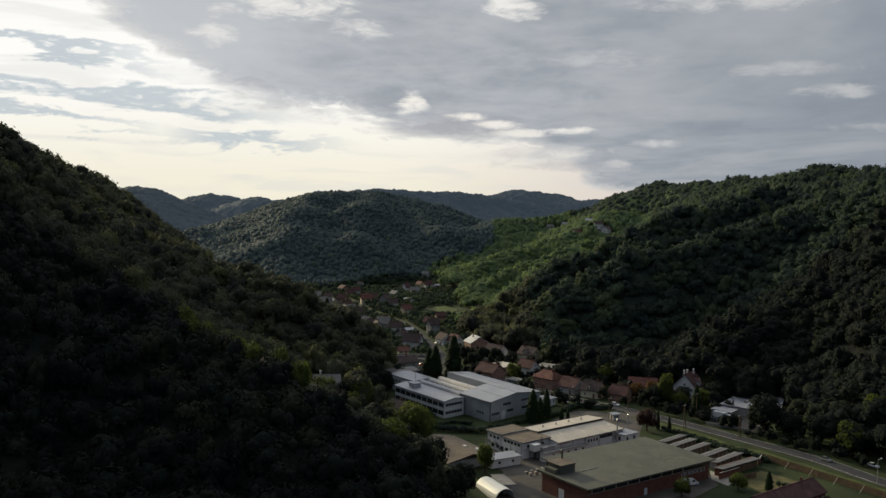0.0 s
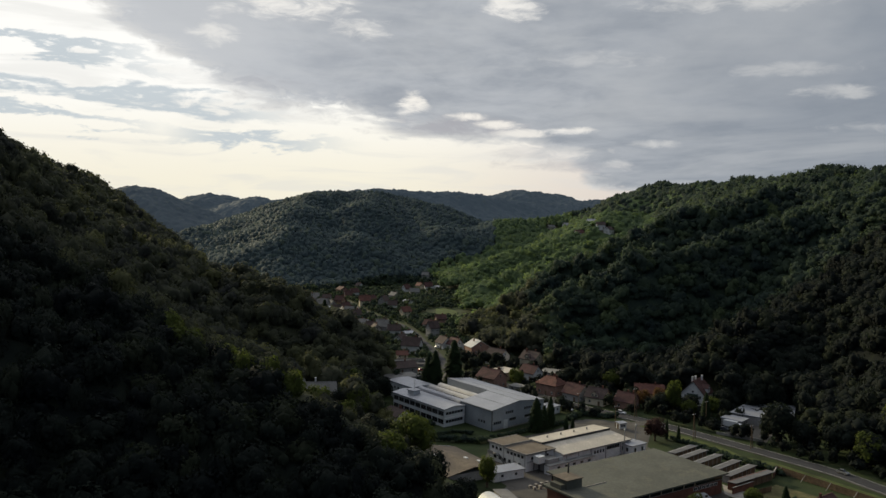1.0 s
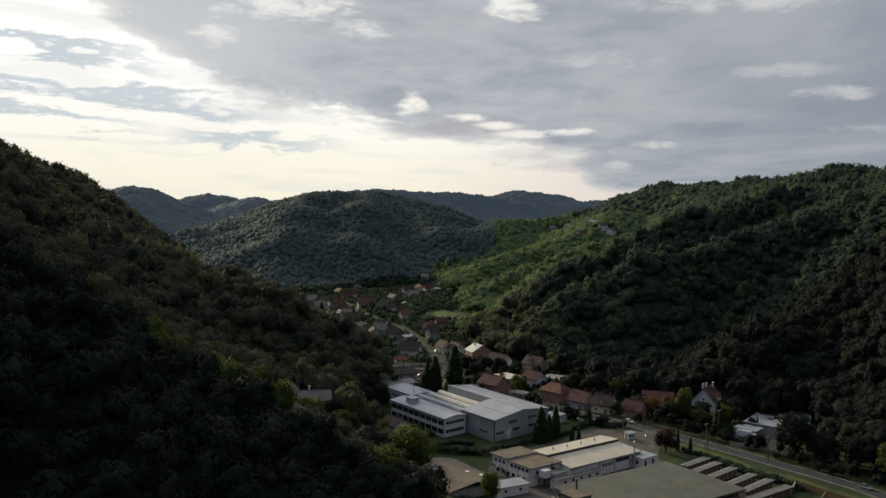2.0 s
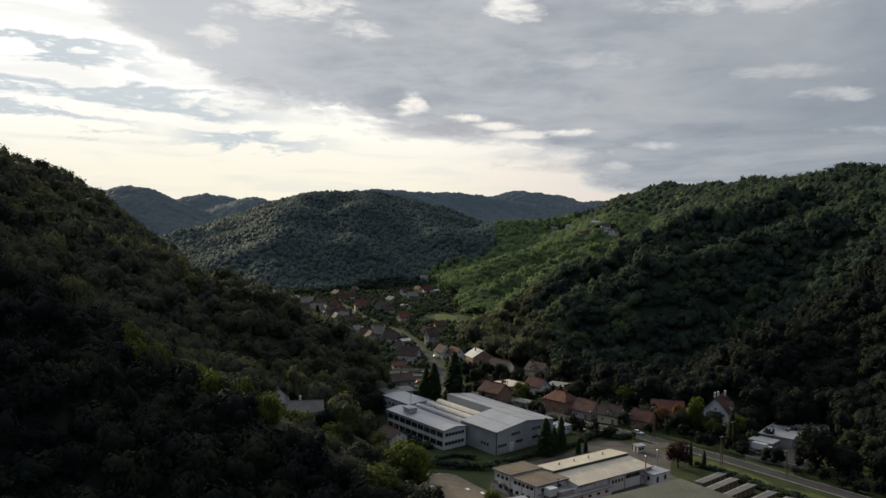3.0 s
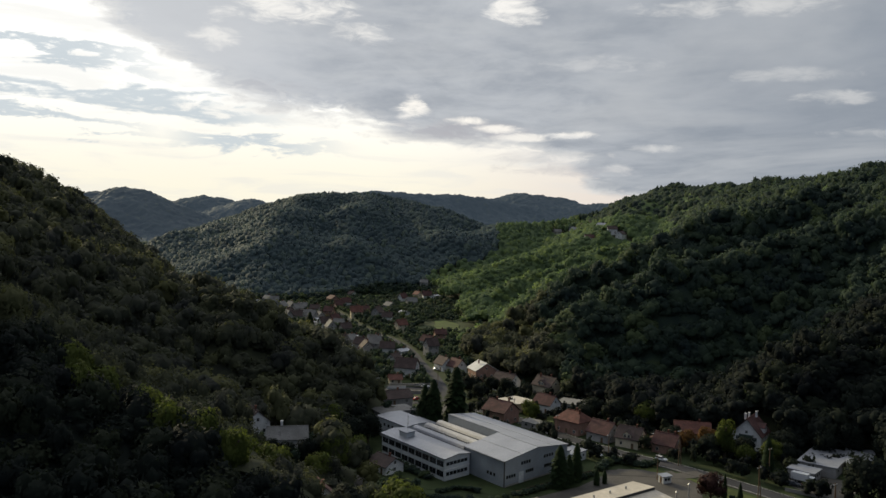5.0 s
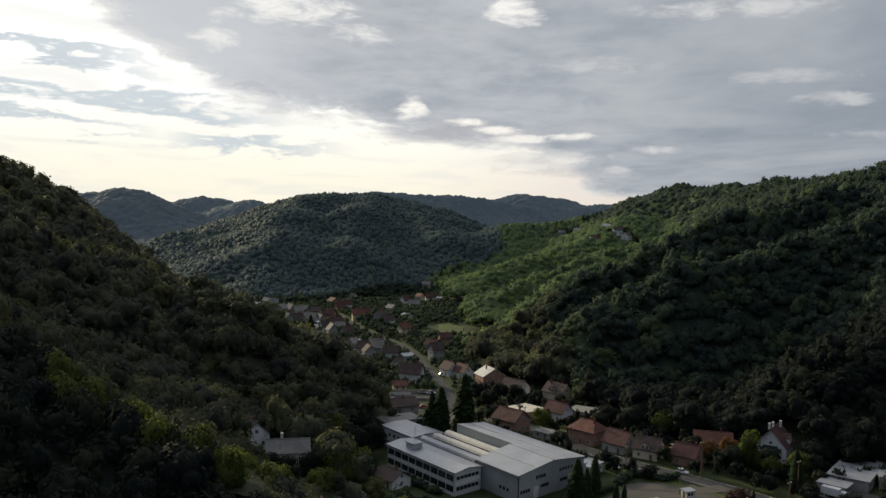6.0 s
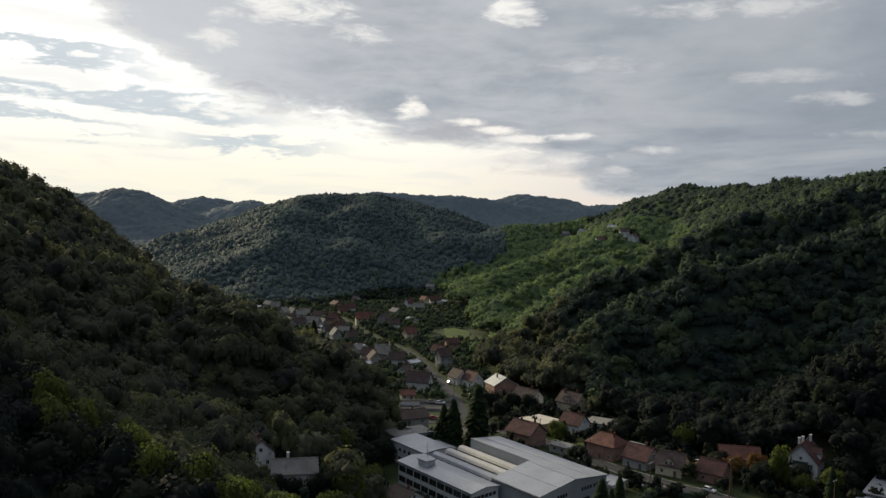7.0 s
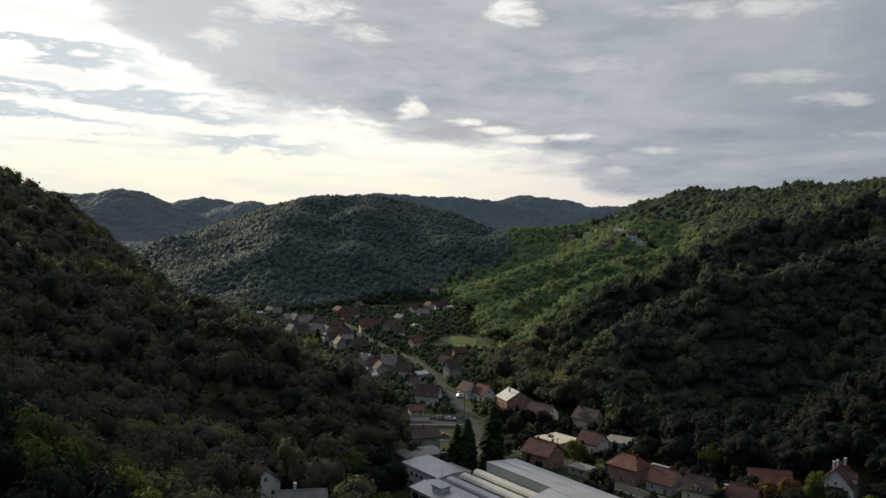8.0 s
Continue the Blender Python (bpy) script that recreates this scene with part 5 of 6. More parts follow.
def house(label, x, y, rz, length, wide, eave, ridge, wall, roof, z=None, hip=0.0, chimneys=((0.2, 0.0),), dormer=None, rich=True, name="house", group="houses", white_stack=False, roof_label=""):
    """A house whose ridge runs along its own x. hip: share of the half length by which the ridge is drawn in. dormer: the side (-1 or 1) it looks to."""
    t = thing(name, label, "house", x, y, rz, group, z)
    hl, hw = length / 2, wide / 2
    if hip:
        body = boxes((-hl, hl, -hw, hw, -2.0, eave))
    else:
        body = extrude(bmesh.new(), [(-hw, -2.0), (hw, -2.0), (hw, eave), (0, ridge - 0.15), (-hw, eave)], "x", -hl, hl)
    part("wall", body, wall, t)
    over, drop = 0.55, 0.55 * (ridge - eave) / hw
    inner = hl * (1 - hip) if hip else hl + over
    thick = 0.22
    for s in (-1, 1):
        bm = bmesh.new()
        corners = [(-hl - over, s * (hw + over), eave - drop + thick), (hl + over, s * (hw + over), eave - drop + thick), (inner, 0, ridge + thick), (-inner, 0, ridge + thick)]
        slab(bm, corners if s < 0 else corners[::-1], thick)
        slope = part("roof_slope", bm, roof, t, roof_label)
    if hip:
        for s in (-1, 1):
            bm = bmesh.new()
            corners = [(s * (hl + over), -hw - over, eave - drop + thick), (s * (hl + over), hw + over, eave - drop + thick), (s * inner, 0, ridge + thick)]
            slab(bm, corners if s > 0 else corners[::-1], thick)
            part("roof_slope", bm, roof, t)
    part("ridge_cap", boxes((-inner, inner, -0.16, 0.16, ridge + thick - 0.1, ridge + thick + 0.1)), roof, t)
    for cx, cy in chimneys:
        top = ridge - abs(cy) * 2 * (ridge - eave) / wide
        share("chimney", WHITE_CHIMNEY_ME if white_stack else CHIMNEY_ME, t, pose(cx * length, cy * wide, top - 0.5))
    floors = max(1, int(eave / 2.7))
    n = max(2, int(length / 3.2)) if rich else max(2, int(length / 4.5))
    for f in range(floors):
        z0 = 1.55 + 2.75 * f
        for k in range(n):
            u = -hl + (k + 0.5) * length / n
            if f == 0 and k == n // 2:
                share("door", DOOR_ME, t, Matrix.LocRotScale((u, -hw, 0.0), None, (1.05, 1, 2.1)))
            else:
                window(t, u, -hw, z0, 1.05, 1.3, 0)
            window(t, u, hw, z0, 1.05, 1.3, 180)
        m = 2 if rich else 1
        for k in range(m):
            v = -hw + (k + 0.5) * wide / m
            window(t, hl, v, z0, 1.0, 1.3, 90)
            window(t, -hl, v, z0, 1.0, 1.3, -90)
    if not hip and ridge - eave > 2.2:
        window(t, hl, 0, eave + 0.9, 0.95, 1.15, 90)
        window(t, -hl, 0, eave + 0.9, 0.95, 1.15, -90)
    if dormer:
        dw, dh = 3.4, eave + (ridge - eave) * 0.62
        face = dormer * (hw - 0.02)
        bm = bmesh.new()
        extrude(bm, [(-dw / 2, eave - 0.3), (dw / 2, eave - 0.3), (dw / 2, dh - 1.1), (0, dh + 0.2), (-dw / 2, dh - 1.1)], "y", dormer * 0.6, face)
        d = part("dormer", bm, wall, t)
        for s in (-1, 1):
            bm = bmesh.new()
            c = [(s * (dw / 2 + 0.35), face + dormer * 0.3, dh - 1.2), (s * (dw / 2 + 0.35), dormer * 0.4, dh - 1.2), (0, dormer * 0.4, dh + 0.4), (0, face + dormer * 0.3, dh + 0.4)]
            slab(bm, c if s * dormer > 0 else c[::-1], 0.15)
            part("dormer_roof", bm, roof, d)
        for s in (-0.75, 0.75):
            window(d, s, face, dh - 1.5, 0.95, 1.2, 0 if dormer < 0 else 180)
    return t


house("tall unfinished brick house with one pale sheet-metal roof side", 20.5, 526, -69, 10.5, 11.5, 7.2, 10.6, M_PINK_BRICK, M_SHEET, chimneys=((0.05, -0.2),), roof_label="bright sheet-metal roof")
house("white gabled house under a dark red tiled roof", 31.5, 508, -42, 11.31, 8.27, 5.21, 8.65, M_WHITE, M_TILE_DARK)
house("cream house with a white gabled dormer and dark roof", 50.5, 500, -47, 10.88, 8.7, 5.21, 9.02, M_CREAM, M_TILE_DARK, dormer=-1, chimneys=((0.2, 0.05), (-0.3, -0.1)))
house("pink brick house with a red tiled roof", 25, 446, -43, 11.31, 10.01, 5.21, 8.83, M_PINK_BRICK, M_TILE, chimneys=((-0.2, 0.0), (0.3, 0.1)))
house("white gabled cottage with a red tiled roof", 46.5, 466, -45, 9.57, 7.39, 4.09, 7.54, M_WHITE, M_TILE)
house("brick house under an orange-red hipped roof", 53.5, 432, -46, 11.74, 9.57, 5.39, 8.46, M_PINK_BRICK, M_TILE_BRIGHT, hip=0.45, chimneys=((0.05, 0.1), (0.3, -0.1)))
house("long house with a dark red tiled roof beside the road", 63.5, 421, -45, 9.57, 9.13, 3.6, 7.4, M_GREY_RENDER, M_TILE)
house("old cream house with a dark roof and white dormers", 72.5, 413, -36, 9.13, 7.83, 3.8, 7.4, M_CREAM, M_TILE_DARK, dormer=-1, chimneys=((0.25, 0.0),))
house("brick roadside house with weathered red roof", 84.5, 406, -40, 8.7, 7.39, 3.6, 7, M_PINK_BRICK, M_TILE, chimneys=((0.0, 0.1), (0.35, 0.0)))
house("house behind garden trees with a bright orange roof", 98, 421, -12, 13.05, 8.7, 4.65, 7.91, M_OCHRE, M_TILE_BRIGHT)
villa = house("tall white villa with a steep red roof and white chimneys", 119, 416, -124, 12.18, 10.88, 5.77, 11.41, M_WHITE, M_TILE, dormer=1, chimneys=((0.28, -0.12), (0.1, -0.05), (-0.25, 0.1)), white_stack=True)
part("balcony", boxes((6.1, 7.3, -2.4, 2.4, 4.7, 4.9), (7.2, 7.3, -2.4, 2.4, 4.9, 5.9), (6.1, 7.2, -2.4, -2.3, 4.9, 5.9), (6.1, 7.2, 2.3, 2.4, 4.9, 5.9)), M_SHUTTER, villa, "dark green timber balcony")
for v in (-3.55, -1.88, 1.88, 3.55):
    part("shutter", boxes((6.1, 6.17, v - 0.3, v + 0.3, 3.6, 5.0)), M_SHUTTER, villa, "dark green shutter")
for s in (-1, 1):
    part("bargeboard", beam(bmesh.new(), (6.7, s * 5.9, 5.2), (6.7, 0, 11.7), 0.14), M_TILE_DARK, villa)
house("small house with a rusty roof among trees", -18.0, 374, -48, 9, 7.5, 2.9, 5.2, M_WHITE, M_TILE_DARK, rich=False)
house("low white house under a grey roof among trees", -47, 349, 12, 11.6, 6.8, 3.8, 6.6, M_WHITE, M_SLATE, chimneys=((-0.15, 0.1),), white_stack=True)
house("white gabled cottage half hidden by trees", -60, 361, -62, 9.5, 8, 4.2, 7.8, M_WHITE, M_TILE_DARK)
house("small white cottage with a dark red roof on the slope", -30, 303, -68, 8, 7, 3.0, 6.2, M_WHITE, M_TILE)
house("long brick house with a maroon roof", 105.5, 263, 37.5, 32, 9, 3.4, 6.4, M_BRICK, M_TILE, chimneys=((0.3, 0.0),))
low_shed("shed", "low outbuilding with a broad pale flat roof", 42.0, 468.5, 132, 12.5, 12.0, 4.0, M_OCHRE, M_TAN_ROOF, 3)
low_shed("shed", "grey flat-roofed outbuilding below the woods", 51.0, 468.6, -30, 12.0, 9.5, 3.8, M_GREY_RENDER, M_SLATE, 3)
low_shed("shed", "small depot shed with a pale metal roof", 125.1, 372.7, 50, 7.5, 8.6, 3.2, M_GREY_RENDER, M_METAL_ROOF, 3)
low_shed("depot", "broad depot shed under a pale sheet roof", 134.7, 377.5, 54, 25, 12.5, 3.9, M_GREY_RENDER, M_METAL_ROOF, 4)
low_shed("depot", "second pale-roofed shed of the depot", 149.0, 379, 66, 23, 9, 4.1, M_GREY_RENDER, M_METAL_ROOF, 3)
low_shed("shed", "small bright-roofed shed between houses", 60.5, 436, -45, 6, 4.5, 3.6, M_WHITE, M_METAL_ROOF, 1)
low_shed("shed", "dark flat-roofed garage beside the house", 33.0, 437, -45, 8, 5, 2.8, M_GREY_RENDER, M_SLATE, 2)
low_shed("shed", "low dark-roofed building behind the factory", -24.0, 428, 32, 16, 9, 3.6, M_GREY_RENDER, M_SLATE, 4)
house("low grey house with a long dark roof behind the conifers", -22.0, 455, 28, 17, 9, 3.0, 5.4, M_GREY_RENDER, M_TILE_DARK, rich=False)
house("small dark-roofed house beside the side road", -33.0, 470, 40, 10, 8, 3.0, 5.6, M_GREY_RENDER, M_SLATE, rich=False)


def ruined_house():
    """Low walls with a half-fallen roof, open to the sky."""
    t = thing("ruined_house", "roofless brick house with fallen pale roof sheets", "house", 78.6, 411.5, -38)
    part("wall", boxes((0, 7.5, 0, 0.35, -0.5, 3.4), (0, 7.5, 6.0, 6.35, -0.5, 4.2), (0, 0.35, 0.35, 6.0, -0.5, 3.8), (7.15, 7.5, 0.35, 6.0, -0.5, 4.6)), M_PINK_BRICK, t)
    part("floor", boxes((0.35, 7.15, 0.35, 6.0, 0.2, 0.5)), M_TILE, t, "rubble of red tiles")
    bm = bmesh.new()
    slab(bm, [(-0.3, 3.4, 4.7), (5.2, 3.7, 5.0), (5.0, 6.8, 4.3), (-0.3, 6.8, 4.1)], 0.12)
    part("roof_sheet", bm, M_SHEET, t, "bent pale roof sheet")
    bm = bmesh.new()
    slab(bm, [(3.6, -0.4, 3.5), (7.9, -0.4, 3.7), (7.9, 2.4, 5.0), (4.2, 2.2, 4.6)], 0.12)
    part("roof_sheet", bm, M_SHEET, t)
    for k in range(4):
        part("rafter", beam(bmesh.new(), (1.2 + 1.5 * k, 0.2, 3.4), (1.2 + 1.5 * k, 3.6, 5.1), 0.07), M_WOOD, t)


ruined_house()

# the village farther up the valley: x, y, turn, length, width, eave, rise of the roof
VILLAGE_LOOKS = [(M_WHITE, M_TILE_DARK, "white house with a dark weathered roof"), (M_GREY_RENDER, M_TILE_DARK, "grey house with a dark tiled roof"), (M_WHITE, M_TILE, "white house with a red tiled roof"),
                 (M_CREAM, M_TILE_BRIGHT, "cream house with an orange roof"), (M_GREY_RENDER, M_SLATE, "grey house with a grey roof"), (M_PINK_BRICK, M_TILE, "brick house with a red roof"), (M_WHITE, M_METAL_ROOF, "low white house with a bright metal roof")]
VILLAGE = [
    (-18.5, 538, -8, 11, 8, 5.2, 4.2, 0), (-23.5, 518, 5, 6.2, 5.5, 2.6, 1.7, 3), (0.7, 557.4, -50, 8.4, 7, 3.9, 3.4, 0), (8, 551, -45, 8.4, 7, 3.9, 3.6, 2), (-164, 842, 20, 7.2, 6.2, 2.8, 1.0, 6), (-155, 848, -40, 7.2, 6.2, 4.8, 2.6, 4), (-148, 842, 5, 7.2, 6.2, 3.6, 3.8, 4), (-132, 792, 55, 7.2, 6.2, 5.4, 3.2, 4),
    (-122, 763, -15, 7.2, 6.2, 4.4, 2.6, 1), (-128, 810, -60, 7.2, 6.2, 3.0, 3.8, 4), (-118, 785, 35, 7.2, 6.2, 4.8, 3.2, 4), (-118, 808, 20, 7.2, 6.2, 3.6, 2.6, 4), (-117, 732, -40, 7.2, 6.2, 5.4, 3.8, 4), (-111, 742, 5, 7.2, 6.2, 4.4, 3.2, 1), (-108, 765, 55, 7.2, 6.2, 3.0, 2.6, 4), (-100, 741, -15, 7.2, 6.2, 4.8, 3.8, 4),
    (-95, 713, -60, 7.2, 6.2, 2.8, 1.0, 6), (-92, 732, 35, 7.2, 6.2, 2.8, 1.0, 6), (-85, 705, 20, 7.2, 6.2, 4.4, 3.8, 0), (-96, 753, -40, 7.2, 6.2, 3.0, 3.2, 4), (-104, 785, 5, 7.2, 6.2, 4.8, 2.6, 1), (-81, 728, 55, 7.2, 6.2, 3.6, 3.8, 5), (-90, 766, -15, 7.2, 6.2, 5.4, 3.2, 5), (-100, 864, -60, 9.7, 7.8, 4.4, 2.6, 5),
    (-90, 829, 35, 7.2, 6.2, 3.0, 3.8, 5), (-85, 837, 20, 7.2, 6.2, 4.8, 3.2, 2), (-88, 915, -40, 7.2, 6.2, 3.6, 2.6, 0), (-68.5, 766.0, 5, 9.1, 7.3, 5.4, 3.8, 3), (-71, 786, 55, 7.2, 6.2, 4.4, 3.2, 1), (-76, 716, -15, 7.2, 6.2, 3.0, 2.6, 4), (-78, 685, -60, 7.2, 6.2, 4.8, 3.8, 4), (-68, 687, 35, 7.2, 6.2, 3.6, 3.2, 1),
    (-58, 652, -40, 7.2, 6.2, 2.8, 1.0, 6), (-64, 637, 5, 7.2, 6.2, 3.0, 3.2, 0), (-58, 629, 55, 7.2, 6.2, 4.8, 2.6, 4), (-67, 615, -15, 7.2, 6.2, 3.6, 3.8, 1), (-75, 623, -60, 7.2, 6.2, 2.8, 1.0, 6), (-58, 608, 35, 7.2, 6.2, 2.8, 1.0, 6), (-51, 594, 20, 7.2, 6.2, 2.8, 1.0, 6), (-50, 614, -40, 7.2, 6.2, 4.8, 3.2, 1),
    (-65, 796, 5, 7.3, 6.2, 3.6, 2.6, 5), (-52, 768, 55, 8.4, 6.7, 5.4, 3.8, 1), (-43, 747, -15, 7.2, 6.2, 4.4, 3.2, 0), (-47, 835, -60, 8.5, 6.8, 3.0, 2.6, 4), (-38, 883, 35, 7.2, 6.2, 4.8, 3.8, 2), (-29, 865, 20, 8.9, 7.1, 3.6, 3.2, 4), (-25, 908, -40, 7.2, 6.2, 5.4, 2.6, 3), (-16, 897, 5, 7.6, 6.2, 4.4, 3.8, 2),
    (-8, 890, 55, 7.2, 6.2, 2.8, 1.0, 6), (-21, 991, -15, 7.6, 6.2, 7.5, 2.6, 4), (-32, 790, -60, 7.2, 6.2, 2.8, 1.0, 6), (-30, 698, 35, 7.5, 6.2, 5.4, 3.2, 3), (-44, 633, 20, 7.2, 6.2, 4.4, 2.6, 4), (-33, 600, 5, 8.3, 6.6, 4.8, 3.2, 0), (-27, 570, 55, 7.2, 6.2, 3.6, 2.6, 0), (-41, 614, -15, 7.2, 6.2, 5.4, 3.8, 4),
    (-46, 605, -60, 7.2, 6.2, 4.4, 3.2, 1), (-24.3, 601.0, 35, 7.2, 6.2, 2.8, 1.0, 6), (-7, 604, 20, 7.2, 6.2, 6.5, 3.8, 1), (-10, 639, -40, 7.2, 6.2, 3.6, 3.2, 2), (-2, 659, 5, 7.2, 6.2, 5.4, 2.6, 5),
]
for vx, vy, vrz, vl, vw, ve, vr, look_no in VILLAGE:
    vwall, vroof, vlabel = VILLAGE_LOOKS[look_no]
    house(vlabel + " in the village", vx, vy, vrz + 12 * math.sin(vx * 1.7 + vy), vl, vw, ve, ve + vr, vwall, vroof, rich=False, group="village houses", chimneys=((0.2, 0.05),))
# houses scattered on the far hillside
HILLSIDE = [(194, 1301, 10, 0), (203, 1277, -20, 0), (180, 1310, 30, 6), (186, 1058, 0, 0), (159, 1049, 15, 2), (186, 1124, -35, 6), (158, 1316, 20, 4), (193, 1043, 50, 0)]
for vx, vy, vrz, look_no in HILLSIDE:
    vwall, vroof, vlabel = VILLAGE_LOOKS[look_no]
    house(vlabel + " on a wooded hillside", vx, vy, vrz, 10, 8, 4.6, 7.8, vwall, vroof, rich=False, group="hillside houses")

# ---- single trees, hedges and gardens ----
RNG = np.random.default_rng(11)


def shape_mesh(name, shape, mat):
    v, f = shape[:2]
    me = bpy.data.meshes.new(name)
    me.from_pydata([tuple(p) for p in v], [], [tuple(int(i) for i in t) for t in f])
    me.materials.append(mat)
    me.attributes.new("tone", "FLOAT", "POINT").data.foreach_set("value", np.full(len(v), RNG.uniform(0.2, 0.8), np.float32))
    if len(shape) > 2:
        me.shade_smooth()
        me.normals_split_custom_set_from_vertices(shape[2])
    return me


def trunk_mesh():
    """A tapered stem one metre high with four limbs that rise into the crown."""
    bm = tube(bmesh.new(), 0, 0, -0.06, 0.72, 0.045, 0.018, 7)
    for k in range(4):
        ang = 1.57 * k + 0.4
        beam(bm, (0, 0, 0.34 + 0.07 * k), (0.2 * math.cos(ang), 0.2 * math.sin(ang), 0.62 + 0.06 * k), 0.010)
    return data_of(bm, "trunk", M_BARK)


TRUNK_ME = trunk_mesh()
CROWNS = {}
# the dark crowns share the shade-darkened leaf colour
for key, mat in (("dark", M_LEAF_SHADED), ("light", M_LEAF_LIGHT), ("rust", M_LEAF_RUST), ("purple", M_LEAF_PURPLE)):
    CROWNS[key] = [shape_mesh("crown", crown_shape(RNG, 10, 800, 0.075), mat) for _ in range(4 if key in ("dark", "light") else 1)]
SPRUCES = [shape_mesh("crown", conifer_shape(RNG, 40, 15, 0.19), M_NEEDLE) for _ in range(3)]
TREE_WORDS = {"dark": "broadleaf tree with a dense dark green crown", "light": "broadleaf tree with a light yellow-green crown", "rust": "small tree with a rust-brown crown", "purple": "ornamental tree with dark purple leaves"}


def tree(x, y, high, radius, key="dark", where="standing in the valley"):
    t = thing("tree", TREE_WORDS[key] + " " + where, "tree", x, y, RNG.uniform(0, 360), "trees")
    share("trunk", TRUNK_ME, t, Matrix.Diagonal((high, high, high, 1)))
    me = CROWNS[key][int(RNG.integers(len(CROWNS[key])))]
    rise = high * 0.5
    share("crown", me, t, Matrix.Translation((0, 0, high - rise)) @ Matrix.Diagonal((radius, radius, rise, 1)))


def spruce(x, y, high, slim=1.0, where="beside the factory"):
    t = thing("conifer", "tall dark green conifer " + where, "tree", x, y, RNG.uniform(0, 360), "conifers")
    share("trunk", TRUNK_ME, t, Matrix.Diagonal((high * 0.5, high * 0.5, high, 1)))
    share("crown", SPRUCES[int(RNG.integers(3))], t, Matrix.Diagonal((high * slim, high * slim, high, 1)))


for tx, ty, th, slim in ((5.8, 432, 25.5, 1.05), (-3.2, 430, 20.5, 1.05), (-6.6, 432, 18, 1.0)):
    spruce(tx, ty, th, slim, "behind the grey hall")
# lighter leaves stand in for sunlit crowns along the rim of the spur
for tx, ty, th, r in ((-59, 270, 17, 5.2), (-51, 268, 16, 4.8), (-44, 266, 15, 4.4), (-47, 283, 12, 4.4), (-57, 295, 13, 4.8), (-42, 299, 11.5, 4.2), (-79, 272, 17, 5.0), (-85, 283, 17, 5.4), (-74, 297, 16, 4.6), (-66, 281, 16, 4.2)):
    tree(tx, ty, th, r, "light", "painted sunlit on the spur")
for tx, ty, th, r in ((-50, 338.5, 8.5, 3.2), (-45.5, 339, 8, 3.0), (-39.5, 340, 9, 3.4)):
    tree(tx, ty, th, r, "dark", "by a white house")
spruce(-88, 655, 18, 1.1, "among the village houses")
for tx, ty, th, slim in ((38.5, 361, 14, 1.15), (42, 364.5, 10, 1.0), (45, 368, 13, 0.85), (51, 364, 6, 0.9), (54, 366, 5, 0.9), (89, 353, 8.5, 0.55), (93, 350.5, 6.5, 0.7), (107, 279, 6.5, 1.1), (112, 379, 14, 0.8)):
    spruce(tx, ty, th, slim, "at the edge of the yard")
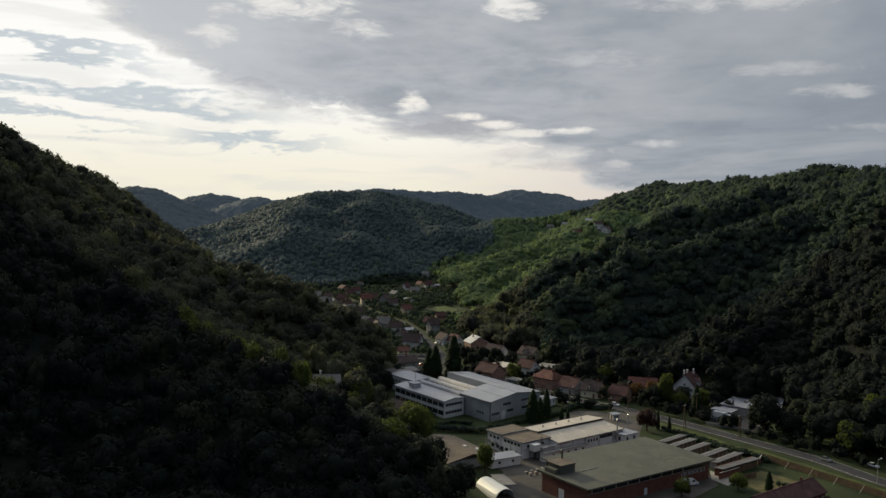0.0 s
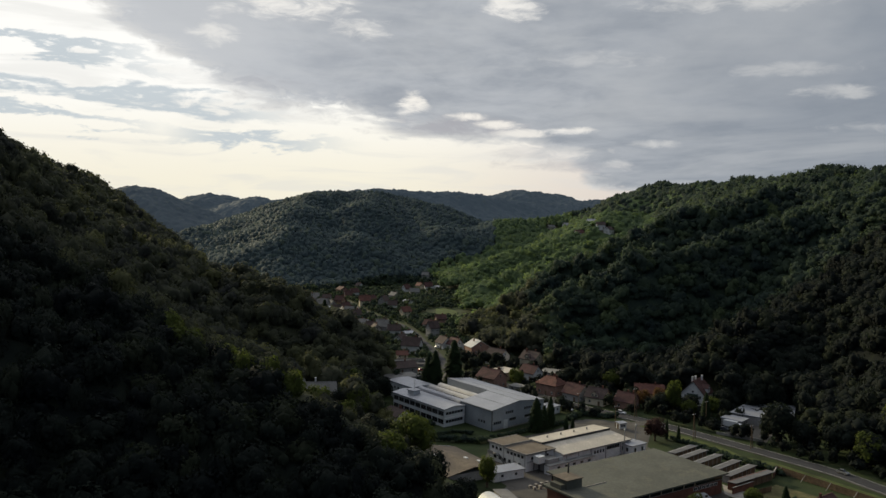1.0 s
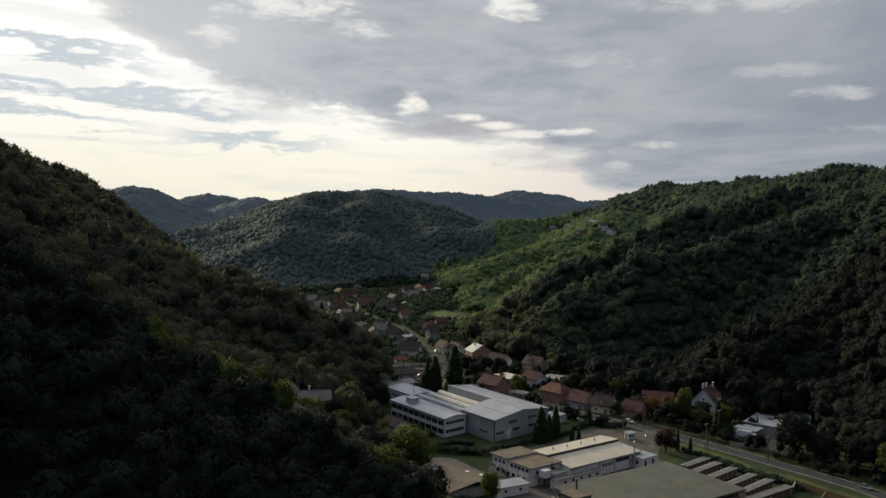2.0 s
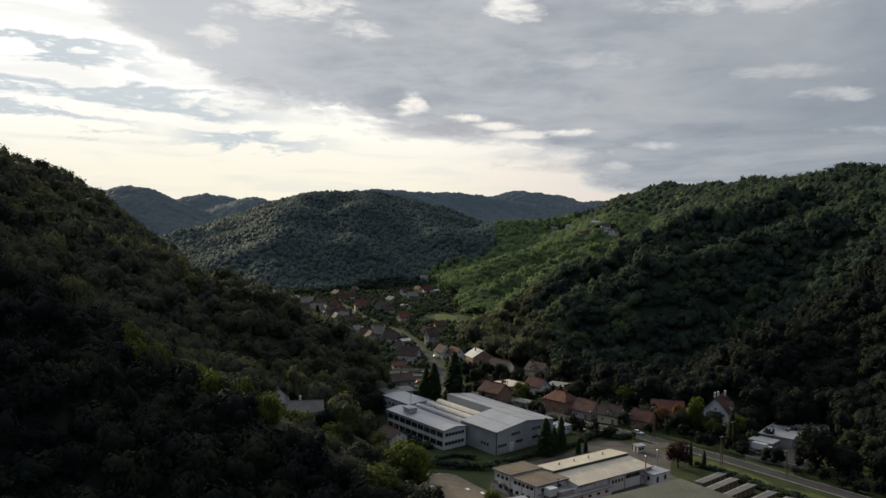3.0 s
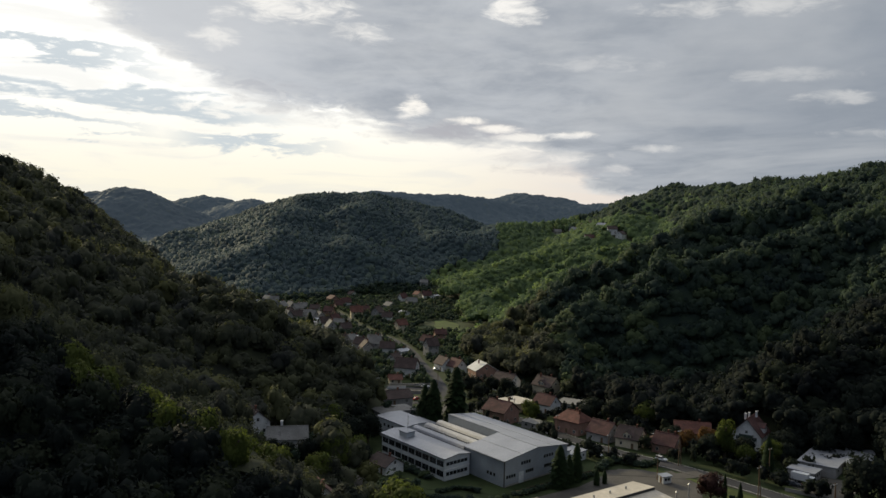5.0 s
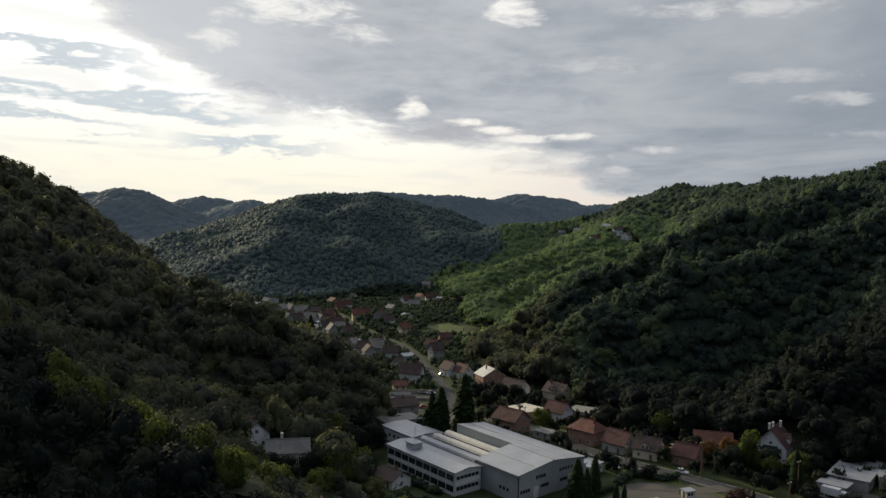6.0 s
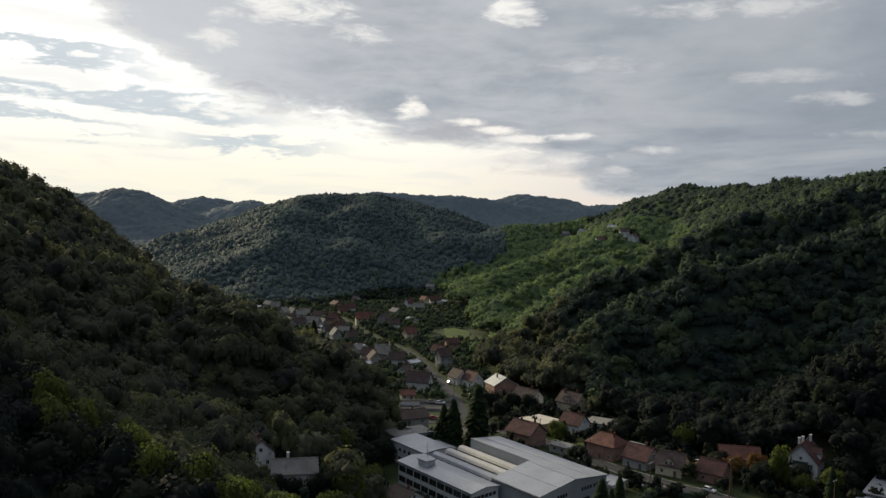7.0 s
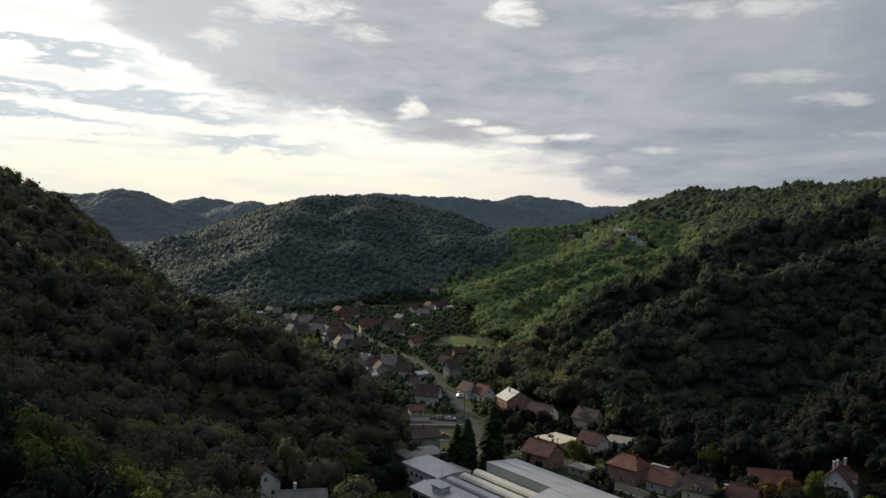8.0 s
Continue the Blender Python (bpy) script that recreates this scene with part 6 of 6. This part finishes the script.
# light trees high on the western slope also imitate crowns in sunlight
for tx, ty, th, r, key in (
        (-9, 289, 17, 8.0, "light"), (-21, 279, 11, 5.5, "dark"), (-2, 268, 13, 5.5, "dark"), (8, 262, 11, 4.5, "dark"), (15.5, 290.5, 11, 3.2, "light"), (-15, 264, 14, 6, "light"), (4, 252, 12, 5, "dark"),
        (76.5, 270.5, 6.5, 3.2, "light"), (97, 279, 6, 3.2, "light"), (84, 351, 9.5, 4.6, "purple"),
        (131.5, 350, 17.8, 7.6, "dark"), (138.5, 342, 12.6, 5.8, "dark"), (146.5, 333, 13.8, 6, "dark"), (153.5, 322, 13.2, 6.2, "light"), (162.5, 314, 13.8, 5.8, "dark"), (167.5, 302, 14.4, 6, "dark"), (173.5, 291, 13.8, 6, "light"), (176.5, 316, 16.1, 6.9, "dark"), (185.5, 300, 16.1, 6.9, "dark"), (157.5, 338, 14.9, 6.3, "dark"), (167.5, 330, 16.1, 6.3, "light"), (168.5, 350, 16.1, 6.9, "dark"),
        (103, 397, 16, 4.0, "light"), (108, 389, 9, 3.8, "light"), (119, 394, 9.5, 4.4, "light"), (98, 398, 10, 5.0, "dark"), (92, 407, 8.5, 4.2, "rust"), (88, 412, 9, 4.2, "dark"), (101, 411, 9, 4.4, "rust"), (106, 405, 8, 4, "dark"), (127, 402, 11, 4.6, "dark"), (134, 410, 12, 5, "dark"), (112, 402, 8, 4, "dark"), (125, 395, 8, 4, "dark"),
        (84, 440, 12, 5.2, "light"), (94, 446, 13, 5.4, "dark"), (107, 440, 13, 5, "dark"), (72, 446, 10, 4.6, "dark"),
        (37.5, 448, 9.5, 4.6, "light"), (31, 494, 9.5, 4.6, "dark"), (24, 500, 9, 4.2, "dark"), (13, 496, 10, 4.6, "dark"), (40, 490, 8, 3.4, "dark"), (17, 484, 8, 3.6, "dark"), (61, 450, 8, 4, "dark"), (66, 458, 9, 4, "dark"),
        (-27, 377, 9, 4.0, "dark"), (-31, 322, 7, 3.2, "light"), (-34, 314, 6, 3.0, "dark"), (-31, 333, 8, 3.4, "dark"), (-27, 404, 13, 6.0, "dark"), (-33, 416, 12, 5.4, "dark"), (-33, 396, 14, 6.2, "dark"), (-30, 440, 12, 5, "dark"), (-36, 352, 9, 4, "light"), (-39, 372, 12, 5, "dark"), (-12, 342, 8, 4.4, "dark"), (-29, 382, 10, 4.5, "light"), (-8, 330, 7, 3.6, "dark"), (-44, 384, 12, 5, "dark"), (-31.5, 342, 13, 4.8, "light"), (-35, 331, 12, 4.6, "light"), (-41, 398, 16, 6, "light"), (-52, 336, 8, 3.6, "light"), (-62, 300, 13, 5.4, "light"), (-70, 290, 14, 6, "light"), (-52, 309, 12, 5, "light"), (-80, 284, 14, 6, "light"), (-46, 286, 12, 5, "light"), (-38, 282, 12, 4.6, "light"), (-44, 318, 11, 4.6, "light"), (-88, 296, 14, 6, "light"), (150, 402, 14, 5.5, "dark"), (160, 392, 14, 6, "dark"), (166, 384, 13, 6, "dark"), (140, 400, 12, 5, "dark"), (168, 370, 14, 6, "dark"), (158, 376, 12, 5, "dark")):
    tree(tx, ty, th, r, key)


def hedge(points, high, wide, label):
    """A row of clipped leafy clumps along the line."""
    line = smooth_line(points, 1.6)
    shapes = [crown_shape(RNG, 5, 110, 0.2) for _ in range(4)]
    places = np.array([(p.x, p.y, ground_z(p.x, p.y)) for p in line])
    size = np.column_stack([RNG.uniform(0.75, 1.15, len(line)) * wide / 2 * 1.25, RNG.uniform(0.8, 1.2, len(line)) * high / 2])
    v, f, out, tone = gather(shapes, RNG, places, size, 0.75)
    ob = array_mesh("hedge", v, f.ravel(), 3, M_LEAF)
    leafy(ob, out, tone)
    tagged(ob, label, "hedge")


hedge([(-6, 345), (4, 343), (14, 342), (20, 345)], 3.2, 3.0, "dense green hedge behind the brown barn")
hedge([(55, 381), (62, 390), (70, 386), (76, 388)], 3.0, 3.4, "dark green hedge beside the yard entrance")
hedge([(106, 333), (98, 344), (91, 352)], 2.0, 2.2, "rough hedge along the grass verge")
hedge([(32, 428), (39, 421), (47, 411)], 2.0, 2.6, "dark hedge between the hall and the road")
hedge([(113, 322), (116, 315), (118, 310)], 2.6, 2.4, "bushes at the end of the garages")
hedge([(98, 340), (106, 327), (112, 318)], 2.8, 3.0, "dark bushes behind the garage rows")
hedge([(0, 352), (6, 356), (12, 354)], 2.0, 2.4, "low bushes below the office block")
hedge([(-16, 382), (-10, 374), (-4, 366)], 2.4, 3.2, "bushes along the office block")
hedge([(112, 284), (118, 277), (124, 268)], 1.6, 1.8, "low green hedge in the garden")


def gardens(label, seed, box_, step, chance, radius, height, mat):
    """Shrubs and small trees between houses, off the roads."""
    rng = np.random.default_rng(seed)
    p = scatter(rng, *box_, step)
    p = p[rng.uniform(size=len(p)) < chance]
    keep = ~wooded(p)
    for ob in list(scene.objects):
        if ob.parent is None and ob.type == "EMPTY" and (ob.name.startswith("house") or ob.name.startswith("shed") or ob.name.startswith("depot")):
            keep &= np.hypot(p[:, 0] - ob.location.x, p[:, 1] - ob.location.y) > (7.5 if ob.name.startswith("house") else 9.0)
    for q in smooth_line(MAIN, 4.0):
        keep &= np.hypot(p[:, 0] - q.x, p[:, 1] - q.y) > (4.6 if q.y < 620 else 3.8)
    keep &= ~((p[:, 0] > -30) & (p[:, 0] < 12) & (p[:, 1] > 440) & (p[:, 1] < 515))
    for mx, my, mr in ((2, 718, 24), (2, 745, 18), (-68, 922, 18)):
        keep &= np.hypot(p[:, 0] - mx, p[:, 1] - my) > mr
    c, d = math.cos(radians(HRZ)), math.sin(radians(HRZ))
    u, v = (p[:, 0] - HX) * c + (p[:, 1] - HY) * d, -(p[:, 0] - HX) * d + (p[:, 1] - HY) * c
    keep &= ~((u > -15) & (u < 40) & (v > -4) & (v < 72))
    keep &= ~((np.abs(p[:, 0] + 24.5) < 5) & (p[:, 1] > 280) & (p[:, 1] < 392))
    if seed == 26:  # a belt in front of the woods
        keep &= np.abs(p[:, 1] - village_back(p[:, 0]) + 6) < 11
    if seed == 25:  # only on the far side of the road
        keep &= p[:, 0] > np.interp(p[:, 1], [240, 291, 338, 366, 403, 425], [178, 149.5, 122, 101, 66, 50]) + 6
    p = p[keep]
    places = np.column_stack([p, land(p[:, 0], p[:, 1])])
    size = np.column_stack([rng.uniform(*radius, len(p)), rng.uniform(*height, len(p))])
    v, f, out, tone = gather([crown_shape(rng, 5, 60, 0.24, 3) for _ in range(6)], rng, places, size, 0.95)
    ob = array_mesh("garden_trees", v, f.ravel(), 3, mat)
    leafy(ob, out, tone)
    tagged(ob, label, "garden trees", kind="stuff")


gardens("garden trees and shrubs between the village houses", 21, (-180, 45, 515, 1000), 4.0, 0.85, (1.0, 2.6), (1.1, 3.0), M_LEAF)
gardens("scrub along the edge of the far woods", 26, (-195, 40, 820, 992), 3.6, 0.9, (2.0, 3.8), (2.0, 4.4), M_LEAF)
gardens("light green shrubs in the village gardens", 22, (-160, 40, 515, 960), 8.0, 0.3, (0.8, 2.0), (0.8, 1.8), M_LEAF_SUNLIT)
gardens("shrubs in the gardens along the road", 23, (12, 112, 390, 530), 4.4, 0.75, (1.2, 3.2), (1.4, 3.8), M_LEAF_SHADED)
gardens("shrubs at the foot of the wooded slope", 24, (-70, -8, 318, 440), 4.6, 0.55, (1.6, 3.2), (1.8, 3.8), M_LEAF)
gardens("scrub beside the road and the depot", 25, (100, 200, 240, 425), 4.6, 0.6, (1.2, 3.2), (1.2, 3.4), M_LEAF_SHADED)

# ---- vehicles ----
TYRE_ME = data_of(tube(bmesh.new(), 0, 0, -0.1, 0.1, 0.32, 0.32, 14), "tyre", M_RUBBER)
RIM_ME = data_of(tube(bmesh.new(), 0, 0, -0.11, 0.11, 0.19, 0.19, 10), "rim", M_STEEL)


def wheel(parent, x, y, r=0.32):
    ob = share("wheel", TYRE_ME, parent, pose(x, y, r, 90) @ Matrix.Scale(r / 0.32, 4))
    share("rim", RIM_ME, ob)


def car(x, y, rz, paint, label, estate=False):
    t = thing("car", label, "car", x, y, rz, "parked cars")
    t.location.z += 0.14
    low = [(-2.1, 0.35), (-2.15, 0.75), (-2.05, 0.95), (-1.5, 1.0), (0.75, 0.98), (1.9, 0.82), (2.15, 0.62), (2.15, 0.32)]
    bm = extrude(bmesh.new(), low, "y", -0.86, 0.86)
    for v in bm.verts:
        u = (v.co.x, v.co.z)
        v.co.y *= 1.0 if v.co.z < 0.8 else 0.94
    for v in bm.verts:
        v.co = (v.co.y if False else v.co.x, v.co.y, v.co.z)
    part("body", bm, paint, t)
    back = -1.95 if estate else -1.6
    top = [(back, 0.98), (back + 0.35, 1.42), (0.1, 1.46), (0.95, 0.98)]
    bm = extrude(bmesh.new(), top, "y", -0.8, 0.8)
    for v in bm.verts:
        if v.co.z > 1.2:
            v.co.y *= 0.82
    cabin = part("cabin_glass", bm, M_GLASS, t, "dark car windows")
    part("roof_panel", boxes((back + 0.4, 0.08, -0.62, 0.62, 1.44, 1.49)), paint, cabin)
    for s in (-0.62, 0.62):
        part("headlight", boxes((2.1, 2.17, s - 0.18, s + 0.18, 0.6, 0.74)), M_FRAME, t)
        part("tail_light", boxes((-2.18, -2.1, s - 0.15, s + 0.15, 0.7, 0.86)), M_CAR_RED, t)
    for wx in (-1.3, 1.35):
        for wy in (-0.8, 0.8):
            wheel(t, wx, wy)


def van(x, y, rz, label, box_body=False, long=5.4):
    t = thing("truck" if box_body else "van", label, "truck" if box_body else "van", x, y, rz, "parked vans")
    t.location.z += 0.1
    if box_body:
        part("cargo_box", boxes((-4.4, 1.2, -1.2, 1.2, 0.95, 3.3)), M_CAR_WHITE, t, "white cargo box")
        part("chassis", boxes((-4.3, 3.2, -0.5, 0.5, 0.5, 0.95)), M_DARK, t)
        cab = part("cab", extrude(bmesh.new(), [(1.35, 0.5), (3.3, 0.5), (3.35, 1.4), (2.9, 2.5), (1.35, 2.6)], "y", -1.08, 1.08), M_CAR_WHITE, t)
        part("windscreen", extrude(bmesh.new(), [(3.36, 1.45), (3.38, 1.45), (2.98, 2.38), (2.94, 2.38)], "y", -0.95, 0.95), M_GLASS, cab)
        spots, r = ((-3.2, 0.45), (-2.3, 0.45), (2.5, 0.45)), 0.45
    else:
        body = [(-2.6, 0.4), (-2.65, 2.0), (-2.4, 2.2), (1.1, 2.2), (1.9, 1.3), (2.65, 1.05), (2.7, 0.4)]
        part("body", extrude(bmesh.new(), body, "y", -0.95, 0.95), M_CAR_WHITE, t)
        part("windscreen", extrude(bmesh.new(), [(1.16, 2.13), (1.2, 2.15), (1.92, 1.36), (1.88, 1.32)], "y", -0.85, 0.85), M_GLASS, t)
        for s in (-1, 1):
            part("side_window", boxes((0.1, 1.1, s * 0.965 - 0.02, s * 0.965 + 0.02, 1.35, 2.0)), M_GLASS, t)
        spots, r = ((-1.7, 0.36), (1.8, 0.36)), 0.36
    for wx, rr in spots:
        for wy in (-0.88, 0.88):
            wheel(t, wx, wy, r)


car(-12.0, 510.5, 8, M_CAR_GREY, "silver car on the parking place")
car(-8.0, 509.5, 5, M_CAR_WHITE, "white estate car on the parking place", True)
car(-18.5, 489, 35, M_CAR_GREY, "silver car beside the small lawn")
car(-11.0, 481, 25, M_CAR_RED, "dark red car on the side road")
car(7.5, 530, 20, M_CAR_WHITE, "white car in front of the brick house")
car(11.5, 533, 15, M_CAR_GREY, "grey car in front of the brick house")
car(-3.0, 556, 20, M_CAR_WHITE, "white car in a house yard")
car(37.5, 447, -52, M_CAR_WHITE, "white car on the road beside the houses")
car(79.5, 394, -46, M_CAR_WHITE, "white car on the main road", True)
car(140.5, 313.5, -62, M_CAR_GREY, "silver car on the main road")
car(113.5, 372, -25, M_CAR_GREY, "grey car parked at the depot")
car(117.0, 369.0, -28, M_CAR_DARK, "dark car parked at the depot")
car(121.0, 366.5, -30, M_CAR_DARK, "dark car parked at the depot")
car(57, 397.5, -46, M_CAR_GREY, "grey car by the hedge")
car(154.5, 307.0, -60, M_CAR_WHITE, "white car at the roadside")
van(121.9, 371.8, -43, "white box truck parked at the depot", True)
van(82.5, 282.3, 20, "white van parked beside the brick hall")


# ---- poles, fences and walls ----
def utility_pole(x, y, high, twin=False):
    t = thing("utility_pole", "grey weathered utility pole with a cross-arm", "utility pole", x, y, 40, "utility poles")
    part("pole", tube(bmesh.new(), 0, 0, -0.4, high, 0.17, 0.11), M_WOOD, t)
    if twin:
        bm = beam(bmesh.new(), (1.6, 0, -0.3), (0.1, 0, high * 0.93), 0.12)
        part("brace_pole", bm, M_WOOD, t)
    arm = part("cross_arm", beam(bmesh.new(), (-1.1, 0, high - 0.5), (1.1, 0, high - 0.5), 0.07), M_STEEL, t)
    for k in (-0.95, 0, 0.95):
        part("insulator", tube(bmesh.new(), k, 0, high - 0.43, high - 0.15, 0.07, 0.05, 6), M_FRAME, arm)


def street_lamp(x, y, rz, high=7.8):
    t = thing("street_lamp", "pale concrete street lamp beside the road", "street lamp", x, y, rz, "street lamps")
    part("pole", tube(bmesh.new(), 0, 0, -0.3, high, 0.15, 0.08), M_CONCRETE, t)
    arm = part("arm", beam(bmesh.new(), (0, 0, high - 0.05), (1.6, 0, high + 0.25), 0.05), M_STEEL, t)
    part("lamp_head", boxes((1.2, 2.1, -0.16, 0.16, high + 0.18, high + 0.34)), M_FRAME, arm)


for px, py, ph, tw in ((84, 388, 13, True), (72.5, 371.5, 9, False), (100, 354.5, 10.5, True), (61, 397, 8.5, False), (111, 375, 11, False), (118.5, 342.5, 9.5, True), (31, 452, 8.5, False), (-2, 515, 8.5, False), (46, 425, 8.5, False)):
    utility_pole(px, py, ph, tw)
street_lamp(147.3, 289.5, 30)
street_lamp(165.5, 257, 30)
street_lamp(9, 478, 200)


def timber_fence(a, b, high, bay, label, braces=False):
    a, b = Vector(a), Vector(b)
    n = int((b - a).length / bay)
    t = thing("fence", label, "fence", a.x, a.y, math.degrees(math.atan2(b.y - a.y, b.x - a.x)), z=0.0)
    for k in range(n + 1):
        share("post", POST_ME, t, Matrix.Translation((k * bay, 0, 0)) @ Matrix.Diagonal((1, 1, high + 0.15, 1)))
    for k in range(n):
        for j in range(8):
            share("slat", SLAT_ME, t, Matrix.Translation((k * bay + (j + 0.5) * bay / 8, -0.02 * (j % 2), 0)) @ Matrix.Diagonal((bay / 8.6, 1, high * (0.97 + 0.012 * ((7 * j + k) % 5)), 1)))
        if braces and k % 4 == 1:
            part("brace", beam(bmesh.new(), (k * bay, -0.15, high), (k * bay, -2.6, 0.05), 0.07), M_CONCRETE, t)


POST_ME = data_of(boxes((-0.07, 0.07, -0.07, 0.07, -0.2, 1.0)), "post", M_WOOD)
SLAT_ME = data_of(boxes((-0.5, 0.5, -0.015, 0.015, 0.03, 1.0)), "slat", M_WOOD)
timber_fence((117.5, 314.5), (146, 266), 2.3, 2.4, "tall weathered timber fence below the grass bank", True)
timber_fence((100.5, 288), (108, 293), 1.8, 2.2, "timber fence round the garden")
timber_fence((-26, 474.5), (-12, 484.5), 1.2, 2.0, "low picket fence beside the lawn")
timber_fence((24, 352), (52, 376), 1.5, 2.4, "dark fence along the factory yard")
hedge([(23, 350), (34, 359), (44, 367), (52, 374)], 2.2, 2.0, "dark hedge along the factory yard fence")


def low_wall(a, b, high, thick, mat, label):
    a, b = Vector(a), Vector(b)
    t = thing("garden_wall", label, "wall", a.x, a.y, math.degrees(math.atan2(b.y - a.y, b.x - a.x)), z=0.0)
    length = (b - a).length
    part("wall", boxes((0, length, -thick / 2, thick / 2, -0.3, high)), mat, t)
    part("coping", boxes((-0.05, length + 0.05, -thick / 2 - 0.06, thick / 2 + 0.06, high, high + 0.1)), M_CONCRETE, t)


low_wall((-27, 504.5), (-17.5, 506), 1.5, 0.3, M_WHITE, "white retaining wall of the parking place")
low_wall((-27, 495), (-2, 497.5), 1.0, 0.35, M_CONCRETE, "long grey concrete wall above the lawn")
low_wall((-26, 511), (-3, 514.5), 1.2, 0.3, M_CONCRETE, "pale concrete wall behind the parking place")
low_wall((113.5, 306.5), (117.5, 314), 2.0, 0.3, M_BRICK, "brick garden wall")
low_wall((94, 289), (103, 296), 2.2, 0.3, M_BRICK, "brown brick wall beside the garages")
low_wall((112, 363.5), (127, 352.5), 1.0, 0.35, M_CONCRETE, "low concrete wall between road and depot")

# stacked goods in the yard
PALLET_ME = data_of(boxes(*[(-0.6, 0.6, -0.4 + 0.2 * k, -0.3 + 0.2 * k, 0.1, 0.14) for k in range(5)], (-0.6, 0.6, -0.4, -0.3, 0, 0.1), (-0.6, 0.6, 0.35, 0.45, 0, 0.1), (-0.5, 0.5, -0.35, 0.4, 0.14, 0.95)), "pallet_load", M_CONCRETE)
for k in range(9):
    t = thing("pallet", "loaded pallet wrapped in pale sheet", "pallet", 29.5 + 1.7 * (k % 6) + 0.2 * k, 291.0 + 1.15 * (k % 6) - 2.0 * (k // 6), 30 + 11 * k, "pallets", z=0.06)
    share("load", PALLET_ME, t, Matrix.Diagonal((1.1, 1.1, 0.8 + 0.12 * (k % 4), 1)))
